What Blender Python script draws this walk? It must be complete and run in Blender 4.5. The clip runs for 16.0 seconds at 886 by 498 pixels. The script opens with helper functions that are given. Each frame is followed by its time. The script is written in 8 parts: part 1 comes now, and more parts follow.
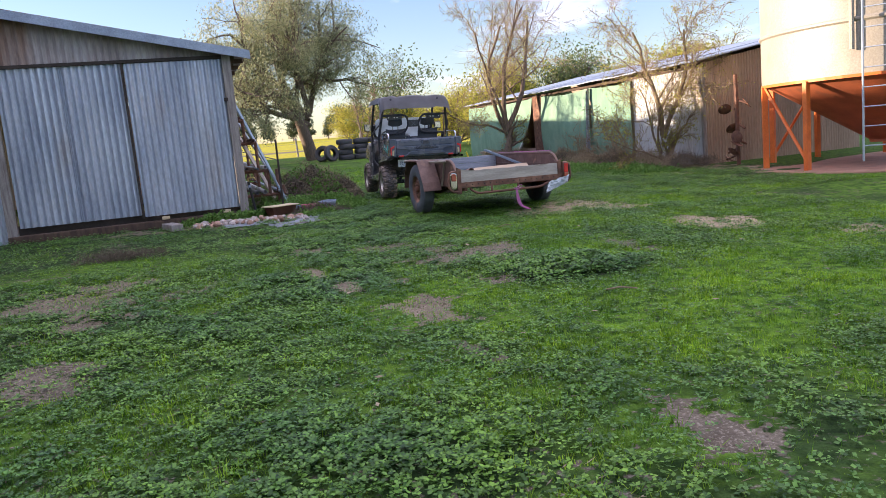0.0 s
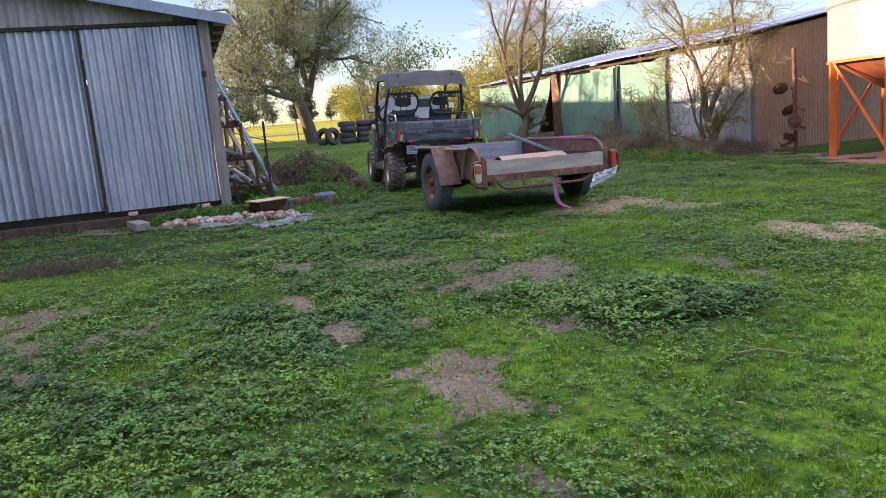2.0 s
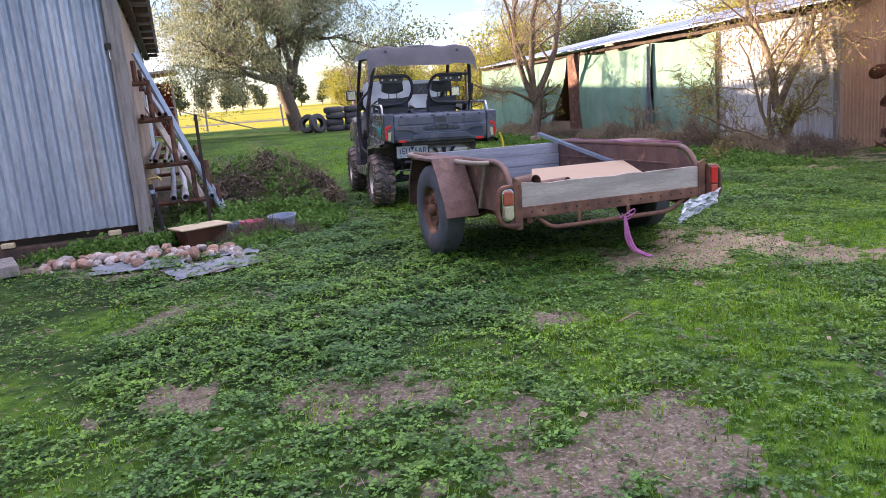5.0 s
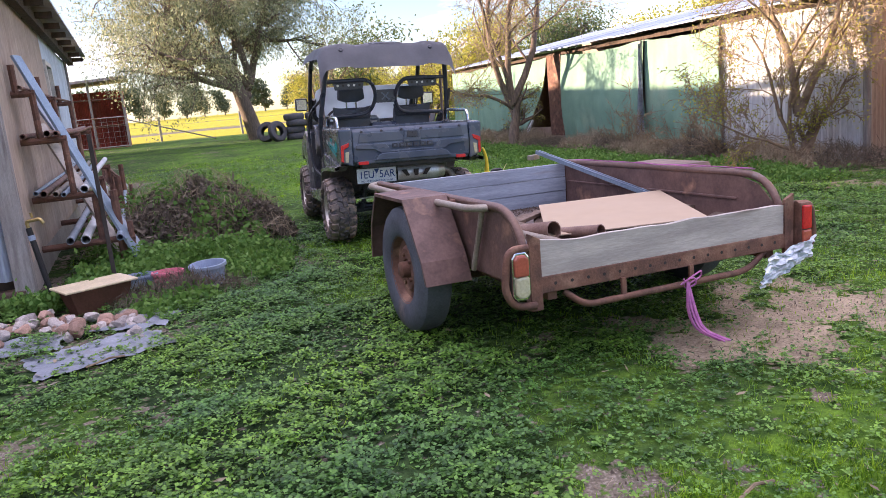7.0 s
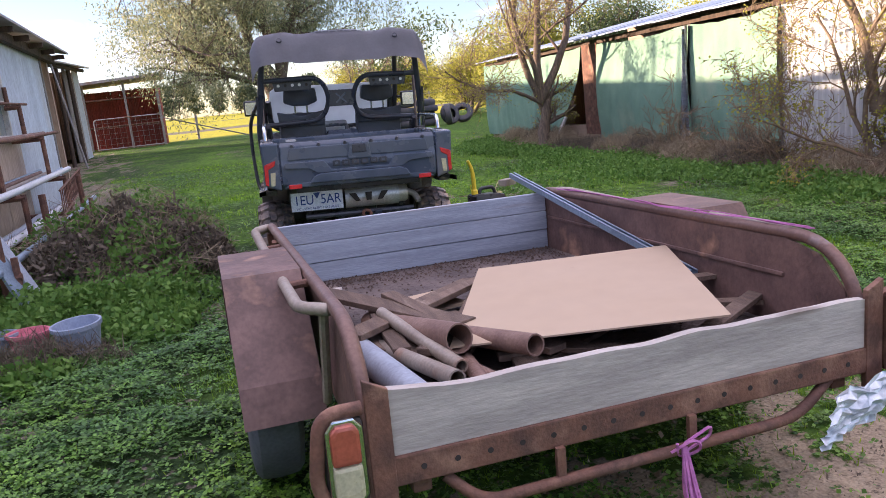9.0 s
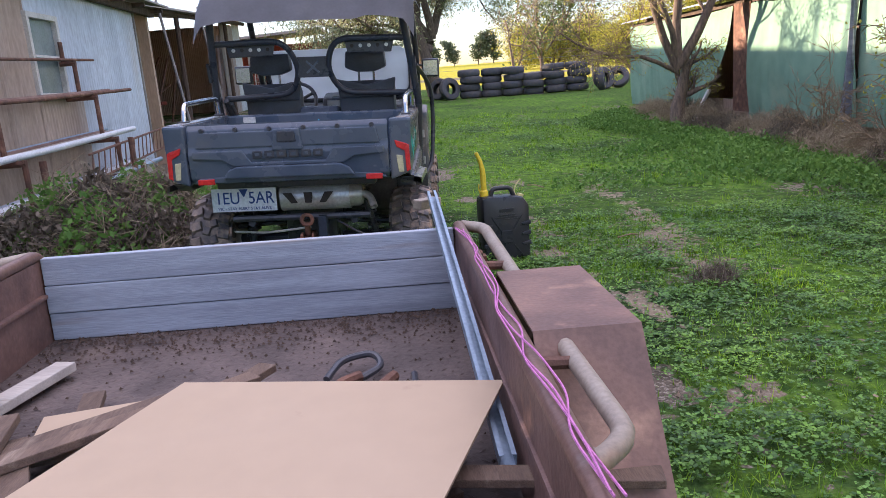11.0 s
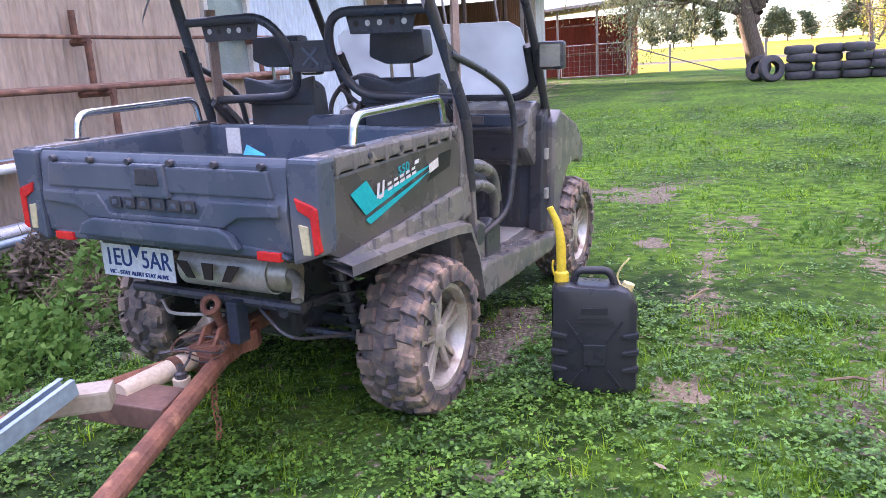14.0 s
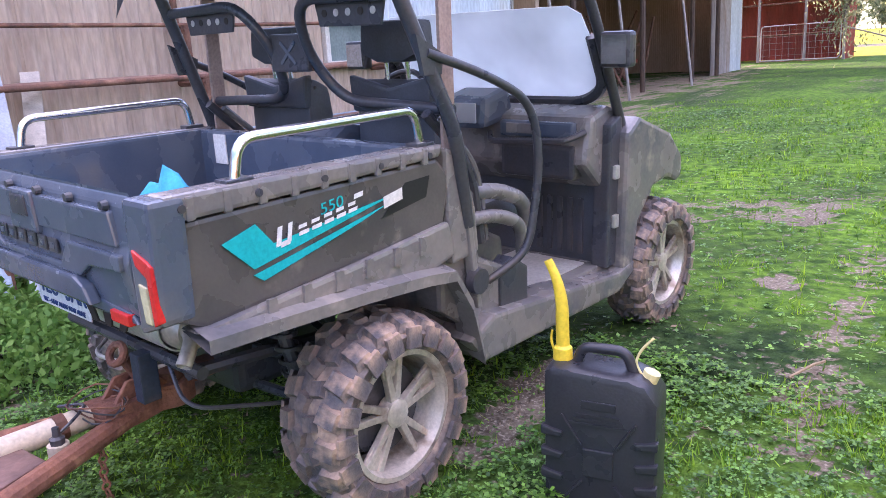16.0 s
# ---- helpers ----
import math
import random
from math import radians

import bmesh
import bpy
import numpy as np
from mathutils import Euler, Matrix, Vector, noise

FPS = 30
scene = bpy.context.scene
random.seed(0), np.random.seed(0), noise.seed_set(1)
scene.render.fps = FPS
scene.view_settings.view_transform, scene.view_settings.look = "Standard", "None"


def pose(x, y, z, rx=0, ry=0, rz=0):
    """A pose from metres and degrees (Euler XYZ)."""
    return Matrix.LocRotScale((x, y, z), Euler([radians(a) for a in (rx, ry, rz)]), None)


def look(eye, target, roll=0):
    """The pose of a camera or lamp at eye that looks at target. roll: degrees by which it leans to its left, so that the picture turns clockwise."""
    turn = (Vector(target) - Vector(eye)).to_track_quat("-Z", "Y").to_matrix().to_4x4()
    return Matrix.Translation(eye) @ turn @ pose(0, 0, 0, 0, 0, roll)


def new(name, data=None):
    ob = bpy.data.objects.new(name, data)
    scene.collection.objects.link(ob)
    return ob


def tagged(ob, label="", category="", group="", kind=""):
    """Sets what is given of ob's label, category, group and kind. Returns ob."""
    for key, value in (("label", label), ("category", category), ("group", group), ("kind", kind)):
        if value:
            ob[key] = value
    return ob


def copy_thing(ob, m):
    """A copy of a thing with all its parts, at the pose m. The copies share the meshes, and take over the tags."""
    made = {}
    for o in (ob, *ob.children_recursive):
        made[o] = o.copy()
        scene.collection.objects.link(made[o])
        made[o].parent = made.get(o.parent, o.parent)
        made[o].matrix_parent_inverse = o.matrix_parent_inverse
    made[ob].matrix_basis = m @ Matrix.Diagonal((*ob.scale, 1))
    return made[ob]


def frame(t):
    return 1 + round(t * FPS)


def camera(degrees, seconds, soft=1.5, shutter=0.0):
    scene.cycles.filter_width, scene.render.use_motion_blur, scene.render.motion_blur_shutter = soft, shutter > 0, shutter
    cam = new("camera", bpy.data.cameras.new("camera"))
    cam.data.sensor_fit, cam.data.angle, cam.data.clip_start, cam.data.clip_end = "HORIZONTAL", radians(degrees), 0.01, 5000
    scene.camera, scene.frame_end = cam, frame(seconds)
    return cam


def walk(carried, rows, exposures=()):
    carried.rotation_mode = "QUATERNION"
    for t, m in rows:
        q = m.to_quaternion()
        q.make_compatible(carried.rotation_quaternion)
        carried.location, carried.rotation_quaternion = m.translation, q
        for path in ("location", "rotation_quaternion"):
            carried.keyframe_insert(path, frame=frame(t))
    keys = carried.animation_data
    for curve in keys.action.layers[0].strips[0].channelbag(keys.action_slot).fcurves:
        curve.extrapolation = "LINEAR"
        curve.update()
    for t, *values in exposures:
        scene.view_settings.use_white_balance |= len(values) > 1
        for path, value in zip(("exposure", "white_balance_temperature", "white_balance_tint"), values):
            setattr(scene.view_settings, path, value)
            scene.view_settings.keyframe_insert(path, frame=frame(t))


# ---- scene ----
cam = camera(61.4, 16.0, 0.5)
METRES, EYE, TILT, LEAN, TURN = 14.1, 1.357, 0.0, 0.0, -18.8
ROWS = [
    (0.0, 0.0, 0.0, 0.0, -0.77, -8.38, 5.25),
    (0.5, -0.0021, 0.0341, -0.0003, -0.77, -8.5, 4.82),
    (1.0, -0.0051, 0.0681, -0.0001, -0.53, -8.78, 4.62),
    (1.5, -0.0082, 0.1044, 0.001, -0.46, -9.25, 4.75),
    (2.0, -0.0121, 0.1354, 0.0012, -0.5, -9.67, 5.04),
    (2.5, -0.0095, 0.1712, 0.0023, -0.44, -9.86, 5.04),
    (3.0, -0.0097, 0.2075, 0.0028, -0.34, -10.29, 4.65),
    (3.5, -0.0123, 0.243, 0.0033, 0.34, -10.57, 4.53),
    (4.0, -0.0147, 0.2805, 0.0054, 0.36, -10.76, 4.69),
    (6.5, -0.018, 0.4521, 0.0138, -3.43, -11.05, 5.29),
    (7.0, -0.017, 0.4814, 0.0149, -3.48, -10.97, 5.63),
    (7.5, -0.0084, 0.5118, 0.0156, -2.74, -10.29, 6.15),
    (8.0, 0.0029, 0.5407, 0.0165, -1.89, -9.76, 6.52),
    (8.5, 0.0184, 0.5685, 0.0169, -0.77, -10.02, 6.56),
    (9.0, 0.0396, 0.595, 0.0159, 0.75, -11.11, 6.21),
    (11.5, 0.1342, 0.7351, 0.0152, 18.56, -12.81, 4.07),
    (12.0, 0.1423, 0.7656, 0.0161, 22.56, -12.67, 3.68),
    (12.5, 0.1494, 0.7971, 0.0155, 27.0, -12.86, 3.78),
    (13.0, 0.1511, 0.8254, 0.0156, 30.94, -13.16, 3.85),
    (13.5, 0.1513, 0.8518, 0.0174, 35.13, -13.31, 3.65),
    (14.0, 0.154, 0.8793, 0.017, 39.56, -13.11, 3.6),
    (14.5, 0.154, 0.9027, 0.0169, 44.07, -13.3, 3.72),
    (15.0, 0.1556, 0.9228, 0.0178, 48.54, -13.63, 3.98),
    (15.5, 0.1583, 0.9401, 0.0194, 52.26, -13.96, 4.01),
    (16.0, 0.1542, 0.9511, 0.0192, 54.05, -13.63, 3.3),
]
walk(cam, [(t, pose(0, 0, EYE, TILT, LEAN, TURN) @ pose(METRES * x, METRES * y, METRES * z, 90 + pitch, roll, yaw)) for t, x, y, z, yaw, pitch, roll in ROWS],
     exposures=((0.0, 1.70, 5900, 27), (2.0, 1.70, 5900, 29), (4.0, 2.00, 5900, 32), (6.5, 2.06, 5950, 33), (8.0, 2.16, 5950, 33), (9.0, 1.90, 5950, 33), (11.3, 2.02, 5800, 28), (13.0, 2.60, 5750, 36), (16.0, 2.88, 5650, 38)))

# ---- world, sun, exposure ----
SUN_TO = Vector((-0.90, 0.43, 0.167)).normalized()
SUN_ELEV = math.asin(SUN_TO.z)
world = bpy.data.worlds.new("sky")
scene.world = world
world.use_nodes = True
wn, wl = world.node_tree.nodes, world.node_tree.links
wn.clear()
w_out = wn.new("ShaderNodeOutputWorld")
w_bg = wn.new("ShaderNodeBackground")
w_sky = wn.new("ShaderNodeTexSky")
w_sky.sky_type = "NISHITA"
w_sky.sun_disc = False
w_sky.sun_elevation = SUN_ELEV
w_sky.sun_rotation = math.atan2(SUN_TO.x, SUN_TO.y)
w_sky.air_density, w_sky.dust_density, w_sky.ozone_density = 1.0, 0.35, 1.5
w_bg.inputs["Strength"].default_value = 0.105
w_co = wn.new("ShaderNodeTexCoord")
w_map = wn.new("ShaderNodeMapping")
w_map.inputs["Scale"].default_value = (2.2, 2.2, 7.0)
w_noise = wn.new("ShaderNodeTexNoise")
w_noise.inputs["Scale"].default_value = 1.7
w_noise.inputs["Detail"].default_value = 7
w_noise.inputs["Roughness"].default_value = 0.55
w_ramp = wn.new("ShaderNodeValToRGB")
w_ramp.color_ramp.elements[0].position, w_ramp.color_ramp.elements[1].position = 0.55, 0.78
w_ramp.color_ramp.elements[1].color = (0.75, 0.75, 0.75, 1)
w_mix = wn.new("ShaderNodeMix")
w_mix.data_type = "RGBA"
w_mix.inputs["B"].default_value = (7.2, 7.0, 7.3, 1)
wl.new(w_co.outputs["Generated"], w_map.inputs["Vector"])
wl.new(w_map.outputs["Vector"], w_noise.inputs["Vector"])
wl.new(w_noise.outputs["Fac"], w_ramp.inputs["Fac"])
# unseen bright thin cloud added overhead for fill, above open blue nearer the horizon
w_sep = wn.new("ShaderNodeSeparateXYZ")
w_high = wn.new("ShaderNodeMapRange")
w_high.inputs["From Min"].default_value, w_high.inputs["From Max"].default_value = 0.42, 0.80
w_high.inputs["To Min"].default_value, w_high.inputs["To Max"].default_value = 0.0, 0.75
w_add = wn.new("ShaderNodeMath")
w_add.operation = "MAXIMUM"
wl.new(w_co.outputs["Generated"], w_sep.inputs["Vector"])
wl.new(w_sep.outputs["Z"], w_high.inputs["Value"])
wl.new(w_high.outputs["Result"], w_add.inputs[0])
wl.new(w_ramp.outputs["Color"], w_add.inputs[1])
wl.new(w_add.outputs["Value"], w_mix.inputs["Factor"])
w_dim = wn.new("ShaderNodeMix")
w_dim.data_type, w_dim.blend_type = "RGBA", "MULTIPLY"
w_dim.inputs["Factor"].default_value = 1.0
w_dim.inputs["B"].default_value = (0.80, 0.80, 0.82, 1)
wl.new(w_sky.outputs["Color"], w_dim.inputs["A"])
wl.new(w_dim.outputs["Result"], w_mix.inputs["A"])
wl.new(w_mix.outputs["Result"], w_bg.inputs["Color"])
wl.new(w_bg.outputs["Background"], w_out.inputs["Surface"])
sun = new("sun", bpy.data.lights.new("sun", "SUN"))
sun.data.energy, sun.data.angle, sun.data.color = 4.3, radians(0.6), (1.0, 0.79, 0.48)
sun.matrix_world = look(SUN_TO * 60, (0, 0, 0))

# ---- materials ----
def mat(name, col, rough=0.7, metal=0.0, col2=None, scale=6.0, fine=70.0, bump=0.15, stain=None, stain_at=0.55, stain_scale=1.6, rnd=0.0, stretch=(1, 1, 1), spec=0.4, through_light=0.0, grain=0.18):
    m = bpy.data.materials.new(name)
    m.use_nodes = True
    n, l = m.node_tree.nodes, m.node_tree.links
    b = n["Principled BSDF"]
    b.inputs["Metallic"].default_value = metal
    b.inputs["Specular IOR Level"].default_value = spec
    co = n.new("ShaderNodeTexCoord")
    mp = n.new("ShaderNodeMapping")
    mp.inputs["Scale"].default_value = stretch
    l.new(co.outputs["Object"], mp.inputs["Vector"])

    def noise_of(s, d=5.0):
        t = n.new("ShaderNodeTexNoise")
        t.inputs["Scale"].default_value, t.inputs["Detail"].default_value = s, d
        l.new(mp.outputs["Vector"], t.inputs["Vector"])
        return t

    def mixer(fac, a, c, blend="MIX"):
        x = n.new("ShaderNodeMix")
        x.data_type, x.blend_type = "RGBA", blend
        for key, v in (("Factor", fac), ("A", a), ("B", c)):
            if hasattr(v, "links"):
                l.new(v, x.inputs[key])
            else:
                x.inputs[key].default_value = v if key == "Factor" else (*v, 1)
        return x.outputs["Result"]

    def steps(src, lo, hi):
        r = n.new("ShaderNodeMapRange")
        r.inputs["From Min"].default_value, r.inputs["From Max"].default_value = lo, hi
        l.new(src, r.inputs["Value"])
        return r.outputs["Result"]

    big, small = noise_of(scale), noise_of(fine, 3.0)
    c = mixer(steps(big.outputs["Fac"], 0.35, 0.65), col, col2 or tuple(v * 0.72 for v in col))
    if stain:
        st = noise_of(stain_scale, 8.0)
        c = mixer(steps(st.outputs["Fac"], stain_at, stain_at + 0.14), c, stain)
    g = n.new("ShaderNodeMapRange")
    g.inputs["From Min"].default_value, g.inputs["From Max"].default_value = 0.25, 0.75
    g.inputs["To Min"].default_value, g.inputs["To Max"].default_value = 1 - grain, 1 + grain
    l.new(small.outputs["Fac"], g.inputs["Value"])
    c = mixer(1.0, c, g.outputs["Result"], "MULTIPLY")
    if rnd:
        oi = n.new("ShaderNodeObjectInfo")
        r = n.new("ShaderNodeMapRange")
        r.inputs["To Min"].default_value, r.inputs["To Max"].default_value = 1 - rnd, 1 + rnd
        l.new(oi.outputs["Random"], r.inputs["Value"])
        c = mixer(1.0, c, r.outputs["Result"], "MULTIPLY")
    l.new(c, b.inputs["Base Color"])
    rr = n.new("ShaderNodeMapRange")
    rr.inputs["To Min"].default_value, rr.inputs["To Max"].default_value = max(0.03, rough - 0.12), min(1.0, rough + 0.12)
    l.new(big.outputs["Fac"], rr.inputs["Value"])
    l.new(rr.outputs["Result"], b.inputs["Roughness"])
    if bump:
        bp = n.new("ShaderNodeBump")
        bp.inputs["Strength"].default_value, bp.inputs["Distance"].default_value = bump, 0.01
        l.new(small.outputs["Fac"], bp.inputs["Height"])
        l.new(bp.outputs["Normal"], b.inputs["Normal"])
    if through_light:
        tr = n.new("ShaderNodeBsdfTranslucent")
        l.new(c, tr.inputs["Color"])
        mx = n.new("ShaderNodeMixShader")
        mx.inputs["Fac"].default_value = through_light
        l.new(b.outputs["BSDF"], mx.inputs[1])
        l.new(tr.outputs["BSDF"], mx.inputs[2])
        l.new(mx.outputs["Shader"], n["Material Output"].inputs["Surface"])
    return m


def leaf_mat(name, col, col2, through_light=0.35, rough=0.6, patchy=0.0, spec=0.25):
    """Foliage: each leaf its own shade between two greens."""
    m = bpy.data.materials.new(name)
    m.use_nodes = True
    n, l = m.node_tree.nodes, m.node_tree.links
    b = n["Principled BSDF"]
    b.inputs["Roughness"].default_value = rough
    b.inputs["Specular IOR Level"].default_value = spec
    geo = n.new("ShaderNodeNewGeometry")
    x = n.new("ShaderNodeMix")
    x.data_type = "RGBA"
    x.inputs["A"].default_value, x.inputs["B"].default_value = (*col, 1), (*col2, 1)
    l.new(geo.outputs["Random Per Island"], x.inputs["Factor"])
    shade = x.outputs["Result"]
    if patchy:
        # greener and yellower stands of the same plant
        co = n.new("ShaderNodeTexCoord")
        for scale, low, high in ((1.3, (0.62, 0.72, 0.9), (1.35, 1.22, 0.75)), (5.5, (0.70, 0.72, 0.8), (1.25, 1.22, 1.0))):
            t = n.new("ShaderNodeTexNoise")
            t.inputs["Scale"].default_value, t.inputs["Detail"].default_value = scale, 4
            l.new(co.outputs["Object"], t.inputs["Vector"])
            r = n.new("ShaderNodeMapRange")
            r.inputs["From Min"].default_value, r.inputs["From Max"].default_value = 0.36, 0.64
            l.new(t.outputs["Fac"], r.inputs["Value"])
            h = n.new("ShaderNodeMix")
            h.data_type = "RGBA"
            h.inputs["A"].default_value, h.inputs["B"].default_value = (*low, 1), (*high, 1)
            l.new(r.outputs["Result"], h.inputs["Factor"])
            q = n.new("ShaderNodeMix")
            q.data_type, q.blend_type = "RGBA", "MULTIPLY"
            q.inputs["Factor"].default_value = patchy
            l.new(shade, q.inputs["A"])
            l.new(h.outputs["Result"], q.inputs["B"])
            shade = q.outputs["Result"]
    l.new(shade, b.inputs["Base Color"])
    tr = n.new("ShaderNodeBsdfTranslucent")
    l.new(shade, tr.inputs["Color"])
    mx = n.new("ShaderNodeMixShader")
    mx.inputs["Fac"].default_value = through_light
    l.new(b.outputs["BSDF"], mx.inputs[1])
    l.new(tr.outputs["BSDF"], mx.inputs[2])
    l.new(mx.outputs["Shader"], n["Material Output"].inputs["Surface"])
    return m


M_GALV = mat("galvanised_iron", (0.46, 0.51, 0.59), 0.42, 0.5, (0.33, 0.38, 0.46), 3, 40, 0.1, (0.36, 0.33, 0.32), 0.62, 1.3, 0.08, (1, 1, 0.25))
M_GALV_OLD = mat("old_galvanised_iron", (0.40, 0.37, 0.36), 0.6, 0.2, (0.30, 0.26, 0.25), 3, 40, 0.12, (0.22, 0.12, 0.07), 0.56, 1.1, 0.1, (1, 1, 0.2))
M_TAN = mat("tan_dusty_iron", (0.46, 0.36, 0.28), 0.75, 0.0, (0.36, 0.28, 0.22), 2, 40, 0.12, (0.50, 0.45, 0.40), 0.58, 0.9, 0.06, (1, 1, 0.2))
M_PALE = mat("pale_iron", (0.55, 0.60, 0.66), 0.55, 0.1, (0.46, 0.51, 0.57), 2, 40, 0.08, (0.42, 0.38, 0.33), 0.64, 0.8, 0.06, (1, 1, 0.2))
M_CREAM = mat("cream_weathered_iron", (0.56, 0.56, 0.54), 0.55, 0.15, (0.47, 0.48, 0.49), 2, 40, 0.1, (0.36, 0.27, 0.20), 0.6, 0.9, 0.08, (1, 1, 0.2))
M_BROWNIRON = mat("brown_rusted_iron", (0.40, 0.285, 0.21), 0.7, 0.1, (0.31, 0.22, 0.165), 2, 40, 0.15, (0.38, 0.30, 0.24), 0.56, 0.9, 0.08, (1, 1, 0.2))
M_REDIRON = mat("red_painted_iron", (0.30, 0.045, 0.03), 0.65, 0.05, (0.20, 0.04, 0.03), 2, 40, 0.12, (0.14, 0.07, 0.05), 0.58, 0.9, 0.1, (1, 1, 0.2))
M_FLASH = mat("grey_blue_flashing", (0.33, 0.39, 0.48), 0.45, 0.3, (0.26, 0.31, 0.39), 4, 50, 0.05)
M_GREYWOOD = mat("weathered_grey_timber", (0.30, 0.28, 0.26), 0.85, 0.0, (0.19, 0.17, 0.16), 5, 60, 0.4, (0.14, 0.12, 0.11), 0.6, 2.5, 0.1, (6, 6, 0.6))
M_GREYBOARD = mat("weathered_grey_board", (0.38, 0.42, 0.48), 0.75, 0.0, (0.25, 0.275, 0.32), 2.2, 34, 0.18, (0.27, 0.20, 0.13), 0.57, 1.6, 0.12, (0.5, 6, 8), grain=0.18)
M_PALEBOARD = mat("pale_sawn_board", (0.50, 0.45, 0.39), 0.8, 0.0, (0.36, 0.32, 0.28), 2.2, 24, 0.14, (0.22, 0.18, 0.145), 0.62, 3.0, 0.1, (1.0, 5, 7), grain=0.14)
M_DARKWOOD = mat("dark_timber", (0.10, 0.065, 0.045), 0.85, 0.0, (0.06, 0.04, 0.03), 5, 60, 0.35, stretch=(4, 4, 0.7))
M_RUST = mat("rusted_steel", (0.20, 0.095, 0.06), 0.75, 0.15, (0.11, 0.058, 0.042), 11, 90, 0.3, (0.31, 0.17, 0.11), 0.56, 6)
M_COUPLER = mat("orange_rusted_casting", (0.26, 0.115, 0.072), 0.8, 0.1, (0.15, 0.07, 0.05), 14, 90, 0.4, (0.42, 0.22, 0.13), 0.56, 9)
M_RUSTPAINT = mat("faded_red_brown_painted_steel", (0.20, 0.118, 0.095), 0.5, 0.1, (0.10, 0.06, 0.05), 6, 60, 0.15, (0.37, 0.21, 0.14), 0.58, 6)
M_FENDER = mat("dusty_red_brown_fender_steel", (0.24, 0.135, 0.095), 0.5, 0.05, (0.14, 0.082, 0.064), 5, 80, 0.15, (0.36, 0.215, 0.145), 0.57, 7)
# bright orange paint that also carries the sunlit look of the silo legs
M_ORANGE = mat("orange_painted_steel", (0.80, 0.20, 0.035), 0.5, 0.05, (0.66, 0.15, 0.03), 4, 60, 0.08, (0.42, 0.13, 0.05), 0.66, 2)
# darker, redder copy of the orange: the shade under the barrel as colour
M_ORANGE_SHADED = mat("shaded_orange_hopper_steel", (0.50, 0.14, 0.055), 0.6, 0.05, (0.38, 0.11, 0.05), 3, 60, 0.08, (0.26, 0.10, 0.06), 0.62, 2)
M_SLABRED = mat("red_stained_slab", (0.40, 0.22, 0.15), 0.85, 0.0, (0.30, 0.17, 0.12), 3, 60, 0.2)
M_SILO = mat("cream_silo_steel", (0.36, 0.33, 0.275), 0.5, 0.1, (0.30, 0.275, 0.235), 2, 40, 0.05, (0.52, 0.48, 0.42), 0.68, 1)
M_CLOTH = mat("green_shade_cloth", (0.20, 0.33, 0.235), 0.9, 0.0, (0.155, 0.275, 0.20), 2.2, 130, 0.25, (0.28, 0.36, 0.25), 0.6, 0.9)
M_CONC = mat("concrete", (0.36, 0.33, 0.29), 0.9, 0.0, (0.27, 0.25, 0.22), 3, 60, 0.3)
M_DARK = mat("dark_interior", (0.05, 0.04, 0.035), 0.9, 0.0, (0.03, 0.025, 0.02), 3, 40, 0.1)
M_BARK = mat("grey_brown_bark", (0.19, 0.14, 0.105), 0.95, 0.0, (0.10, 0.075, 0.06), 10, 50, 0.8, stretch=(3, 3, 0.6))
M_BARK_PALE = mat("lichened_bark", (0.24, 0.18, 0.12), 0.95, 0.0, (0.15, 0.105, 0.07), 12, 60, 0.6, (0.40, 0.30, 0.08), 0.60, 7)
M_TWIG = mat("twig", (0.27, 0.20, 0.12), 0.95, 0.0, (0.17, 0.12, 0.08), 12, 60, 0.3, (0.42, 0.34, 0.10), 0.60, 5)
M_OLDTYRE = mat("sun_faded_tyre", (0.095, 0.105, 0.125), 0.7, 0.0, (0.065, 0.07, 0.082), 6, 80, 0.25, (0.15, 0.125, 0.11), 0.6, 5)
M_RUBBER = mat("dusty_black_rubber", (0.055, 0.058, 0.068), 0.7, 0.0, (0.085, 0.078, 0.075), 8, 80, 0.25, (0.12, 0.085, 0.065), 0.60, 6)
M_MUDRUBBER = mat("muddy_black_rubber", (0.085, 0.082, 0.090), 0.55, 0.0, (0.23, 0.175, 0.14), 14, 80, 0.4, (0.45, 0.32, 0.23), 0.55, 9)
M_GLASS = mat("dusty_window_glass", (0.22, 0.27, 0.27), 0.12, 0.0, (0.16, 0.21, 0.21), 3, 40, 0.0, spec=0.7)
M_WHITEPAINT = mat("flaking_white_paint", (0.62, 0.60, 0.55), 0.7, 0.0, (0.5, 0.48, 0.44), 8, 70, 0.2, (0.3, 0.25, 0.2), 0.64, 5)
M_LEAF_GUM = leaf_mat("grey_green_leaf", (0.12, 0.16, 0.085), (0.44, 0.43, 0.23), 0.42)
M_LEAF_DARK = leaf_mat("dark_green_leaf", (0.06, 0.10, 0.04), (0.16, 0.19, 0.06), 0.35)
M_LEAF_YELLOW = leaf_mat("yellow_green_leaf", (0.22, 0.24, 0.035), (0.50, 0.46, 0.08), 0.45)
M_LEAF_ROW = leaf_mat("distant_row_leaf", (0.07, 0.10, 0.06), (0.13, 0.16, 0.09), 0.25)
M_CLOVER = leaf_mat("clover_leaf", (0.022, 0.075, 0.012), (0.175, 0.36, 0.065), 0.20, 0.42, 0.8, 0.32)
M_BLADE = leaf_mat("grass_blade", (0.065, 0.19, 0.010), (0.28, 0.47, 0.035), 0.4, 0.5, 1.0)
M_WEED = leaf_mat("weed_leaf", (0.07, 0.17, 0.03), (0.17, 0.30, 0.06), 0.35)
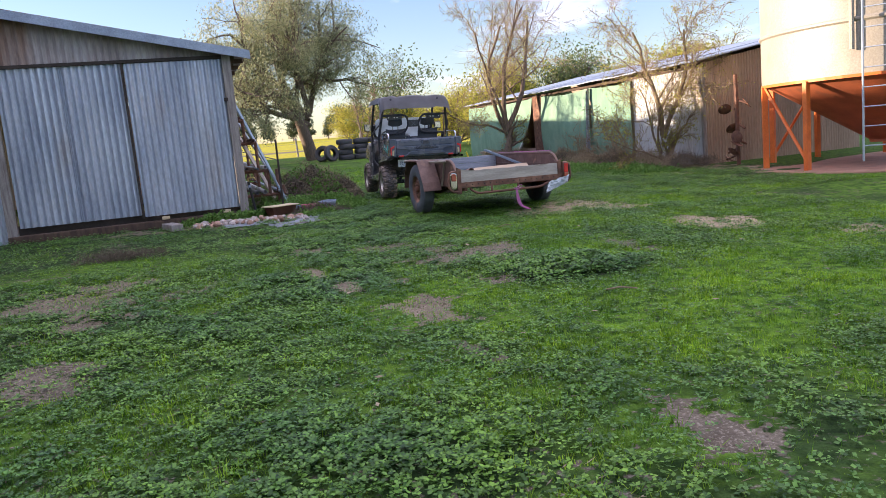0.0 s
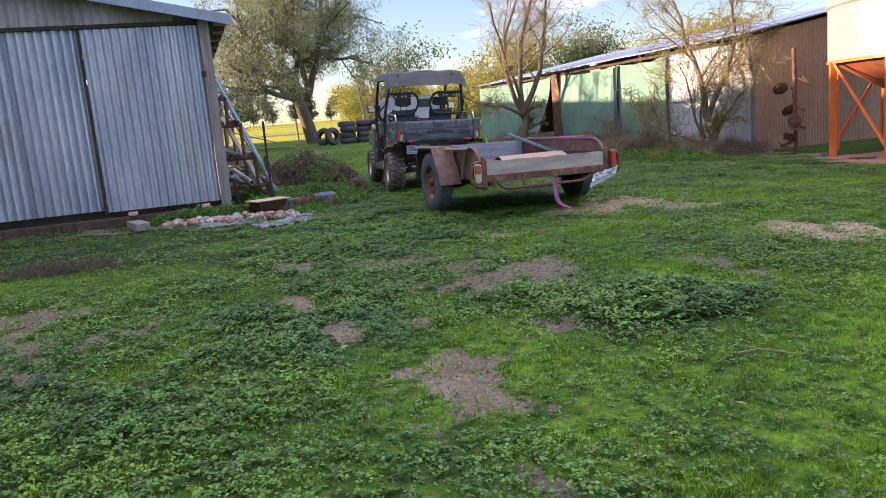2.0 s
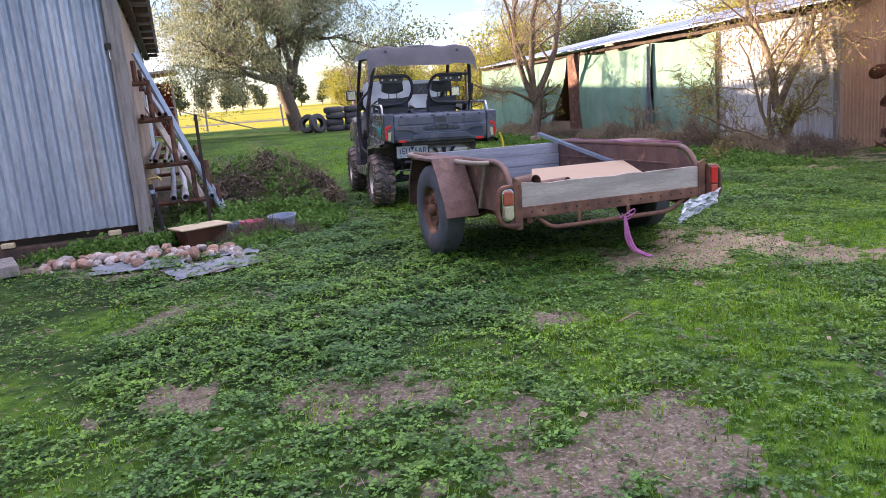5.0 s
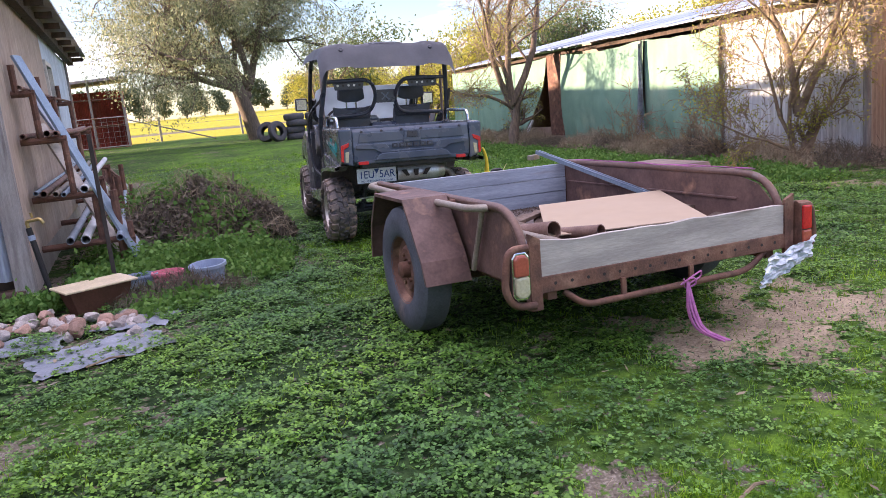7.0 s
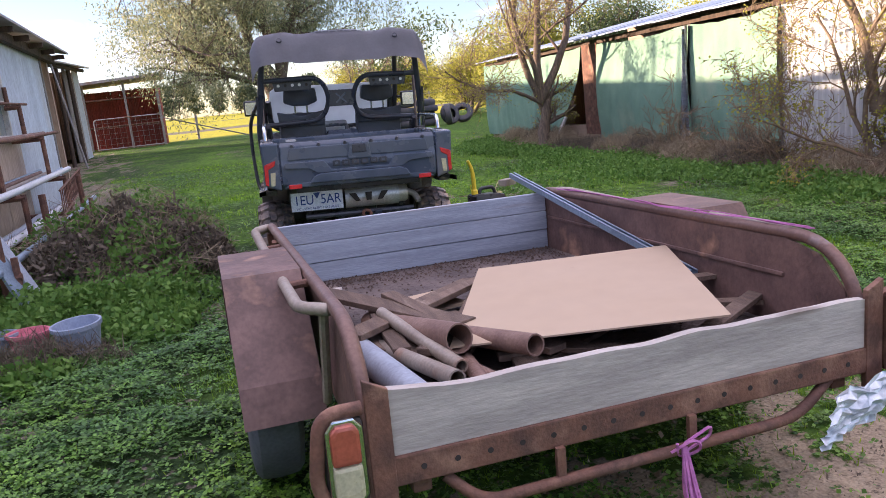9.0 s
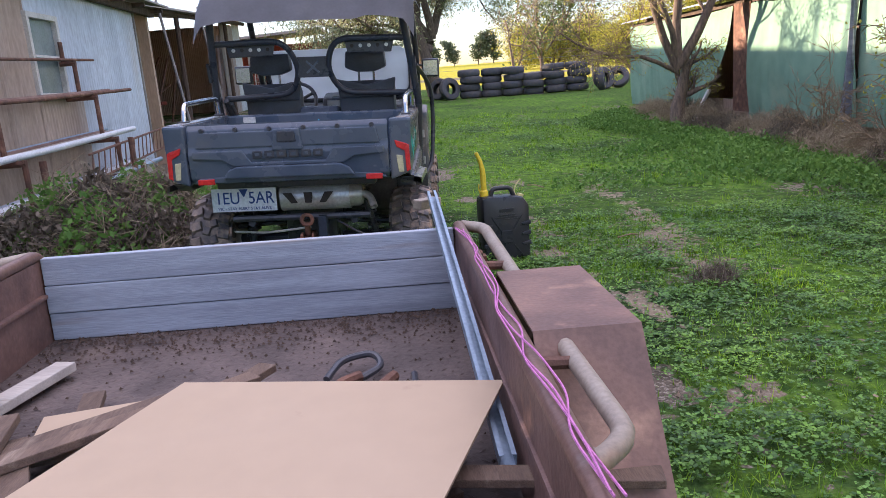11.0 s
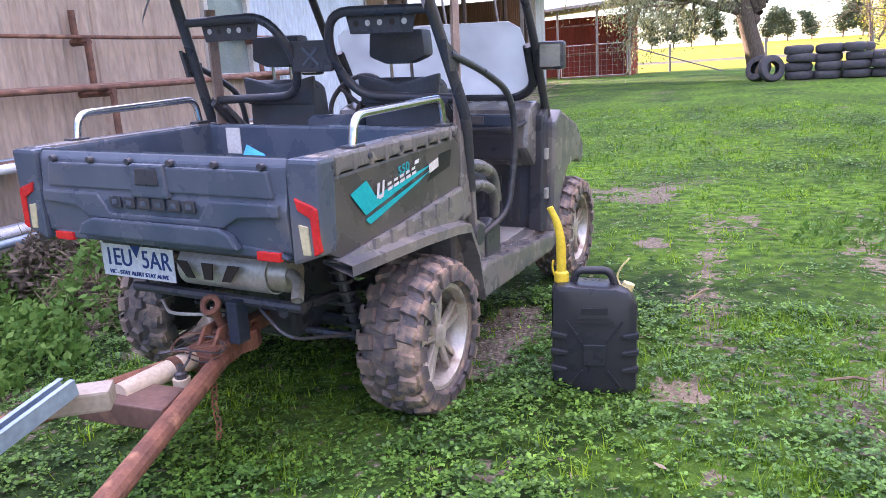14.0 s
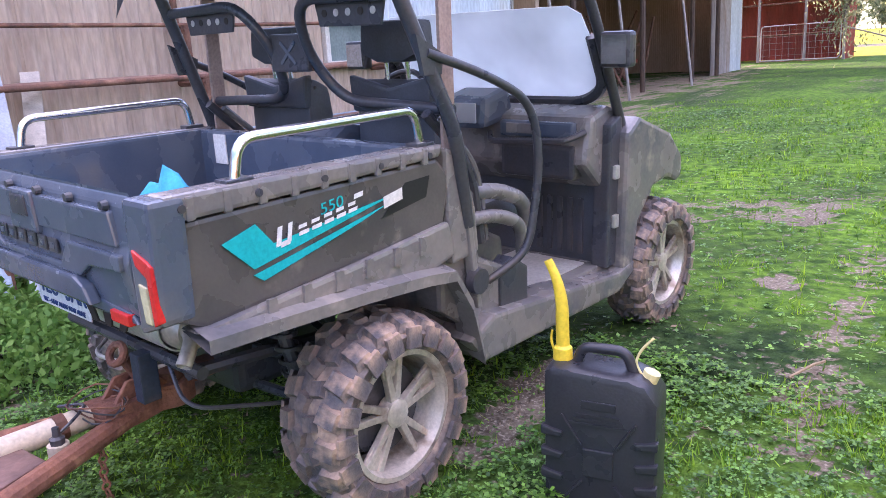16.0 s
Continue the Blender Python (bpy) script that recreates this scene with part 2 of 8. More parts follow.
M_DRY = leaf_mat("dry_stalk", (0.20, 0.15, 0.10), (0.42, 0.34, 0.23), 0.2, 0.8)
M_PEBBLE = leaf_mat("tan_pebble", (0.10, 0.08, 0.06), (0.34, 0.27, 0.20), 0.0, 0.9)
M_BRUSH = leaf_mat("dead_brush", (0.075, 0.06, 0.045), (0.21, 0.17, 0.125), 0.15, 0.8)


# ---- building helpers ----
def link_mesh(name, verts, faces, material, parent=None, label="", smooth=False):
    me = bpy.data.meshes.new(name)
    me.from_pydata(verts, [], faces)
    if smooth:
        me.polygons.foreach_set("use_smooth", [True] * len(me.polygons))
    me.materials.append(material)
    ob = new(name, me)
    ob.parent = parent
    if label:
        tagged(ob, label)
    return ob


def part(name, bm, material, parent=None, label="", smooth=False):
    """Links a bmesh as one mesh object under a thing or a part."""
    me = bpy.data.meshes.new(name)
    bm.to_mesh(me)
    bm.free()
    if smooth:
        me.polygons.foreach_set("use_smooth", [True] * len(me.polygons))
        me.set_sharp_from_angle(angle=radians(38))
    me.materials.append(material)
    ob = new(name, me)
    ob.parent = parent
    if label:
        tagged(ob, label)
    return ob


def thing(name, m, label, category, group="", kind=""):
    e = new(name)
    e.empty_display_size = 0.2
    e.matrix_world = m
    return tagged(e, label, category, group, kind)


def box(x0, x1, y0, y1, z0, z1, bevel=0.0, bm=None, m=None):
    bm = bm or bmesh.new()
    vs = [bm.verts.new((x, y, z)) for z in (z0, z1) for y in (y0, y1) for x in (x0, x1)]
    if m is not None:
        for v in vs:
            v.co = m @ v.co
    fs = [bm.faces.new([vs[i] for i in f]) for f in ((0, 2, 3, 1), (4, 5, 7, 6), (0, 1, 5, 4), (2, 6, 7, 3), (0, 4, 6, 2), (1, 3, 7, 5))]
    if bevel:
        bmesh.ops.bevel(bm, geom=list({e for f in fs for e in f.edges}), offset=bevel, segments=2, affect="EDGES", profile=0.6)
    return bm


def slab(points, axis, d0, d1, bevel=0.0, bm=None):
    """A flat outline pushed along an axis from d0 to d1. axis 'x': outline in (y, z); 'y': (x, z); 'z': (x, y)."""
    bm = bm or bmesh.new()
    def at(p, d):
        return {"x": (d, p[0], p[1]), "y": (p[0], d, p[1]), "z": (p[0], p[1], d)}[axis]
    a = [bm.verts.new(at(p, d0)) for p in points]
    b = [bm.verts.new(at(p, d1)) for p in points]
    k = len(points)
    fs = [bm.faces.new(a), bm.faces.new(b[::-1])]
    for i in range(k):
        fs.append(bm.faces.new((a[i], b[i], b[(i + 1) % k], a[(i + 1) % k])))
    bmesh.ops.recalc_face_normals(bm, faces=fs)
    if bevel:
        bmesh.ops.bevel(bm, geom=list({e for f in fs for e in f.edges}), offset=bevel, segments=2, affect="EDGES", profile=0.6)
    return bm


def round_path(pts, r, n=5):
    """A polyline with its inner corners rounded."""
    pts = [Vector(p) for p in pts]
    out = [pts[0]]
    for a, b, c in zip(pts, pts[1:], pts[2:]):
        u, w = (a - b), (c - b)
        d = min(r, u.length * 0.48, w.length * 0.48)
        p, q = b + u.normalized() * d, b + w.normalized() * d
        for i in range(n + 1):
            t = i / n
            out.append(p * (1 - t) ** 2 + b * 2 * t * (1 - t) + q * t * t)
    out.append(pts[-1])
    return out


def tube(pts, r, sides=8, bm=None, r1=None, caps=True):
    """A round bar along a path; r1: radius at its end."""
    bm = bm or bmesh.new()
    pts = [Vector(p) for p in pts]
    rings, ref = [], None
    for i, p in enumerate(pts):
        d = (pts[min(i + 1, len(pts) - 1)] - pts[max(i - 1, 0)]).normalized()
        if ref is None:
            ref = d.orthogonal().normalized()
        ref = (ref - d * ref.dot(d))
        ref = ref.normalized() if ref.length > 1e-6 else d.orthogonal().normalized()
        s = d.cross(ref)
        rad = r if r1 is None else r + (r1 - r) * i / (len(pts) - 1)
        rings.append([bm.verts.new(p + (ref * math.cos(a) + s * math.sin(a)) * rad) for a in (2 * math.pi * k / sides for k in range(sides))])
    for a, b in zip(rings, rings[1:]):
        for k in range(sides):
            bm.faces.new((a[k], a[(k + 1) % sides], b[(k + 1) % sides], b[k]))
    if caps:
        bm.faces.new(rings[0][::-1])
        bm.faces.new(rings[-1])
    return bm


def pipe(pts, r, wall, sides=12):
    """A hollow pipe, open at both ends."""
    bm = tube(pts, r, sides, caps=False)
    tube(pts, r - wall, sides, bm, caps=False)
    bm.verts.ensure_lookup_table()
    n = len(pts) * sides
    for base in (0, n - sides):
        for k in range(sides):
            a, b = base + k, base + (k + 1) % sides
            bm.faces.new([bm.verts[i] for i in (a, b, b + n, a + n)])
    return bm


def lathe(profile, sides=24, axis="x", bm=None, start=0.0, full=2 * math.pi):
    """Turns a profile of (along, radius) about an axis through the origin."""
    bm = bm or bmesh.new()
    closed = abs(full - 2 * math.pi) < 1e-6
    steps = sides if closed else sides + 1
    rings = []
    for k in range(steps):
        a = start + full * k / sides
        c, s = math.cos(a), math.sin(a)
        rings.append([bm.verts.new({"x": (d, r * c, r * s), "y": (r * c, d, r * s), "z": (r * c, r * s, d)}[axis]) for d, r in profile])
    for k in range(sides):
        a, b = rings[k], rings[(k + 1) % steps]
        for i in range(len(profile) - 1):
            bm.faces.new((a[i], a[i + 1], b[i + 1], b[i]))
    bmesh.ops.recalc_face_normals(bm, faces=bm.faces[:])
    return bm


def corrugated(width, z0, z1, pitch=0.076, depth=0.009, top=None, seg=6, thick=0.0):
    """Corrugated sheet in the xz plane, ribs upright, from x=0 to width. top(x): its upper edge."""
    n = max(2, int(round(width / pitch * seg)))
    bm = bmesh.new()
    lo, hi = [], []
    for i in range(n + 1):
        x = width * i / n
        y = depth * math.sin(2 * math.pi * x / pitch)
        lo.append(bm.verts.new((x, y, z0)))
        hi.append(bm.verts.new((x, y, top(x) if top else z1)))
    for i in range(n):
        bm.faces.new((lo[i], lo[i + 1], hi[i + 1], hi[i]))
    if thick:
        bmesh.ops.solidify(bm, geom=bm.faces[:], thickness=thick)
    return bm


def place(bm, m):
    bmesh.ops.transform(bm, matrix=m, verts=bm.verts[:])
    return bm


def sheets(parent, material, x, y, turn, width, z0, z1, top=None, cover=0.76, pitch=0.076, depth=0.009):
    """A wall of single corrugated sheets side by side, as parts of parent."""
    k = max(1, int(round(width / cover)))
    w = width / k
    for i in range(k):
        f = (lambda s, o=i * w: top(o + s)) if top else None
        bm = corrugated(w + 0.02, z0, z1, pitch, depth, f)
        place(bm, pose(x, y, 0, 0, 0, turn) @ pose(i * w, 0.003 * (i % 2), 0))
        part("sheet", bm, material, parent, smooth=True)

# ---- ground ----
H_Y = [-400, -20, 0, 5.7, 10.5, 14, 18, 22, 28, 45, 150, 260, 2500]
H_Z = [-3.0, -0.3, 0.0, 0.165, 0.285, 0.325, 0.40, 0.50, 0.63, 1.0, 3.6, 5.4, 5.6]


def ground_z(x, y):
    """Height of the ground: a gentle rise away from the start, softened at its bends."""
    return sum(float(np.interp(y + o, H_Y, H_Z)) for o in (-1.5, 0.0, 1.5)) / 3 - 0.007 * max(-9.0, min(9.0, x - 4.0))


# bare patches: x, y, half sizes, how bare, how sandy
BARE_NEAR = ((-1.0, 7.0, 0.75, 0.85, 0.9, 0.2), (-0.9, 4.85, 0.24, 0.37, 0.8, 0.1), (1.55, 5.05, 0.24, 0.42, 1.2, 0.35), (1.34, 5.3, 0.1, 0.16, 1.0, 0.3), (1.68, 6.1, 0.11, 0.24, 1.1, 0.3), (1.22, 6.12, 0.13, 0.2, 1.0, 0.3), (2.55, 6.9, 0.55, 0.42, 0.85, 0.15),
             (3.15, 7.1, 0.30, 0.3, 0.95, 0.0), (4.07, 6.45, 0.17, 0.42, 1.1, 0.0), (5.62, 6.7, 0.42, 0.5, 1.5, 1.0), (5.95, 5.45, 0.32, 0.28, 1.4, 1.0), (1.95, 2.45, 0.17, 0.3, 1.0, 0.1), (1.49, 3.94, 0.10, 0.2, 0.8, 0.0))
BARE_YARD = ((1.7, 3.45, 0.10, 0.14, 0.8, 0.0), (1.24, 8.33, 0.15, 0.2, 1.0, 0.2), (1.09, 7.0, 0.11, 0.22, 1.0, 0.3), (2.39, 5.59, 0.14, 0.12, 0.9, 0.1), (-0.2, 7.0, 0.12, 0.15, 0.9, 0.1), (0.14, 5.85, 0.10, 0.12, 0.9, 0.0), (2.0, 8.0, 0.35, 0.2, 0.7, 0.1),
             (4.37, 8.63, 0.08, 0.1, 1.0, 0.2), (3.22, 8.5, 0.2, 0.12, 0.8, 0.1), (5.1, 9.5, 0.62, 0.55, 1.35, 0.9), (4.45, 9.8, 0.4, 0.4, 1.1, 0.5), (5.6, 8.7, 0.5, 0.25, 0.9, 0.6), (9.14, 12.47, 0.4, 0.3, 0.9, 0.4), (6.13, 12.6, 0.12, 0.28, 1.1, 0.4))
BARE_FAR = ((6.17, 11.46, 0.17, 0.22, 0.9, 0.3), (5.75, 11.65, 0.15, 0.2, 0.9, 0.0), (6.69, 13.5, 0.07, 0.2, 0.9, 0.3), (6.04, 13.28, 0.09, 0.12, 0.9, 0.2), (5.11, 12.68, 0.1, 0.1, 0.9, 0.2), (6.71, 14.27, 0.1, 0.2, 0.9, 0.3), (5.35, 13.15, 0.12, 0.1, 0.9, 0.2), (5.86, 13.92, 0.1, 0.1, 1.0, 0.5), (5.02, 14.3, 0.16, 0.45, 1.1, 0.0), (5.06, 18.1, 0.5, 0.4, 1.0, 0.1),
            (6.16, 17.1, 0.12, 0.24, 0.9, 0.2), (5.9, 16.33, 0.11, 0.2, 0.9, 0.2), (5.55, 16.32, 0.11, 0.14, 0.9, 0.1), (1.3, 11.6, 0.8, 0.4, 0.8, 0.0), (0.3, 12.4, 1.4, 0.4, 1.0, 0.1))
BARE_EDGE = ((2.5, 14.6, 0.7, 1.3, 0.9, 0.0), (6.9, 15.3, 0.12, 1.8, 0.55, 0.3), (5.95, 15.6, 0.12, 1.4, 0.5, 0.2), (10.4, 17.0, 0.7, 6.5, 0.9, 0.1), (1.2, 20.0, 0.7, 7.0, 1.0, 0.1), (-1.5, 33.0, 1.7, 10.0, 1.3, 0.2), (12.5, 11.2, 2.2, 2.0, 0.7, 0.4))
BARE = BARE_NEAR + BARE_YARD + BARE_FAR + BARE_EDGE


def vnoise(x, y, cell, seed):
    """Smooth value noise from 0 to 1 over arrays."""
    g = np.random.default_rng(seed).random((128, 128))
    u, v = np.asarray(x) / cell + 500.0, np.asarray(y) / cell + 500.0
    i, j = np.floor(u).astype(int), np.floor(v).astype(int)
    p, q = u - i, v - j
    p, q = p * p * (3 - 2 * p), q * q * (3 - 2 * q)
    i, j, i1, j1 = i % 128, j % 128, (i + 1) % 128, (j + 1) % 128
    return (g[j, i] * (1 - p) + g[j, i1] * p) * (1 - q) + (g[j1, i] * (1 - p) + g[j1, i1] * p) * q


def bare_and_sand(x, y):
    """Bare: 0 where green, 1 where the soil shows; sand: how pale that soil is."""
    rough = 0.5 * vnoise(x, y, 0.42, 1) + 0.3 * vnoise(x, y, 0.17, 2) + 0.2 * vnoise(x, y, 0.07, 3) - 0.5
    # trodden soil; the bias past y 10.5 shows more of it, darkening the grass
    worn = (vnoise(x, y, 1.1, 4) - 0.62) * 1.1 + rough * 1.6 - 0.25 + 0.22 * np.clip((y - 10.5) / 1.5, 0, 1) * np.clip((x - 4.2) / 0.8, 0, 1) * np.clip((19.0 - y) / 3.0, 0, 1)
    v, sand = np.maximum(worn, 0.0) * 0.9, np.zeros_like(x)
    rough = rough + 0.5 * (vnoise(x, y, 0.12, 5) - 0.5)
    for px, py, rx, ry, s, pale in BARE:
        d = np.sqrt(((x - px) / rx) ** 2 + ((y - py) / ry) ** 2)
        w = np.clip((1.15 - d + 2.6 * rough) * 1.3, 0.0, 0.92) * min(1.0, s)
        sand = np.maximum(sand, pale * np.clip(1.9 - d, 0, 1))
        v = np.maximum(v, w)
    return np.clip(v, 0.0, 1.0), sand


def lushness(x, y):
    """0: broad clover, 1: fine bright grass."""
    # the x and y slopes favour clover, making the left and mid yard darker
    v = 0.42 + 1.5 * (0.55 * vnoise(x, y, 0.9, 11) + 0.3 * vnoise(x, y, 0.36, 12) + 0.15 * vnoise(x, y, 0.13, 13) - 0.5) - 0.42 * np.clip((y - 9.0) / 2.5, 0, 1) + 0.42 * np.clip((y - 15.0) / 3.0, 0, 1) + 0.05 * np.clip(x, -4, 6) - 0.05
    for px, py, r, s in ((2.7, 4.0, 0.9, 0.45), (4.4, 4.6, 1.3, 0.5), (0.1, 6.6, 0.6, 0.25), (0.2, 8.6, 0.9, 0.3), (6.4, 7.8, 1.6, 0.1), (3.9, 7.9, 0.5, 0.15), (3.4, 6.3, 0.35, 0.4), (3.0, 5.62, 0.50, -1.1), (0.8, 4.5, 0.8, -0.25), (2.5, 9.2, 1.2, -0.7), (1.45, 6.7, 0.35, -0.5), (2.2, 2.6, 0.7, -0.2)):
        v = v + s * np.exp(-((x - px) ** 2 + (y - py) ** 2) / (r * r))
    return np.clip(v, 0.0, 1.0)


GX0, GY0, GS, GNX, GNY = -3.0, 0.0, 0.055, 258, 840
GRID_X, GRID_Y = np.meshgrid(GX0 + GS * np.arange(GNX), GY0 + GS * np.arange(GNY))
BARE_GRID, SAND_GRID = bare_and_sand(GRID_X, GRID_Y)
LUSH_GRID = lushness(GRID_X, GRID_Y)


def grid_at(grid, x, y):
    i = np.clip(np.rint((np.asarray(x) - GX0) / GS).astype(int), 0, GNX - 1)
    j = np.clip(np.rint((np.asarray(y) - GY0) / GS).astype(int), 0, GNY - 1)
    return grid[j, i]


def ground_zs(x, y):
    y = np.asarray(y)
    return sum(np.interp(y + o, H_Y, H_Z) for o in (-1.5, 0.0, 1.5)) / 3 - 0.007 * np.clip(np.asarray(x) - 4.0, -9.0, 9.0)


def make_ground():
    xs = [-1500, -600, -200, -80, -40, -20, -12, -8, -5] + [x * 0.055 - 3.0 for x in range(256)] + [11.5, 12.5, 14, 17, 22, 30, 50, 90, 200, 600, 1500]
    ys = [-1500, -500, -150, -50, -20, -8, -3] + [y * 0.055 for y in range(0, 372)] + [20.5 + 0.5 * k for k in range(0, 50)] + [46, 48, 50, 54, 60, 70, 90, 120, 150, 180, 220, 260, 400, 900, 2400]
    verts, bare, lush, sand = [], [], [], []
    for y in ys:
        for x in xs:
            near = -3.2 < x < 11.2 and -0.2 < y < 45
            b = float(grid_at(BARE_GRID, x, y)) if near else 0.0
            z = ground_z(x, y)
            if near:
                z += 0.014 * noise.fractal((x * 1.3, y * 1.3, 0), 1.0, 2.0, 4) - 0.010 * b
            verts.append((x, y, z))
            bare.append(b)
            lush.append(float(grid_at(LUSH_GRID, x, y)) if near else 0.5)
            sand.append(float(grid_at(SAND_GRID, x, y)) if near else 0.0)
    k = len(xs)
    faces = [(j * k + i, j * k + i + 1, (j + 1) * k + i + 1, (j + 1) * k + i) for j in range(len(ys) - 1) for i in range(k - 1)]
    m = bpy.data.materials.new("grass_and_soil")
    m.use_nodes = True
    n, l = m.node_tree.nodes, m.node_tree.links
    b = n["Principled BSDF"]
    b.inputs["Roughness"].default_value = 0.95
    b.inputs["Specular IOR Level"].default_value = 0.1
    co = n.new("ShaderNodeTexCoord")

    def noi(s, d=6.0):
        t = n.new("ShaderNodeTexNoise")
        t.inputs["Scale"].default_value, t.inputs["Detail"].default_value = s, d
        l.new(co.outputs["Object"], t.inputs["Vector"])
        return t.outputs["Fac"]

    def rng(v, a, c, lo=0.0, hi=1.0):
        r = n.new("ShaderNodeMapRange")
        for key, q in (("From Min", a), ("From Max", c), ("To Min", lo), ("To Max", hi)):
            r.inputs[key].default_value = q
        l.new(v, r.inputs["Value"])
        return r.outputs["Result"]

    def mx(f, a, c, blend="MIX"):
        x = n.new("ShaderNodeMix")
        x.data_type, x.blend_type = "RGBA", blend
        for key, v in (("Factor", f), ("A", a), ("B", c)):
            if hasattr(v, "links"):
                l.new(v, x.inputs[key])
            else:
                x.inputs[key].default_value = v if key == "Factor" else (*v, 1)
        return x.outputs["Result"]

    def attr(name):
        a = n.new("ShaderNodeAttribute")
        a.attribute_name = name
        return a.outputs["Fac"]

    soil = mx(rng(noi(3.0), 0.35, 0.65), (0.165, 0.14, 0.105), (0.10, 0.082, 0.062))
    soil = mx(rng(noi(60.0, 3), 0.52, 0.66), soil, (0.28, 0.245, 0.20))
    soil = mx(rng(noi(45.0, 3), 0.56, 0.70), soil, (0.06, 0.05, 0.04))
    sandy = mx(rng(noi(5.0), 0.35, 0.65), (0.46, 0.36, 0.24), (0.30, 0.235, 0.16))
    sandy = mx(rng(noi(55.0, 3), 0.58, 0.72), sandy, (0.13, 0.10, 0.075))
    soil = mx(attr("sand"), soil, sandy)
    # ground under the clover is near black-green: shade between leaves put into colour
    green = mx(rng(noi(14.0), 0.35, 0.65), (0.014, 0.030, 0.010), (0.04, 0.075, 0.022))
    bright = mx(rng(noi(11.0, 8), 0.36, 0.66), (0.032, 0.078, 0.010), (0.145, 0.275, 0.022))
    green = mx(attr("lush"), green, bright)
    edge = n.new("ShaderNodeMath")
    edge.operation = "ADD"
    l.new(attr("bare"), edge.inputs[0])
    l.new(rng(noi(20.0), 0.3, 0.7, -0.45, 0.6), edge.inputs[1])
    near = mx(rng(edge.outputs["Value"], 0.36, 0.58), green, soil)
    # the crop beyond the fence, with a track across it
    sep = n.new("ShaderNodeSeparateXYZ")
    l.new(co.outputs["Object"], sep.inputs["Vector"])
    crop = mx(rng(noi(0.35), 0.35, 0.65), (0.38, 0.33, 0.03), (0.28, 0.30, 0.04))
    crop = mx(rng(noi(3.0), 0.3, 0.7), crop, (0.43, 0.37, 0.03))
    y_wob = n.new("ShaderNodeMath")
    y_wob.operation = "ADD"
    l.new(sep.outputs["Y"], y_wob.inputs[0])
    l.new(rng(noi(0.25), 0.2, 0.8, -1.5, 1.5), y_wob.inputs[1])
    track_a, track_b = rng(y_wob.outputs["Value"], 61, 62), rng(y_wob.outputs["Value"], 67, 66)
    tr = n.new("ShaderNodeMath")
    tr.operation = "MULTIPLY"
    l.new(track_a, tr.inputs[0])
    l.new(track_b, tr.inputs[1])
    crop = mx(tr.outputs["Value"], crop, (0.17, 0.15, 0.11))
    c = mx(rng(y_wob.outputs["Value"], 48.0, 49.5), near, crop)
    c = mx(1.0, c, rng(noi(90.0, 3), 0.2, 0.8, 0.7, 1.3), "MULTIPLY")
    l.new(c, b.inputs["Base Color"])
    bp = n.new("ShaderNodeBump")
    bp.inputs["Strength"].default_value, bp.inputs["Distance"].default_value = 0.7, 0.03
    l.new(noi(38.0, 5), bp.inputs["Height"])
    l.new(bp.outputs["Normal"], b.inputs["Normal"])
    g = link_mesh("ground", verts, faces, m, smooth=True)
    for name, vals in (("bare", bare), ("lush", lush), ("sand", sand)):
        a = g.data.attributes.new(name, "FLOAT", "POINT")
        a.data.foreach_set("value", vals)
    return tagged(g, "patchy green grass and clover with bare brown soil", "ground", kind="structure")


make_ground()

# ---- large structure ----
def roof_line(x):
    return 3.36 - 0.217 * x          # front shed, rising away from its eave


# front shed: gable wall with two sliding doors
shed = thing("shed", pose(0, 0, 0), "weathered corrugated iron farm shed with two sliding doors", "shed", kind="structure")
SY = 13.05
sheets(shed, M_GALV_OLD, -9.0, SY + 0.05, 0, 9.95, 2.9, 3.3, lambda s: roof_line(s - 9.0) - 0.09, pitch=0.106, depth=0.014)
door_a = part("sliding_door", box(-0.60, 0.88, SY + 0.01, SY + 0.03, 0.56, 2.98), M_GALV, shed)
sheets(door_a, M_GALV, -0.60, SY - 0.004, 0, 1.48, 0.55, 2.99, cover=0.76, pitch=0.106, depth=0.019)
door_b = part("sliding_door", box(-2.42, -0.66, SY + 0.04, SY + 0.06, 0.60, 3.0), M_GALV, shed)
sheets(door_b, M_GALV, -2.42, SY + 0.02, 0, 1.77, 0.58, 3.0, pitch=0.106, depth=0.019)
part("door_edge", box(-0.645, -0.612, SY - 0.012, SY + 0.02, 0.52, 3.03), M_DARK, shed)
part("door_track", box(-2.5, 1.0, SY - 0.02, SY + 0.04, 3.0, 3.05), M_DARK, shed)
part("corner_post", box(0.905, 1.045, SY - 0.03, SY + 0.12, 0.30, 3.09, 0.008), M_GREYWOOD, shed)
part("corner_post", box(-2.60, -2.46, SY - 0.02, SY + 0.12, 0.30, 3.45, 0.008), M_GREYWOOD, shed)
sheets(shed, M_GALV, -9.0, SY + 0.05, 0, 6.4, 0.35, 2.95)
part("door_latch", box(0.87, 0.93, SY - 0.05, SY - 0.02, 2.30, 2.36, 0.006), M_DARK, shed)
part("sill_beam", box(-2.6, 0.98, SY - 0.06, SY + 0.14, 0.34, 0.47, 0.02), M_DARKWOOD, shed)
# dark strip standing in for the shade in the gap under the doors
part("shadow_board", box(-2.5, 0.90, SY + 0.09, SY + 0.14, 0.40, 0.62), M_DARK, shed)
bm = slab([(-9.0, roof_line(-9.0) - 0.13), (1.36, roof_line(1.36) - 0.115), (1.36, roof_line(1.36) + 0.02), (-9.0, roof_line(-9.0) + 0.01)], "y", SY - 0.16, SY - 0.13)
part("barge_flashing", bm, M_FLASH, shed)
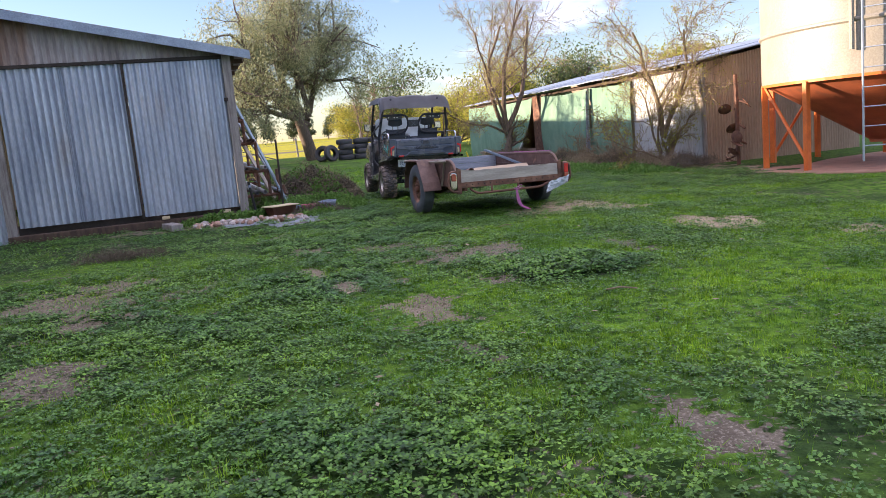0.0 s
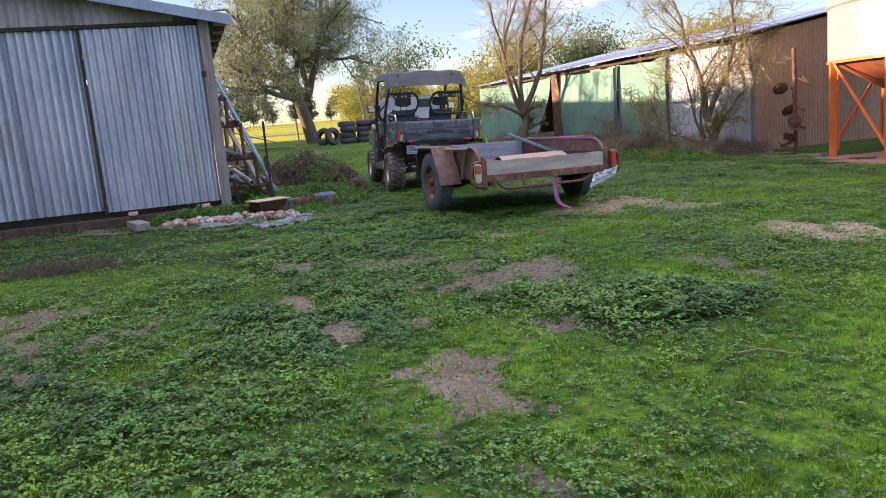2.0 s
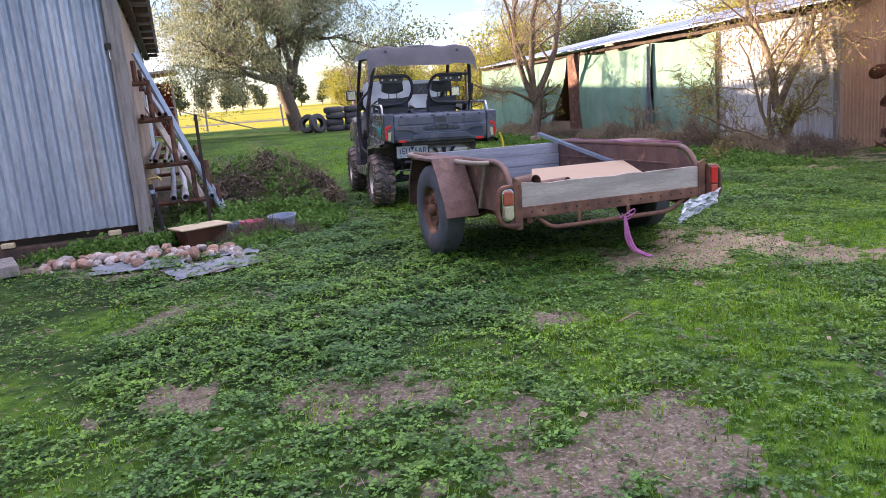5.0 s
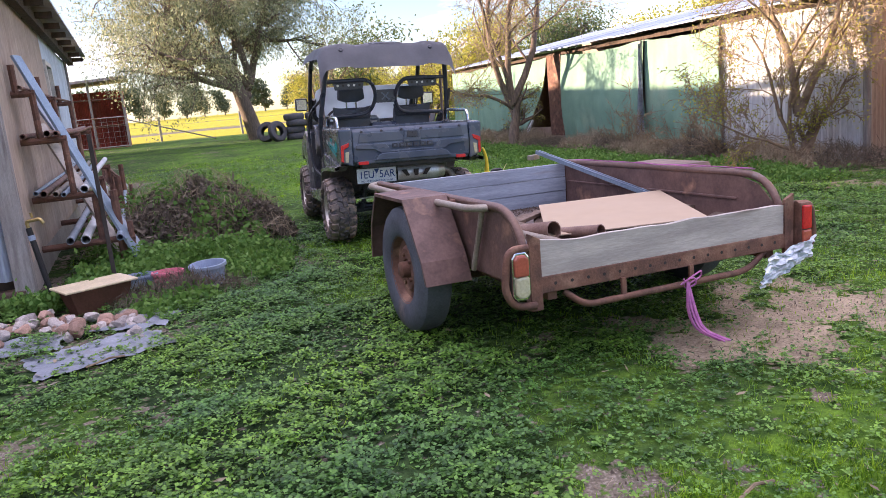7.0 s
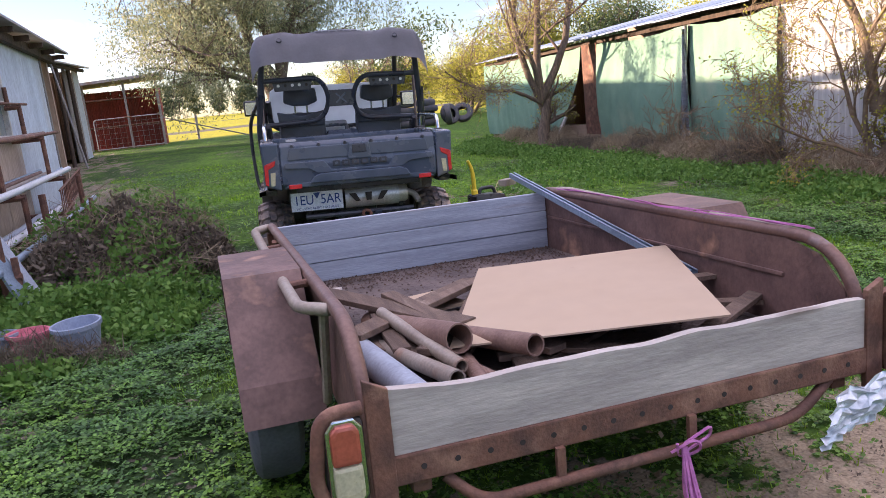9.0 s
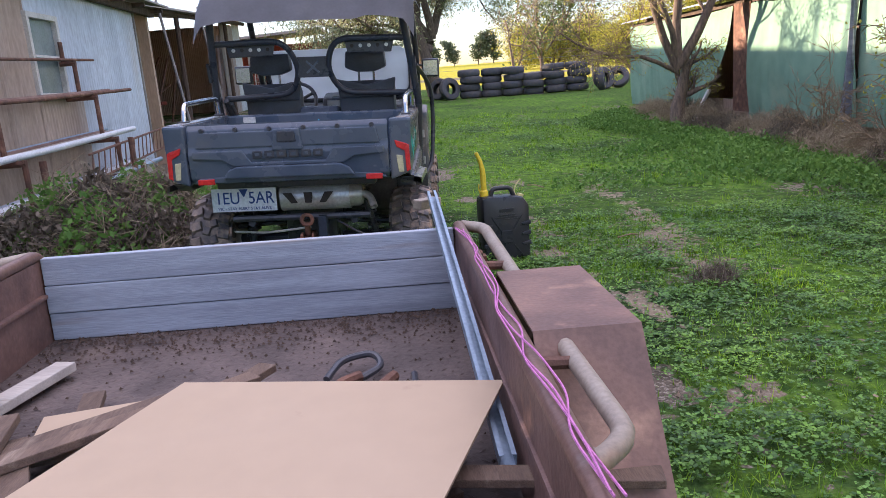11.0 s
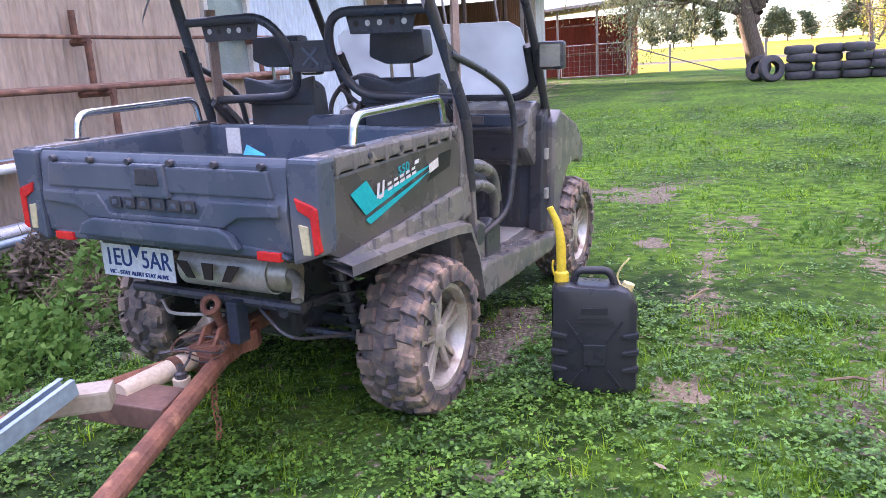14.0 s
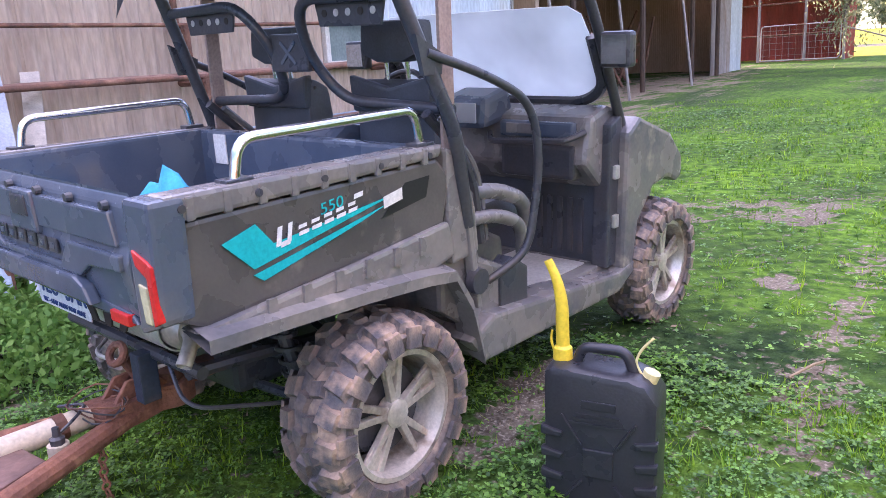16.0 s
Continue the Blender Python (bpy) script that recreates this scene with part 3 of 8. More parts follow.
bm = slab([(-4.4, roof_line(-4.4)), (1.34, roof_line(1.34)), (1.34, roof_line(1.34) + 0.03), (-4.4, roof_line(-4.4) + 0.03)], "y", SY - 0.13, 22.2)
part("roof_plane", bm, M_GALV_OLD, shed)
bm = slab([(-4.4, roof_line(-4.4)), (-9.0, 3.2), (-9.0, 3.23), (-4.4, roof_line(-4.4) + 0.03)], "y", SY - 0.13, 22.2)
part("roof_plane", bm, M_GALV_OLD, shed)
part("eave_beam", box(1.03, 1.12, SY + 0.1, 22.1, 2.93, 3.05), M_DARKWOOD, shed)
for k in range(10):
    part("rafter_end", box(0.98, 1.30, SY + 0.6 + k * 0.92, SY + 0.65 + k * 0.92, 2.98, 3.05), M_DARKWOOD, shed)
# its long side: tan sheets, a window, pale sheets
sheets(shed, M_TAN, 1.0, SY + 0.12, 90, 4.43, 0.62, 2.95, pitch=0.1, depth=0.014)
sheets(shed, M_TAN, 1.0, 17.60, 90, 0.75, 0.62, 1.72)
sheets(shed, M_PALE, 1.0, 17.60, 90, 0.75, 2.60, 2.95)
sheets(shed, M_TAN, 1.0, 18.36, 90, 0.45, 0.62, 1.72)
sheets(shed, M_PALE, 1.0, 18.36, 90, 0.45, 1.72, 2.95)
sheets(shed, M_PALE, 1.0, 18.82, 90, 2.45, 0.62, 2.95)
part("plinth", box(0.90, 0.985, SY + 0.15, 21.3, 0.3, 0.66), M_CONC, shed)
part("back_wall", box(-9.0, 1.0, 22.0, 22.1, 0.3, 3.0), M_BROWNIRON, shed)
part("pale_sheet", box(0.995, 1.03, 21.27, 21.32, 0.55, 2.98), M_GREYWOOD, shed)
win = part("window", box(0.93, 0.98, 17.62, 18.34, 1.75, 2.58), M_GLASS, shed, "dusty glass pane in flaking white timber frame")
for a in ((17.58, 17.64, 1.70, 2.64), (18.32, 18.38, 1.70, 2.64), (17.64, 18.32, 2.58, 2.64), (17.64, 18.32, 1.70, 1.76), (17.64, 18.32, 2.15, 2.18)):
    part("window_frame", box(0.97, 1.04, *a, 0.005), M_WHITEPAINT, win)

# open machinery shed behind it, set back from the line of the first
bay = thing("machinery_shed", pose(0, 0, 0), "open-fronted farm machinery shed of rusty corrugated iron", "shed", kind="structure")
sheets(bay, M_BROWNIRON, -7.0, 22.4, 90, 19.2, 0.4, 4.2, lambda s: 4.33 + 0.05 * s)
sheets(bay, M_GALV_OLD, -1.0, 37.6, 90, 2.2, 0.8, 4.2, pitch=0.15, depth=0.03)
sheets(bay, M_PALE, -1.0, 39.8, 90, 1.4, 0.85, 4.3, pitch=0.15, depth=0.03)
sheets(bay, M_BROWNIRON, -7.0, 41.3, 0, 6.0, 0.8, 4.4)
bm = slab([(-7.3, 4.35), (-0.55, 3.5), (-0.55, 3.55), (-7.3, 4.4)], "y", 22.3, 41.6)
for v in bm.verts:
    v.co.z += 0.05 * (v.co.y - 22.3)
part("roof_plane", bm, M_GALV_OLD, bay)
for y in (22.6, 27.0, 31.0, 35.0, 37.6):
    part("post", tube([(-0.8, y, ground_z(-0.8, y) - 0.2), (-0.8, y, 3.5 + 0.05 * (y - 22.3))], 0.07, 8), M_DARKWOOD, bay)
part("eave_beam", tube([(-0.8, 22.4, 3.44), (-0.8, 41.4, 4.39)], 0.08, 6), M_DARKWOOD, bay)

# red shed with a mesh gate
red = thing("red_shed", pose(0, 0, 0), "small skillion shed of red painted corrugated iron", "shed", kind="structure")
RY = 46.5
sheets(red, M_REDIRON, -9.0, RY + 2.4, 0, 10.7, 0.9, 3.9)
sheets(red, M_REDIRON, 1.7, RY, 90, 2.4, 0.9, 3.9)
bm = slab([(-9.2, 3.75), (2.0, 4.30), (2.0, 4.42), (-9.2, 3.87)], "y", RY - 0.4, RY + 2.8)
part("roof_plane", bm, M_GALV_OLD, red)
for x in (-5.2, -3.4, -1.6, 0.2, 1.65):
    part("post", tube([(x, RY, 0.8), (x, RY, 4.1)], 0.06, 8), M_GREYWOOD, red)
for z in (1.05, 2.15, 3.4):
    part("rail", tube([(-5.2, RY, z), (1.7, RY, z)], 0.04, 6), M_RUST, red)

# right-hand long shed
long_shed = thing("long_shed", pose(0, 0, 0), "long low shed of corrugated iron patched with green shade cloth", "shed", kind="structure")
LX = 10.9
sheets(long_shed, M_BROWNIRON, LX + 0.03, 13.72, 0, 4.5, 0.15, 2.5, lambda s: 2.46 + s * 0.16)
sheets(long_shed, M_CREAM, LX, 13.72, 90, 2.55, 0.25, 2.44, pitch=0.10, depth=0.014)
sheets(long_shed, M_BROWNIRON, LX + 0.12, 16.2, 90, 11.0, 0.3, 0.80)
part("back_wall", box(LX + 4.5, LX + 4.6, 13.8, 27.3, 0.2, 3.2), M_BROWNIRON, long_shed)
part("end_wall", box(LX + 0.3, LX + 4.5, 27.1, 27.2, 0.4, 2.6), M_BROWNIRON, long_shed)
bm = bmesh.new()
for k in range(18):
    y0, y1 = 13.5 + k * 0.76, 13.5 + (k + 1) * 0.76 + 0.03
    j = 0.03 * noise.noise((k * 1.7, 0, 0))
    slab([(LX - 0.30 + j, 2.49 + j), (LX + 4.8, 3.3), (LX + 4.8, 3.32), (LX - 0.30 + j, 2.515 + j)], "y", y0, y1, bm=bm)
part("roof_sheets", bm, M_FLASH, long_shed, "silver corrugated roof sheets with ragged eave")
part("eave_beam", box(LX - 0.03, LX + 0.08, 13.6, 27.2, 2.38, 2.47), M_DARKWOOD, long_shed)
for y in (13.70, 16.35, 18.3, 21.3, 24.5, 27.1):
    part("post", tube([(LX + 0.05, y, 0.2), (LX + 0.05, y, 2.45)], 0.055, 8), M_GREYWOOD, long_shed)
part("rusty_sheet", box(LX - 0.06, LX - 0.03, 21.15, 21.75, 0.62, 2.40), M_RUST, long_shed)


def cloth(y0, y1, z_top, z_low, bulge, seed, material, gather=0.0):
    """A hanging sheet of shade cloth with folds; gather pulls its lower corner aside."""
    n, k = 60, 26
    verts = []
    for j in range(k + 1):
        v = j / k
        for i in range(n + 1):
            u = i / n
            y = y0 + (y1 - y0) * u + gather * v * v * (1 - u)
            x = LX - 0.07 - bulge * math.sin(math.pi * v) * (0.5 + 0.5 * noise.noise((u * 2 + seed, v, 0)))
            x -= 0.035 * noise.noise((u * 16 + seed, v * 2.0, 2.0)) * (0.3 + v) + 0.03 * abs(math.sin(u * 9 + seed + 2 * v)) * v
            z = z_top + (z_low - z_top) * v + 0.03 * noise.noise((u * 5, seed, 0)) * (1 - v) - 0.05 * math.sin(math.pi * u) * (1 - v)
            verts.append((x, y, z))
    faces = [(j * (n + 1) + i, j * (n + 1) + i + 1, (j + 1) * (n + 1) + i + 1, (j + 1) * (n + 1) + i) for j in range(k) for i in range(n)]
    ob = link_mesh("shade_cloth", verts, faces, material, long_shed, smooth=True)
    return ob


cloth(16.25, 18.15, 2.36, 0.55, 0.06, 1.0, M_CLOTH)
cloth(18.2, 21.1, 2.36, 0.50, 0.08, 5.0, M_CLOTH)
cloth(21.75, 24.6, 2.38, 0.62, 0.10, 9.0, M_CLOTH, gather=1.3)
cloth(24.6, 27.2, 2.42, 0.60, 0.08, 14.0, M_CLOTH)

# unseen plain wall, added on the sunset side to shade the near yard
tagged(part("wall_west", box(-5.2, -5.0, -16.0, 12.75, -0.5, 5.4), M_GALV_OLD), "unseen plain iron wall added to shade the yard", "wall", kind="structure")

# ---- silo ----
silo = thing("grain_silo", pose(12.4, 10.4, 0.28), "cream steel grain silo on orange legs", "silo")
R = 2.12
prof = [(1.50, R - 0.06), (1.50, R)]
for k in range(6):
    z = 1.50 + k * 0.92
    prof += [(z + 0.01, R), (z + 0.83, R), (z + 0.86, R + 0.03), (z + 0.89, R + 0.03), (z + 0.92, R)]
prof += [(7.2, R), (8.2, 0.3), (8.25, 0.0)]
part("barrel", lathe(prof, 64, "z"), M_SILO, silo, "cream ribbed steel barrel", True)
part("hopper", lathe([(1.48, R - 0.08), (0.35, 0.30), (0.30, 0.30), (0.30, 0.0)], 40, "z"), M_ORANGE_SHADED, silo, "orange cone hopper", True)
part("ring_beam", lathe([(1.46, R - 0.02), (1.46, R + 0.015), (1.51, R + 0.015), (1.51, R - 0.02)], 48, "z"), M_ORANGE, silo)
for k in range(10):
    a = 2 * math.pi * (k + 0.15) / 10
    leg_m = pose(R * math.cos(a), R * math.sin(a), 0, 0, 0, math.degrees(a))
    part("leg", place(box(-0.05, 0.05, -0.042, 0.042, -0.1, 1.48, 0.006), leg_m), M_ORANGE, silo)
    if k % 2 == 0:
        a2 = 2 * math.pi * (k + 1.15) / 10
        part("brace", tube([(R * math.cos(a), R * math.sin(a), 1.5), (R * math.cos(a2), R * math.sin(a2), 0.1)], 0.03, 6), M_ORANGE, silo)
part("base_slab", lathe([(-0.4, 2.5), (-0.06, 2.5), (-0.04, 2.48), (-0.04, 0.0)], 48, "z"), M_SLABRED, silo)
la = math.radians(217)
ladder_m = pose((R + 0.16) * math.cos(la), (R + 0.16) * math.sin(la), 0, 0, 0, math.degrees(la))
lad = part("ladder", place(tube([(0, -0.22, 0.1), (0, -0.22, 8)], 0.018, 6), ladder_m), M_GALV, silo, "galvanised steel ladder")
part("ladder_rail", place(tube([(0, 0.22, 0.1), (0, 0.22, 8)], 0.018, 6), ladder_m), M_GALV, lad)
for k in range(24):
    part("rung", place(tube([(0, -0.22, 0.35 + k * 0.31), (0, 0.22, 0.35 + k * 0.31)], 0.011, 6), ladder_m), M_GALV, lad)
pa = math.radians(207)
part("fill_pipe", tube([((R + 0.08) * math.cos(pa), (R + 0.08) * math.sin(pa), 1.9), ((R + 0.08) * math.cos(pa), (R + 0.08) * math.sin(pa), 7.2)], 0.04, 8), M_SILO, silo)

# ---- utility vehicle ----
M_PLASTIC = mat("dusty_navy_black_plastic", (0.053, 0.072, 0.106), 0.27, 0.0, (0.092, 0.110, 0.142), 5, 120, 0.06, (0.15, 0.14, 0.135), 0.61, 2.6, grain=0.06, spec=0.6)
M_DUSTPLASTIC = mat("mud_dusted_black_plastic", (0.105, 0.106, 0.115), 0.26, 0.0, (0.20, 0.182, 0.165), 5, 60, 0.04, (0.30, 0.262, 0.225), 0.60, 9, grain=0.14, spec=0.7)
M_FLANK = mat("scuffed_black_flank_plastic", (0.060, 0.056, 0.056), 0.28, 0.0, (0.105, 0.095, 0.087), 5, 90, 0.04, (0.19, 0.17, 0.15), 0.62, 9, grain=0.1, spec=0.6)
M_FRAME = mat("black_frame_tube", (0.048, 0.053, 0.066), 0.30, 0.1, (0.065, 0.063, 0.066), 8, 90, 0.05, (0.07, 0.06, 0.05), 0.64, 5)
M_VINYL = mat("black_seat_vinyl", (0.07, 0.08, 0.10), 0.45, 0.0, (0.045, 0.045, 0.048), 5, 150, 0.1, (0.09, 0.08, 0.07), 0.62, 4)
M_ROOFTOP = mat("matt_grey_roof_plastic", (0.22, 0.22, 0.24), 0.42, 0.0, (0.17, 0.17, 0.185), 3, 60, 0.03, (0.28, 0.27, 0.27), 0.62, 2, grain=0.05)
M_BELT = mat("faded_belt_webbing", (0.36, 0.27, 0.23), 0.85, 0.0, (0.28, 0.21, 0.18), 12, 90, 0.1)
M_CHROME = mat("polished_steel_tube", (0.72, 0.72, 0.72), 0.2, 1.0, (0.6, 0.6, 0.6), 6, 60, 0.0)
M_ALLOY = mat("dusty_alloy", (0.66, 0.61, 0.54), 0.36, 0.5, (0.46, 0.41, 0.35), 6, 80, 0.08, (0.26, 0.20, 0.15), 0.56, 9)
M_TEAL = mat("turquoise_decal", (0.0, 0.42, 0.43), 0.4, 0.0, (0.0, 0.38, 0.40), 5, 90, 0.0)
M_DECALW = mat("white_decal", (0.72, 0.72, 0.72), 0.4, 0.0, (0.6, 0.6, 0.6), 5, 90, 0.0)
M_RECESSK = mat("recess_shade_black", (0.015, 0.015, 0.017), 0.4, 0.0, (0.02, 0.02, 0.02), 5, 90, 0.0)
M_REDLENS = mat("red_lens", (0.62, 0.03, 0.025), 0.25, 0.0, (0.5, 0.02, 0.02), 9, 90, 0.05, spec=0.6)
M_PALELENS = mat("yellowed_clear_lens", (0.55, 0.50, 0.30), 0.25, 0.0, (0.45, 0.42, 0.27), 9, 90, 0.05, spec=0.6)
M_ORLENS = mat("orange_lens", (0.45, 0.11, 0.06), 0.2, 0.0, (0.32, 0.08, 0.05), 9, 90, 0.05, spec=0.6)
M_EXH = mat("heat_stained_steel", (0.58, 0.54, 0.48), 0.4, 0.6, (0.42, 0.37, 0.30), 6, 70, 0.1, (0.24, 0.15, 0.08), 0.58, 5)
M_SHIELD = mat("dull_heat_shield", (0.62, 0.61, 0.58), 0.4, 0.5, (0.48, 0.46, 0.43), 6, 70, 0.05)
M_PLATE = mat("white_plate", (0.74, 0.76, 0.78), 0.35, 0.0, (0.68, 0.70, 0.72), 6, 70, 0.0)
M_BLUE = mat("blue_plate_ink", (0.02, 0.06, 0.22), 0.4, 0.0, (0.02, 0.05, 0.2), 6, 70, 0.0)
M_LABEL = mat("white_sticker", (0.68, 0.67, 0.63), 0.5, 0.0, (0.6, 0.58, 0.54), 20, 90, 0.0)
# scuffed clear plastic; its whitish colour also stands in for reflected sky
M_SCREEN = mat("scuffed_sky_pale_windscreen", (0.78, 0.82, 0.84), 0.12, 0.0, (0.74, 0.78, 0.80), 2, 3, 0.0, through_light=0.55)
M_BLUERAG = mat("bright_blue_rag", (0.05, 0.36, 0.58), 0.9, 0.0, (0.04, 0.28, 0.48), 8, 90, 0.3)
M_PINKRAG = mat("faded_mauve_rope", (0.36, 0.25, 0.28), 0.9, 0.0, (0.25, 0.17, 0.2), 20, 90, 0.3)
M_DKBLUE = mat("navy_steel_bracket", (0.03, 0.045, 0.08), 0.5, 0.2, (0.04, 0.05, 0.07), 6, 70, 0.1, (0.14, 0.10, 0.08), 0.6, 5)

utv = thing("utility_vehicle", pose(4.297, 13.67, 0.332, 1.0, 2.2, -5.0), "dusty black two-seat farm utility vehicle with cargo bed", "vehicle")


def lettering(name, body, size, material, parent, m, depth=0.002):
    cu = bpy.data.curves.new(name, "FONT")
    cu.body, cu.size, cu.extrude, cu.align_x, cu.align_y = body, size, depth, "CENTER", "CENTER"
    tmp = bpy.data.objects.new(name, cu)
    me = bpy.data.meshes.new_from_object(tmp)
    bpy.data.objects.remove(tmp)
    me.transform(m)
    me.materials.append(material)
    ob = new(name, me)
    ob.parent = parent
    return ob


def wheel(name, parent, cx, cy, cz, radius, width, rim_r, outward, material, lugs=True, alloy=True):
    """A wheel on the x axis. outward: +1 or -1, the side its face looks to."""
    w = new(name)
    w.parent = parent
    w.location = (cx, cy, cz)
    h = width / 2
    body_r = radius - (0.018 if lugs else 0)
    prof = [(-h * 0.78, rim_r), (-h * 0.92, rim_r + 0.02), (-h, rim_r + (radius - rim_r) * 0.5), (-h * 0.9, body_r - 0.025), (-h * 0.70, body_r - 0.004), (-h * 0.35, body_r),
            (0, body_r + 0.002), (h * 0.35, body_r), (h * 0.70, body_r - 0.004), (h * 0.9, body_r - 0.025), (h, rim_r + (radius - rim_r) * 0.5), (h * 0.92, rim_r + 0.02), (h * 0.78, rim_r)]
    part("tyre", lathe(prof, 44, "x"), material, w, smooth=True)
    if lugs:
        n = 19
        for row, (x0, x1, skew, off) in enumerate(((-0.97, -0.40, 10, 0.0), (-0.36, 0.06, -16, 0.5), (0.0, 0.40, 16, 0.05), (0.40, 0.97, -10, 0.5))):
            bm = bmesh.new()
            ln = 0.034 if row in (0, 3) else 0.028
            mm = Matrix.Translation((0, 0, body_r - 0.008)) @ Matrix.Rotation(radians(skew), 4, "Z")
            vs = []
            for z, sh in ((0.0, 1.0), (0.026, 0.74)):
                for yy in (-ln * sh, ln * sh):
                    for xx in (x0 * h + 0.006 * (sh < 1), x1 * h - 0.006 * (sh < 1)):
                        drop = 0.022 * max(0.0, abs(xx) / h - 0.6) / 0.4
                        vs.append(bm.verts.new(mm @ Vector((xx, yy, z - drop))))
            for f in ((4, 5, 7, 6), (0, 1, 5, 4), (2, 6, 7, 3), (0, 4, 6, 2), (1, 3, 7, 5)):
                bm.faces.new([vs[k] for k in f])
            if row in (0, 3):
                sx = -1 if row == 0 else 1
                vs = []
                for rr in (body_r - 0.012, body_r - 0.075):
                    for yy in (-ln * 0.8, ln * 0.8):
                        for o in (0.0, 0.014):
                            vs.append(bm.verts.new((sx * (h * (0.93 if rr > body_r - 0.03 else 0.985) + o), yy, rr)))
                for f in ((0, 1, 3, 2), (4, 6, 7, 5), (0, 4, 5, 1), (2, 3, 7, 6), (1, 5, 7, 3)):
                    bm.faces.new([vs[k] for k in f])
            bmesh.ops.recalc_face_normals(bm, faces=bm.faces[:])
            block = part("tread_block", bm, material, w)
            block.matrix_local = Matrix.Rotation(2 * math.pi * off / n, 4, "X")
            for i in range(1, n):
                t = new("tread_block", block.data)
                t.parent = w
                t.matrix_local = Matrix.Rotation(2 * math.pi * (i + off) / n, 4, "X")
    o = outward
    if alloy:
        rim = part("rim", lathe([(-h * 0.75, rim_r + 0.004), (-h * 0.6, rim_r - 0.012), (h * o * 0.0, rim_r - 0.02), (h * 0.6, rim_r - 0.012), (h * 0.80, rim_r + 0.006), (h * 0.86, rim_r + 0.004), (h * 0.86, rim_r - 0.012), (h * 0.6, rim_r - 0.022)] if o > 0 else
                              [(h * 0.75, rim_r + 0.004), (h * 0.6, rim_r - 0.012), (0, rim_r - 0.02), (-h * 0.6, rim_r - 0.012), (-h * 0.80, rim_r + 0.006), (-h * 0.86, rim_r + 0.004), (-h * 0.86, rim_r - 0.012), (-h * 0.6, rim_r - 0.022)], 40, "x"), M_ALLOY, w, "dusty silver alloy rim", True)
        for i in range(5):
            for d in (-0.17, 0.17):
                a = 2 * math.pi * i / 5 + d
                part("spoke", place(slab([(-0.013, 0.02), (0.013, 0.02), (0.010, rim_r - 0.015), (-0.010, rim_r - 0.015)], "x", o * h * 0.42, o * h * 0.62, 0.004), Matrix.Rotation(a, 4, "X")), M_ALLOY, w)
            a = 2 * math.pi * i / 5
            if i % 2:
                continue
            part("spoke_web", place(slab([(-0.036, rim_r * 0.58), (0.036, rim_r * 0.58), (0.05, rim_r - 0.012), (-0.05, rim_r - 0.012)], "x", o * h * 0.44, o * h * 0.54, 0.004), Matrix.Rotation(a, 4, "X")), M_ALLOY, w)
        part("hub", lathe([(o * h * 0.3, 0.0), (o * h * 0.3, 0.05), (o * h * 0.66, 0.045), (o * h * 0.72, 0.03), (o * h * 0.72, 0.0)], 20, "x"), M_ALLOY, w, smooth=True)
        part("brake_drum", lathe([(o * h * 0.1, 0.0), (o * h * 0.1, rim_r * 0.72), (o * h * 0.25, rim_r * 0.7), (o * h * 0.25, 0.0)], 24, "x"), M_FRAME, w)
    else:
        rim = part("rim", lathe([(o * h * 0.3, 0.0), (o * h * 0.3, 0.055), (o * h * 0.52, 0.06), (o * h * 0.56, rim_r * 0.62), (o * h * 0.36, rim_r * 0.72), (o * h * 0.40, rim_r * 0.9), (o * h * 0.80, rim_r + 0.003), (o * h * 0.84, rim_r + 0.008)], 36, "x"), M_RUST, w, "rusty pressed steel rim", True)
        part("hub", lathe([(o * h * 0.3, 0.0), (o * h * 0.3, 0.05), (o * h * 0.95, 0.045), (o * h * 1.02, 0.03), (o * h * 1.02, 0.0)], 20, "x"), M_RUST, w, smooth=True)
        for i in range(5):
            a = 2 * math.pi * i / 5
            part("wheel_nut", place(lathe([(o * h * 0.5, 0.0), (o * h * 0.5, 0.012), (o * h * 0.68, 0.011), (o * h * 0.68, 0.0)], 6, "x"), Matrix.Translation((0, 0.085 * math.cos(a), 0.085 * math.sin(a)))), M_RUST, w)
    return w


wheel("rear_wheel", utv, 0.615, 0, 0.300, 0.315, 0.25, 0.205, 1, M_MUDRUBBER)
wheel("rear_wheel", utv, -0.615, 0, 0.300, 0.315, 0.25, 0.205, -1, M_MUDRUBBER)
wheel("front_wheel", utv, 0.625, 1.90, 0.300, 0.315, 0.21, 0.205, 1, M_MUDRUBBER)
wheel("front_wheel", utv, -0.625, 1.90, 0.300, 0.315, 0.21, 0.205, -1, M_MUDRUBBER)

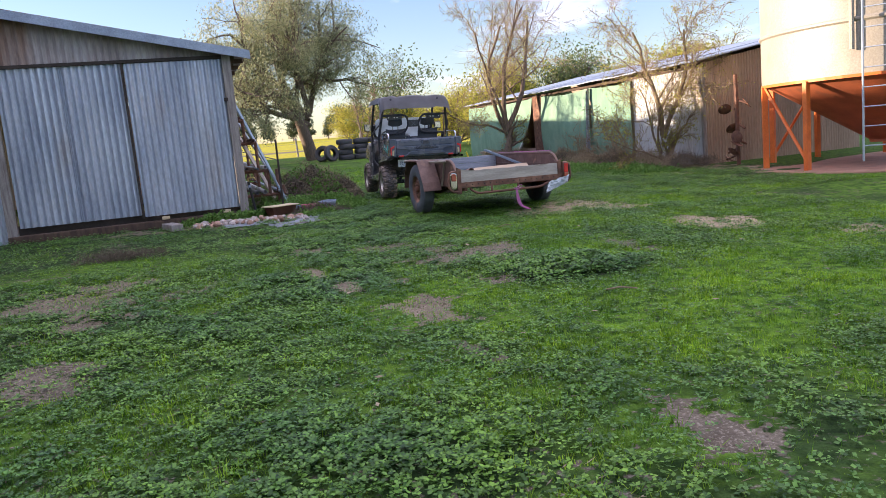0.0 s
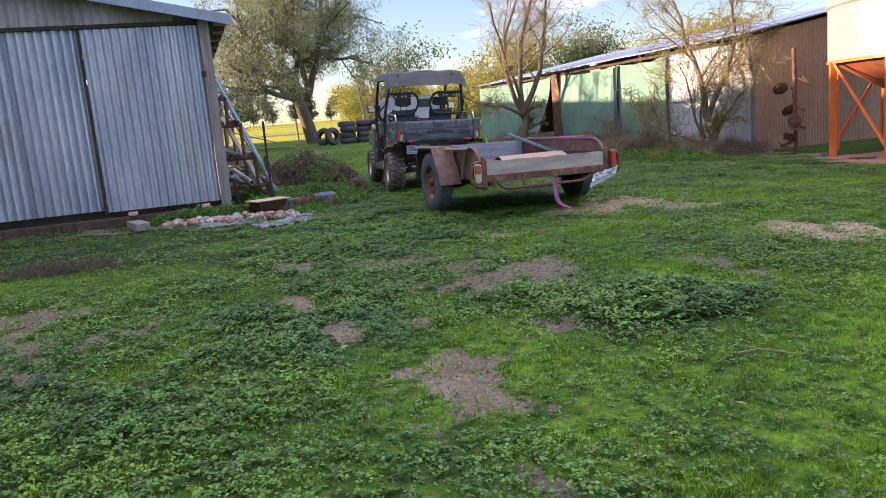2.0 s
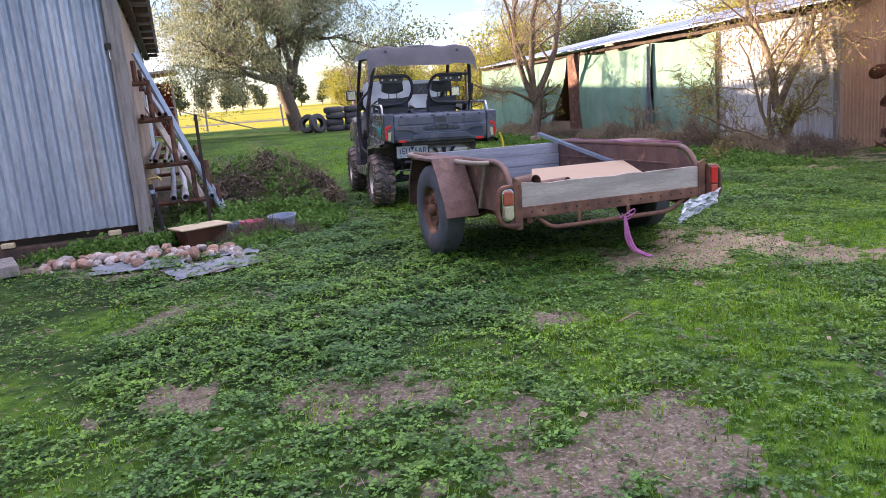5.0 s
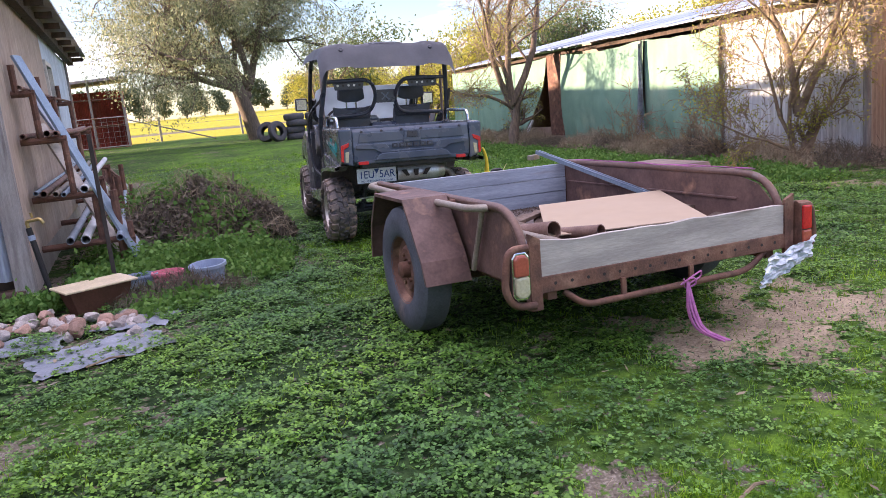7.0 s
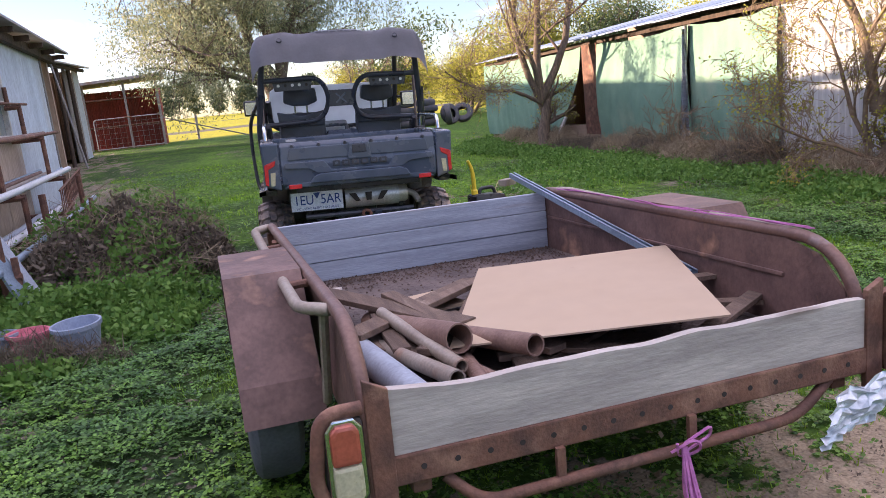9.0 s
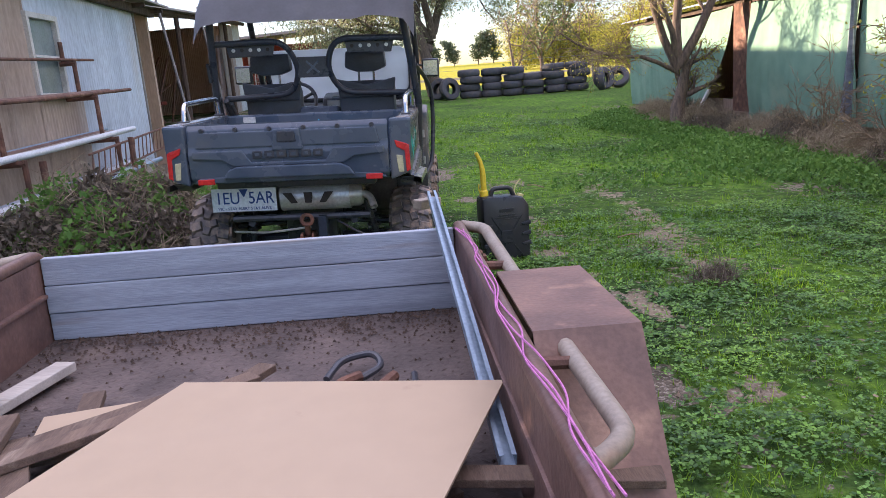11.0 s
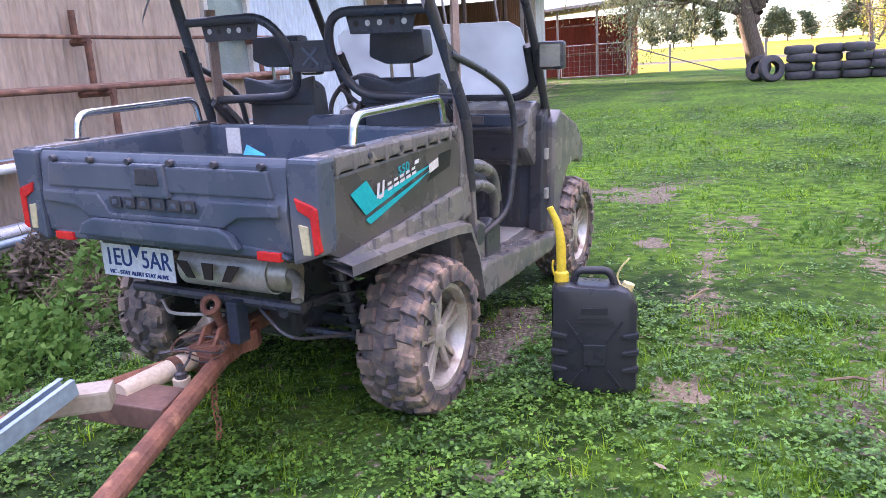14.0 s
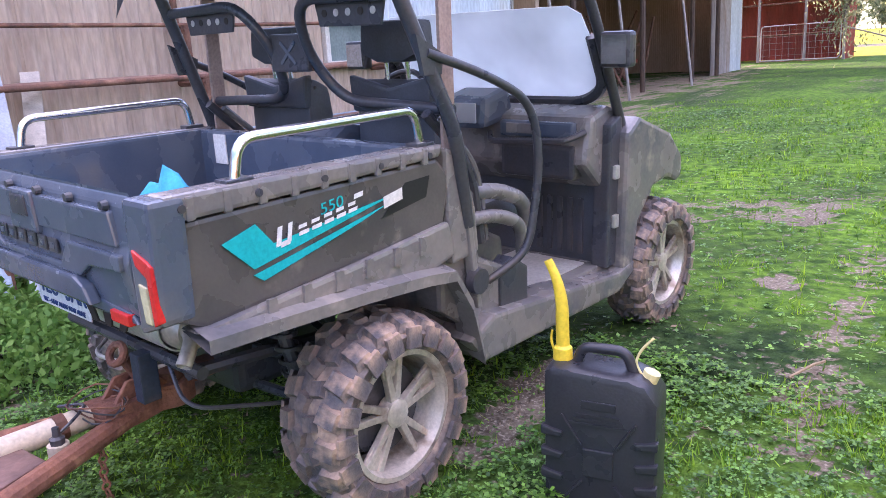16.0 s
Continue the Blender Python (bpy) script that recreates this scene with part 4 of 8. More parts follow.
# cargo bed
BZ0, BZ1 = 0.80, 1.085
bed = part("bed_floor", box(-0.60, 0.60, -0.66, 0.26, BZ0, BZ0 + 0.004), M_PLASTIC, utv)
part("bed_front_wall", box(-0.62, 0.62, 0.23, 0.29, BZ0, BZ1, 0.012), M_PLASTIC, utv)
for s in (-1, 1):
    part("bed_side_wall", box(min(s * 0.575, s * 0.625), max(s * 0.575, s * 0.625), -0.66, 0.26, BZ0, BZ1, 0.012), M_PLASTIC, utv)
    # outer flank: upper rail, lower quarter, flare
    bm = slab([(-0.655, 1.03), (0.28, 1.05), (0.30, 1.09), (-0.65, 1.095)], "x", min(s * 0.585, s * 0.668), max(s * 0.585, s * 0.668), 0.012)
    part("bed_top_rail", bm, M_DUSTPLASTIC, utv)
    bm = slab([(-0.66, 1.025), (0.28, 1.045), (0.34, 0.98), (0.30, 0.83), (-0.10, 0.80), (-0.58, 0.765), (-0.655, 0.80)], "x", min(s * 0.585, s * 0.655), max(s * 0.585, s * 0.655), 0.012)
    part("quarter_panel", bm, M_FLANK, utv, "scuffed black upper flank panel")
    bm = slab([(-0.62, 0.765), (-0.12, 0.80), (0.31, 0.84), (0.34, 0.72), (0.24, 0.70), (-0.52, 0.715)], "x", min(s * 0.59, s * 0.672), max(s * 0.59, s * 0.672), 0.014)
    part("lower_quarter", bm, M_DUSTPLASTIC, utv)
    flare = bmesh.new()
    arc = [(-0.61, 0.755), (-0.40, 0.745), (-0.10, 0.728), (0.16, 0.705), (0.29, 0.685), (0.37, 0.56), (0.41, 0.42), (0.43, 0.34)]
    for (ya, za), (yb, zb) in zip(arc, arc[1:]):
        vs = [flare.verts.new(p) for p in ((s * 0.60, ya, za + 0.03), (s * 0.60, yb, zb + 0.03), (s * 0.712, yb, zb), (s * 0.712, ya, za), (s * 0.60, ya, za), (s * 0.60, yb, zb), (s * 0.712, yb, zb - 0.035), (s * 0.712, ya, za - 0.035))]
        for f in ((0, 1, 2, 3), (4, 7, 6, 5), (3, 2, 6, 7)):
            flare.faces.new([vs[k] for k in f])
    bmesh.ops.remove_doubles(flare, verts=flare.verts[:], dist=0.001)
    bmesh.ops.recalc_face_normals(flare, faces=flare.faces[:])
    part("mudguard_flare", flare, M_DUSTPLASTIC, utv, smooth=True)
    for k in range(9):
        y = -0.60 + k * 0.10
        part("rail_rib", box(min(s * 0.655, s * 0.6715), max(s * 0.655, s * 0.6715), y, y + 0.024, 1.035 + y * 0.01, 1.088, 0.006), M_DUSTPLASTIC, utv)
    for k in range(6):
        y = -0.40 + k * 0.115
        part("quarter_rib", place(slab([(-0.018, 0), (0.018, 0), (0.012, 0.055), (-0.012, 0.055)], "x", min(s * 0.668, s * 0.680), max(s * 0.668, s * 0.680)), Matrix.Translation((0, y, 0.735 + 0.05 * (y + 0.4)))), M_DUSTPLASTIC, utv)
    for k in range(5):
        y = -0.66 + k * 0.21
        part("screw", place(lathe([(s * 0.660, 0.0), (s * 0.660, 0.012), (s * 0.6735, 0.010), (s * 0.6735, 0.0)], 10, "x"), Matrix.Translation((0, y + 0.05, 1.062))), M_FRAME, utv)
    # chrome rail
    rail = part("cargo_rail", tube(round_path([(s * 0.632, -0.44, 1.09), (s * 0.632, -0.42, 1.192), (s * 0.632, 0.21, 1.202), (s * 0.632, 0.23, 1.09)], 0.05), 0.0145, 10), M_CHROME, utv, "bright steel cargo rail", True)
    for y in (-0.44, 0.23):
        part("rail_foot", box(s * 0.632 - 0.025, s * 0.632 + 0.025, y - 0.04, y + 0.04, 1.088, 1.102, 0.004), M_FRAME, rail)
    # decal sheets on the flank
    x = s * 0.6575
    sg = 1 if s > 0 else -1
    def decal(points, material, name, lift=0.0):
        bmx = bmesh.new()
        f = bmx.faces.new([bmx.verts.new((x + sg * (0.0012 + lift), y, z)) for y, z in points])
        f.normal_update()
        if f.normal.x * sg < 0:
            f.normal_flip()
        return part(name, bmx, material, utv)
    decal([(-0.515, 0.955), (-0.415, 0.985), (-0.365, 0.925), (0.09, 0.972), (-0.43, 0.872)], M_TEAL, "decal_flash", 0.0012)
    decal([(-0.435, 0.858), (0.05, 0.948), (-0.06, 0.916), (-0.405, 0.836)], M_TEAL, "decal_flash", 0.0012)
    bars = [(-0.36, 0.912, 0.016, 0.05, M_DECALW), (-0.325, 0.916, 0.014, 0.05, M_DECALW), (-0.345, 0.908, 0.03, 0.014, M_DECALW)]
    bars += [(-0.285 + 0.044 * q, 0.925 + 0.006 * q, 0.034, 0.011, M_DECALW) for q in range(5)] + [(-0.285 + 0.044 * q, 0.943 + 0.006 * q, 0.028, 0.010, M_DECALW) for q in range(5)]
    bars += [(-0.085, 0.985, 0.035, 0.014, M_DECALW)]
    text_m = Matrix(((0, 0, sg, x + sg * 0.003), (sg, 0, 0, -0.165), (0.13 * sg, 1, 0, 0.983), (0, 0, 0, 1))) @ Matrix.Diagonal((1.3, 1.0, 1.0, 1.0))
    lettering("decal_number", "550", 0.044, M_TEAL, utv, text_m, 0.0006)
    for y0, z0, wd, ht, mm in bars:
        decal([(y0, z0), (y0 + wd, z0 + wd * 0.13), (y0 + wd + ht * 0.2, z0 + wd * 0.13 + ht), (y0 + ht * 0.2, z0 + ht)], mm, "decal_letter_bar", 0.0024)
    decal([(0.03, 0.935), (0.11, 0.95), (0.11, 0.985), (0.03, 0.97)], M_LABEL, "warning_sticker", 0.0024)
    # black patch on the flank; its colour stands in for a shaded recess
    part("handle_recess", slab([(0.02, 0.905), (0.22, 0.935), (0.24, 1.00), (0.13, 0.995)], "x", min(s * 0.650, s * 0.6565), max(s * 0.650, s * 0.6565)), M_RECESSK, utv)
part("bed_sticker", box(-0.478, -0.398, 0.224, 0.2285, 0.955, 1.072), M_LABEL, utv, "white warning sticker on bed wall")

# tailgate
bm = slab([(-0.6780, 0.80), (-0.6400, 0.765), (-0.63, 0.765), (-0.66, 1.085), (-0.6600, 1.09), (-0.6750, 1.06), (-0.6800, 0.97), (-0.6900, 0.93)], "x", -0.545, 0.545, 0.008)
gate = part("tailgate", bm, M_PLASTIC, utv, "navy black moulded tailgate")
for z0, z1, w, d in ((0.965, 1.05, 0.50, 0.012),):
    part("gate_panel", slab([(-w, z0), (w, z0), (w - 0.02, z1), (-w + 0.02, z1)], "y", -0.6800 - d, -0.6700, 0.006), M_PLASTIC, gate)
part("gate_panel", slab([(-0.52, 0.95), (-0.25, 0.95), (-0.20, 0.885), (0.20, 0.885), (0.25, 0.95), (0.52, 0.95), (0.52, 0.91), (0.36, 0.90), (0.30, 0.865), (-0.30, 0.865), (-0.36, 0.90), (-0.52, 0.91)], "y", -0.7000, -0.6800, 0.006), M_PLASTIC, gate)
part("gate_panel", slab([(-0.36, 0.80), (0.36, 0.80), (0.33, 0.845), (0.28, 0.865), (-0.28, 0.865), (-0.33, 0.845)], "y", -0.7150, -0.6800, 0.008), M_PLASTIC, gate)
part("gate_panel", slab([(-0.53, 0.775), (0.53, 0.775), (0.50, 0.80), (0.36, 0.81), (-0.36, 0.81), (-0.50, 0.80)], "y", -0.6820, -0.6350, 0.006), M_PLASTIC, gate)
for k in range(6):
    xx = -0.46 + k * 0.184
    part("gate_bolt", place(lathe([(-0.012, 0.0), (-0.012, 0.011), (0.004, 0.013)], 10, "y"), Matrix.Translation((xx, -0.6820, 1.062))), M_FRAME, gate)
latch = part("latch_plate", slab([(-0.085, 0.945), (0.085, 0.945), (0.072, 1.058), (-0.072, 1.058)], "y", -0.7030, -0.6750, 0.008), M_PLASTIC, gate)
part("latch_paddle", slab([(-0.052, 0.988), (0.052, 0.988), (0.046, 1.046), (-0.046, 1.046)], "y", -0.7080, -0.6990, 0.006), M_FRAME, latch)
for k in range(6):
    xx = -0.165 + k * 0.066
    part("letter_block", box(xx - 0.026, xx + 0.026, -0.6995, -0.6935, 0.905, 0.945, 0.004), M_FRAME, gate)
    part("letter_gap", box(xx - 0.012, xx + 0.012, -0.7015, -0.6992, 0.917, 0.933), M_PLASTIC, gate)
for s in (-1, 1):
    cap = part("rear_corner", slab([(s * 0.552, 0.76), (s * 0.660, 0.80), (s * 0.672, 1.09), (s * 0.552, 1.09)], "y", -0.6900, -0.60, 0.014), M_PLASTIC, utv, smooth=False)
    lens = part("tail_lamp", slab([(s * 0.578, 0.975), (s * 0.640, 0.955), (s * 0.657, 0.945), (s * 0.660, 0.812), (s * 0.638, 0.800), (s * 0.632, 0.915), (s * 0.588, 0.938)], "y", -0.6970, -0.6550, 0.004), M_REDLENS, utv, "red tail lamp lens")
    part("lamp_lens", slab([(s * 0.585, 0.895), (s * 0.620, 0.890), (s * 0.624, 0.80), (s * 0.596, 0.80)], "y", -0.6950, -0.6550, 0.004), M_PALELENS, lens, "yellowed clear lens")
    part("reflector", box(s * 0.46 - 0.045, s * 0.46 + 0.045, -0.6920, -0.6700, 0.768, 0.798, 0.004), M_REDLENS, utv, "red reflector")

# plate
plate = part("number_plate", box(-0.50, -0.128, -0.515, -0.511, 0.583, 0.717, 0.0015), M_PLATE, utv, "white registration plate with blue characters")
up = Matrix.Rotation(radians(90), 4, "X")
lettering("plate_text", "1EU", 0.098, M_BLUE, plate, Matrix.Translation((-0.408, -0.5165, 0.658)) @ up @ Matrix.Diagonal((0.86, 1.0, 1, 1)))
lettering("plate_text", "5AR", 0.098, M_BLUE, plate, Matrix.Translation((-0.215, -0.5165, 0.658)) @ up @ Matrix.Diagonal((0.86, 1.0, 1, 1)))
lettering("plate_slogan", "VIC - STAY ALERT STAY ALIVE", 0.023, M_BLUE, plate, Matrix.Translation((-0.314, -0.5165, 0.600)) @ up)
part("plate_badge", slab([(-0.34, 0.712), (-0.288, 0.712), (-0.314, 0.665)], "y", -0.5175, -0.5155), M_BLUE, plate)
part("plate_bracket", box(-0.36, -0.26, -0.51, -0.45, 0.62, 0.80, 0.004), M_FRAME, utv)

# exhaust
muf = part("muffler", place(lathe([(-0.22, 0.0), (-0.22, 0.055), (-0.20, 0.066), (0.20, 0.066), (0.22, 0.055), (0.225, 0.0)], 24, "x"), Matrix.Translation((0.14, -0.44, 0.645))), M_EXH, utv, "heat-stained steel muffler", True)
bm = lathe([(-0.25, 0.078), (0.15, 0.078)], 14, "x", start=math.pi * 0.62, full=math.pi * 0.95)
bmesh.ops.solidify(bm, geom=bm.faces[:], thickness=0.005)
part("heat_shield", place(bm, Matrix.Translation((0.14, -0.44, 0.645))), M_SHIELD, muf, "dull silver heat shield", True)
# dark patches for the shade inside the slots; the shield itself is uncut
for k, (xx, sk) in enumerate(((-0.02, 0.04), (0.06, 0.0), (0.14, -0.04))):
    part("shield_slot", slab([(xx - 0.025 - sk, 0.685), (xx + 0.025 - sk, 0.685), (xx + 0.018, 0.625), (xx - 0.018, 0.625)], "y", -0.546, -0.540), M_DARK, muf)
part("tail_pipe", pipe(round_path([(0.30, -0.46, 0.655), (0.40, -0.47, 0.65), (0.43, -0.53, 0.585)], 0.06), 0.022, 0.003), M_EXH, muf, smooth=True)
# rear running gear
part("rear_axle", tube([(-0.50, 0, 0.31), (0.50, 0, 0.31)], 0.03, 10), M_FRAME, utv)
part("gearbox", box(-0.16, 0.16, -0.20, 0.25, 0.28, 0.58, 0.03), M_FRAME, utv)
for s in (-1, 1):
    for y in (-0.13, 0.13):
        part("suspension_arm", tube([(s * 0.15, y, 0.30), (s * 0.50, y * 0.4, 0.27)], 0.018, 8), M_FRAME, utv)
        part("suspension_arm", tube([(s * 0.17, y, 0.44), (s * 0.50, y * 0.4, 0.40)], 0.015, 8), M_FRAME, utv)
    shock = part("shock_absorber", tube([(s * 0.40, -0.12, 0.30), (s * 0.30, -0.15, 0.72)], 0.022, 10), M_FRAME, utv)
    for k in range(8):
        part("spring_coil", place(lathe([(-0.006, 0.036), (0.006, 0.036), (0.006, 0.044), (-0.006, 0.044), (-0.006, 0.036)], 14, "z"), Matrix.Translation((s * (0.39 - 0.011 * k), -0.122 - 0.0035 * k, 0.36 + k * 0.043))), M_FRAME, shock)
part("rear_crossbar", tube([(-0.40, -0.46, 0.53), (0.40, -0.46, 0.53)], 0.02, 8), M_FRAME, utv)
part("rear_frame", tube([(-0.30, -0.45, 0.50), (-0.30, 0.3, 0.42)], 0.022, 8), M_FRAME, utv)
part("rear_frame", tube([(0.30, -0.45, 0.50), (0.30, 0.3, 0.42)], 0.022, 8), M_FRAME, utv)
part("hitch_tongue", box(-0.03, 0.03, -0.50, -0.1, 0.33, 0.39, 0.006), M_RUST, utv, "rusty square hitch tongue")
part("hitch_bracket", box(0.10, 0.15, -0.52, -0.46, 0.38, 0.54, 0.006), M_DKBLUE, utv, "navy steel hitch bracket")
part("bed_underframe", box(-0.45, 0.45, -0.55, 0.25, 0.72, 0.80, 0.01), M_FRAME, utv)
part("cable", tube(round_path([(0.2, -0.45, 0.5), (0.35, -0.5, 0.42), (0.45, -0.2, 0.35), (0.5, 0.0, 0.36)], 0.08), 0.007, 6), M_FRAME, utv)
part("cable", tube(round_path([(-0.45, -0.3, 0.42), (-0.2, -0.5, 0.45), (0.05, -0.48, 0.47)], 0.08), 0.007, 6), M_SHIELD, utv)

# cabin
part("cabin_floor", box(-0.60, 0.60, 0.45, 1.62, 0.34, 0.39, 0.01), M_DUSTPLASTIC, utv)
part("engine_cover", slab([(0.32, 0.40), (0.32, 0.86), (0.42, 0.84), (0.80, 0.66), (0.84, 0.40)], "x", -0.52, 0.52, 0.02), M_DUSTPLASTIC, utv)
part("console", slab([(0.30, 0.70), (0.30, 1.06), (0.40, 1.12), (0.56, 1.10), (0.72, 0.70)], "x", -0.13, 0.13, 0.03), M_PLASTIC, utv)
for s in (-1, 1):
    part("sill", slab([(0.38, 0.40), (0.46, 0.30), (1.46, 0.27), (1.60, 0.33), (1.60, 0.39), (1.46, 0.36), (0.52, 0.46)], "x", min(s * 0.52, s * 0.69), max(s * 0.52, s * 0.69), 0.015), M_DUSTPLASTIC, utv, "scuffed dusty sill panel")
    part("seat_side", slab([(0.30, 0.84), (0.30, 0.52), (0.44, 0.42), (0.68, 0.44), (0.66, 0.60), (0.52, 0.66), (0.46, 0.82)], "x", min(s * 0.50, s * 0.63), max(s * 0.50, s * 0.63), 0.02), M_DUSTPLASTIC, utv)
    part("side_cowl", slab([(0.315, 1.075), (0.395, 1.055), (0.46, 0.86), (0.475, 0.70), (0.33, 0.685), (0.32, 0.84)], "x", min(s * 0.595, s * 0.662), max(s * 0.595, s * 0.662), 0.014), M_DUSTPLASTIC, utv, "dusty black cowl between bed and cabin")
    part("cowl_fold", slab([(0.40, 0.82), (0.425, 0.82), (0.47, 0.50), (0.445, 0.50)], "x", min(s * 0.635, s * 0.674), max(s * 0.635, s * 0.674), 0.006), M_DUSTPLASTIC, utv)
    part("seat_trim", tube(round_path([(s * 0.575, 0.44, 0.885), (s * 0.585, 0.66, 0.875), (s * 0.58, 0.86, 0.80), (s * 0.575, 0.90, 0.66)], 0.12), 0.030, 10), M_DUSTPLASTIC, utv, "dusty rolled seat edge", True)
    part("seat_trim", tube(round_path([(s * 0.605, 0.45, 0.80), (s * 0.615, 0.64, 0.79), (s * 0.61, 0.80, 0.72), (s * 0.60, 0.82, 0.60)], 0.12), 0.026, 10), M_DUSTPLASTIC, utv, "dusty rolled seat edge", True)
    part("step_bracket", slab([(0.62, 0.44), (0.80, 0.42), (0.80, 0.56), (0.70, 0.62), (0.62, 0.58)], "x", min(s * 0.57, s * 0.64), max(s * 0.57, s * 0.64), 0.01), M_FRAME, utv)
    part("fuel_cap", place(lathe([(0.0, 0.0), (0.0, 0.05), (s * 0.03, 0.045), (s * 0.03, 0.0)], 18, "x"), Matrix.Translation((s * 0.655, 0.45, 0.60))), M_FRAME, utv, smooth=True)
    # seat
    seat = part("seat_back", slab([(0.50, 0.80), (0.62, 0.78), (0.56, 1.24), (0.48, 1.28), (0.44, 1.25), (0.44, 1.0)], "x", s * 0.32 - 0.19, s * 0.32 + 0.19, 0.035), M_VINYL, utv, "black vinyl seat back", True)
    part("seat_wing", slab([(s * 0.32 - 0.20, 1.29), (s * 0.32 - 0.09, 1.265), (s * 0.32, 1.245), (s * 0.32 + 0.09, 1.265), (s * 0.32 + 0.20, 1.29), (s * 0.32 + 0.185, 1.16), (s * 0.32 - 0.185, 1.16)], "y", 0.425, 0.46, 0.012), M_VINYL, seat)
    part("seat_base", slab([(0.40, 0.80), (0.92, 0.82), (0.98, 0.76), (0.96, 0.70), (0.40, 0.68)], "x", s * 0.32 - 0.20, s * 0.32 + 0.20, 0.035), M_VINYL, utv, "black vinyl seat cushion", True)
    head = part("headrest", slab([(s * 0.32 - 0.13, 1.47), (s * 0.32 + 0.13, 1.47), (s * 0.32 + 0.14, 1.36), (s * 0.32 + 0.06, 1.33), (s * 0.32 - 0.06, 1.33), (s * 0.32 - 0.14, 1.36)], "y", 0.43, 0.52, 0.02), M_VINYL, utv, "black vinyl headrest", True)
    for d in (-0.05, 0.05):
        part("headrest_rod", tube([(s * 0.32 + d, 0.48, 1.24), (s * 0.32 + d, 0.47, 1.36)], 0.008, 6), M_CHROME, head)
    # rear loop guard with its punched plate
    c = s * 0.36
    loop = [(s * 0.625, 0.185, 1.535), (s * 0.16, 0.18, 1.545), (s * 0.085, 0.275, 1.37), (s * 0.16, 0.365, 1.205), (s * 0.655, 0.365, 1.185)]
    guard = part("head_guard", tube(round_path(loop, 0.10), 0.0195, 10), M_FRAME, utv, smooth=True)
    part("guard_plate", slab([(s * 0.54, 1.535), (s * 0.22, 1.54), (s * 0.24, 1.455), (s * 0.52, 1.45)], "y", 0.205, 0.215, 0.004), M_FRAME, guard)
    # pale and dark discs paint the light and shade seen through punched holes
    for k in range(5):
        part("plate_hole", place(lathe([(-0.001, 0.0), (-0.001, 0.012), (0.001, 0.012)], 12, "y"), Matrix.Translation((s * (0.27 + k * 0.055), 0.2035, 1.495))), M_SHIELD if k % 3 else M_DARK, guard)
    # cage
    part("rear_pillar", tube(round_path([(s * 0.655, 0.42, 0.80), (s * 0.675, 0.35, 1.12), (s * 0.60, 0.115, 1.69), (s * 0.58, 0.24, 1.81)], 0.08), 0.024, 10), M_FRAME, utv, smooth=True)
    part("front_pillar", tube(round_path([(s * 0.62, 1.58, 0.98), (s * 0.625, 1.32, 1.45), (s * 0.61, 1.12, 1.78), (s * 0.58, 1.00, 1.81)], 0.10), 0.023, 10), M_FRAME, utv, smooth=True)
    part("roof_rail", tube([(s * 0.58, 0.22, 1.795), (s * 0.58, 1.08, 1.815)], 0.022, 8), M_FRAME, utv)
    grab = part("side_bar", tube(round_path([(s * 0.665, 0.24, 1.365), (s * 0.71, 0.45, 1.295), (s * 0.75, 0.67, 1.19), (s * 0.755, 0.71, 0.97), (s * 0.735, 0.66, 0.66), (s * 0.66, 0.52, 0.58)], 0.11), 0.015, 10), M_FRAME, utv, "bent black hip bar", True)
    part("bar_bracket", slab([(0.19, 1.42), (0.31, 1.36), (0.30, 1.30), (0.22, 1.30)], "x", min(s * 0.655, s * 0.672), max(s * 0.655, s * 0.672)), M_FRAME, grab)
    part("inner_brace", tube(round_path([(s * 0.60, 0.30, 1.18), (s * 0.60, 0.52, 0.98), (s * 0.60, 0.56, 0.70)], 0.12), 0.018, 8), M_FRAME, utv, smooth=True)
    # front body
    part("front_fender", slab([(1.50, 0.36), (1.52, 0.98), (1.62, 1.04), (1.95, 0.93), (2.10, 0.80), (2.10, 0.70), (2.04, 0.68), (1.94, 0.72), (1.78, 0.70), (1.64, 0.56), (1.60, 0.36)], "x", min(s * 0.50, s * 0.685), max(s * 0.50, s * 0.685), 0.02), M_DUSTPLASTIC, utv, "dusty black front mudguard")
    part("door_post_panel", slab([(1.42, 0.38), (1.44, 1.02), (1.54, 1.06), (1.58, 0.38)], "x", min(s * 0.56, s * 0.64), max(s * 0.56, s * 0.64), 0.012), M_FRAME, utv)
    arm = part("mirror", box(s * 0.735 - 0.068, s * 0.735 + 0.068, 1.27, 1.33, 1.265, 1.405, 0.018), M_FRAME, utv, "square side mirror in black housing")
    part("mirror_glass", box(s * 0.735 - 0.054, s * 0.735 + 0.054, 1.263, 1.2705, 1.28, 1.39), M_CHROME, arm, "mirror glass")
    part("seat_belt", box(s * 0.628 - 0.006, s * 0.628 + 0.006, 0.34, 0.40, 0.86, 1.60), M_BELT, utv, "dusty faded seat belt strap")
    part("inner_hose", tube(round_path([(s * 0.585, 0.36, 1.16), (s * 0.585, 0.57, 0.98), (s * 0.585, 0.61, 0.70)], 0.12), 0.014, 8), M_DUSTPLASTIC, utv, smooth=True)
    for z in (0.56, 0.78):
        part("hinge", box(min(s * 0.638, s * 0.656), max(s * 0.638, s * 0.656), 1.46, 1.50, z, z + 0.06, 0.004), M_SHIELD, utv)
    part("mirror_stem", tube([(s * 0.625, 1.36, 1.36), (s * 0.73, 1.31, 1.35)], 0.012, 6), M_FRAME, arm)
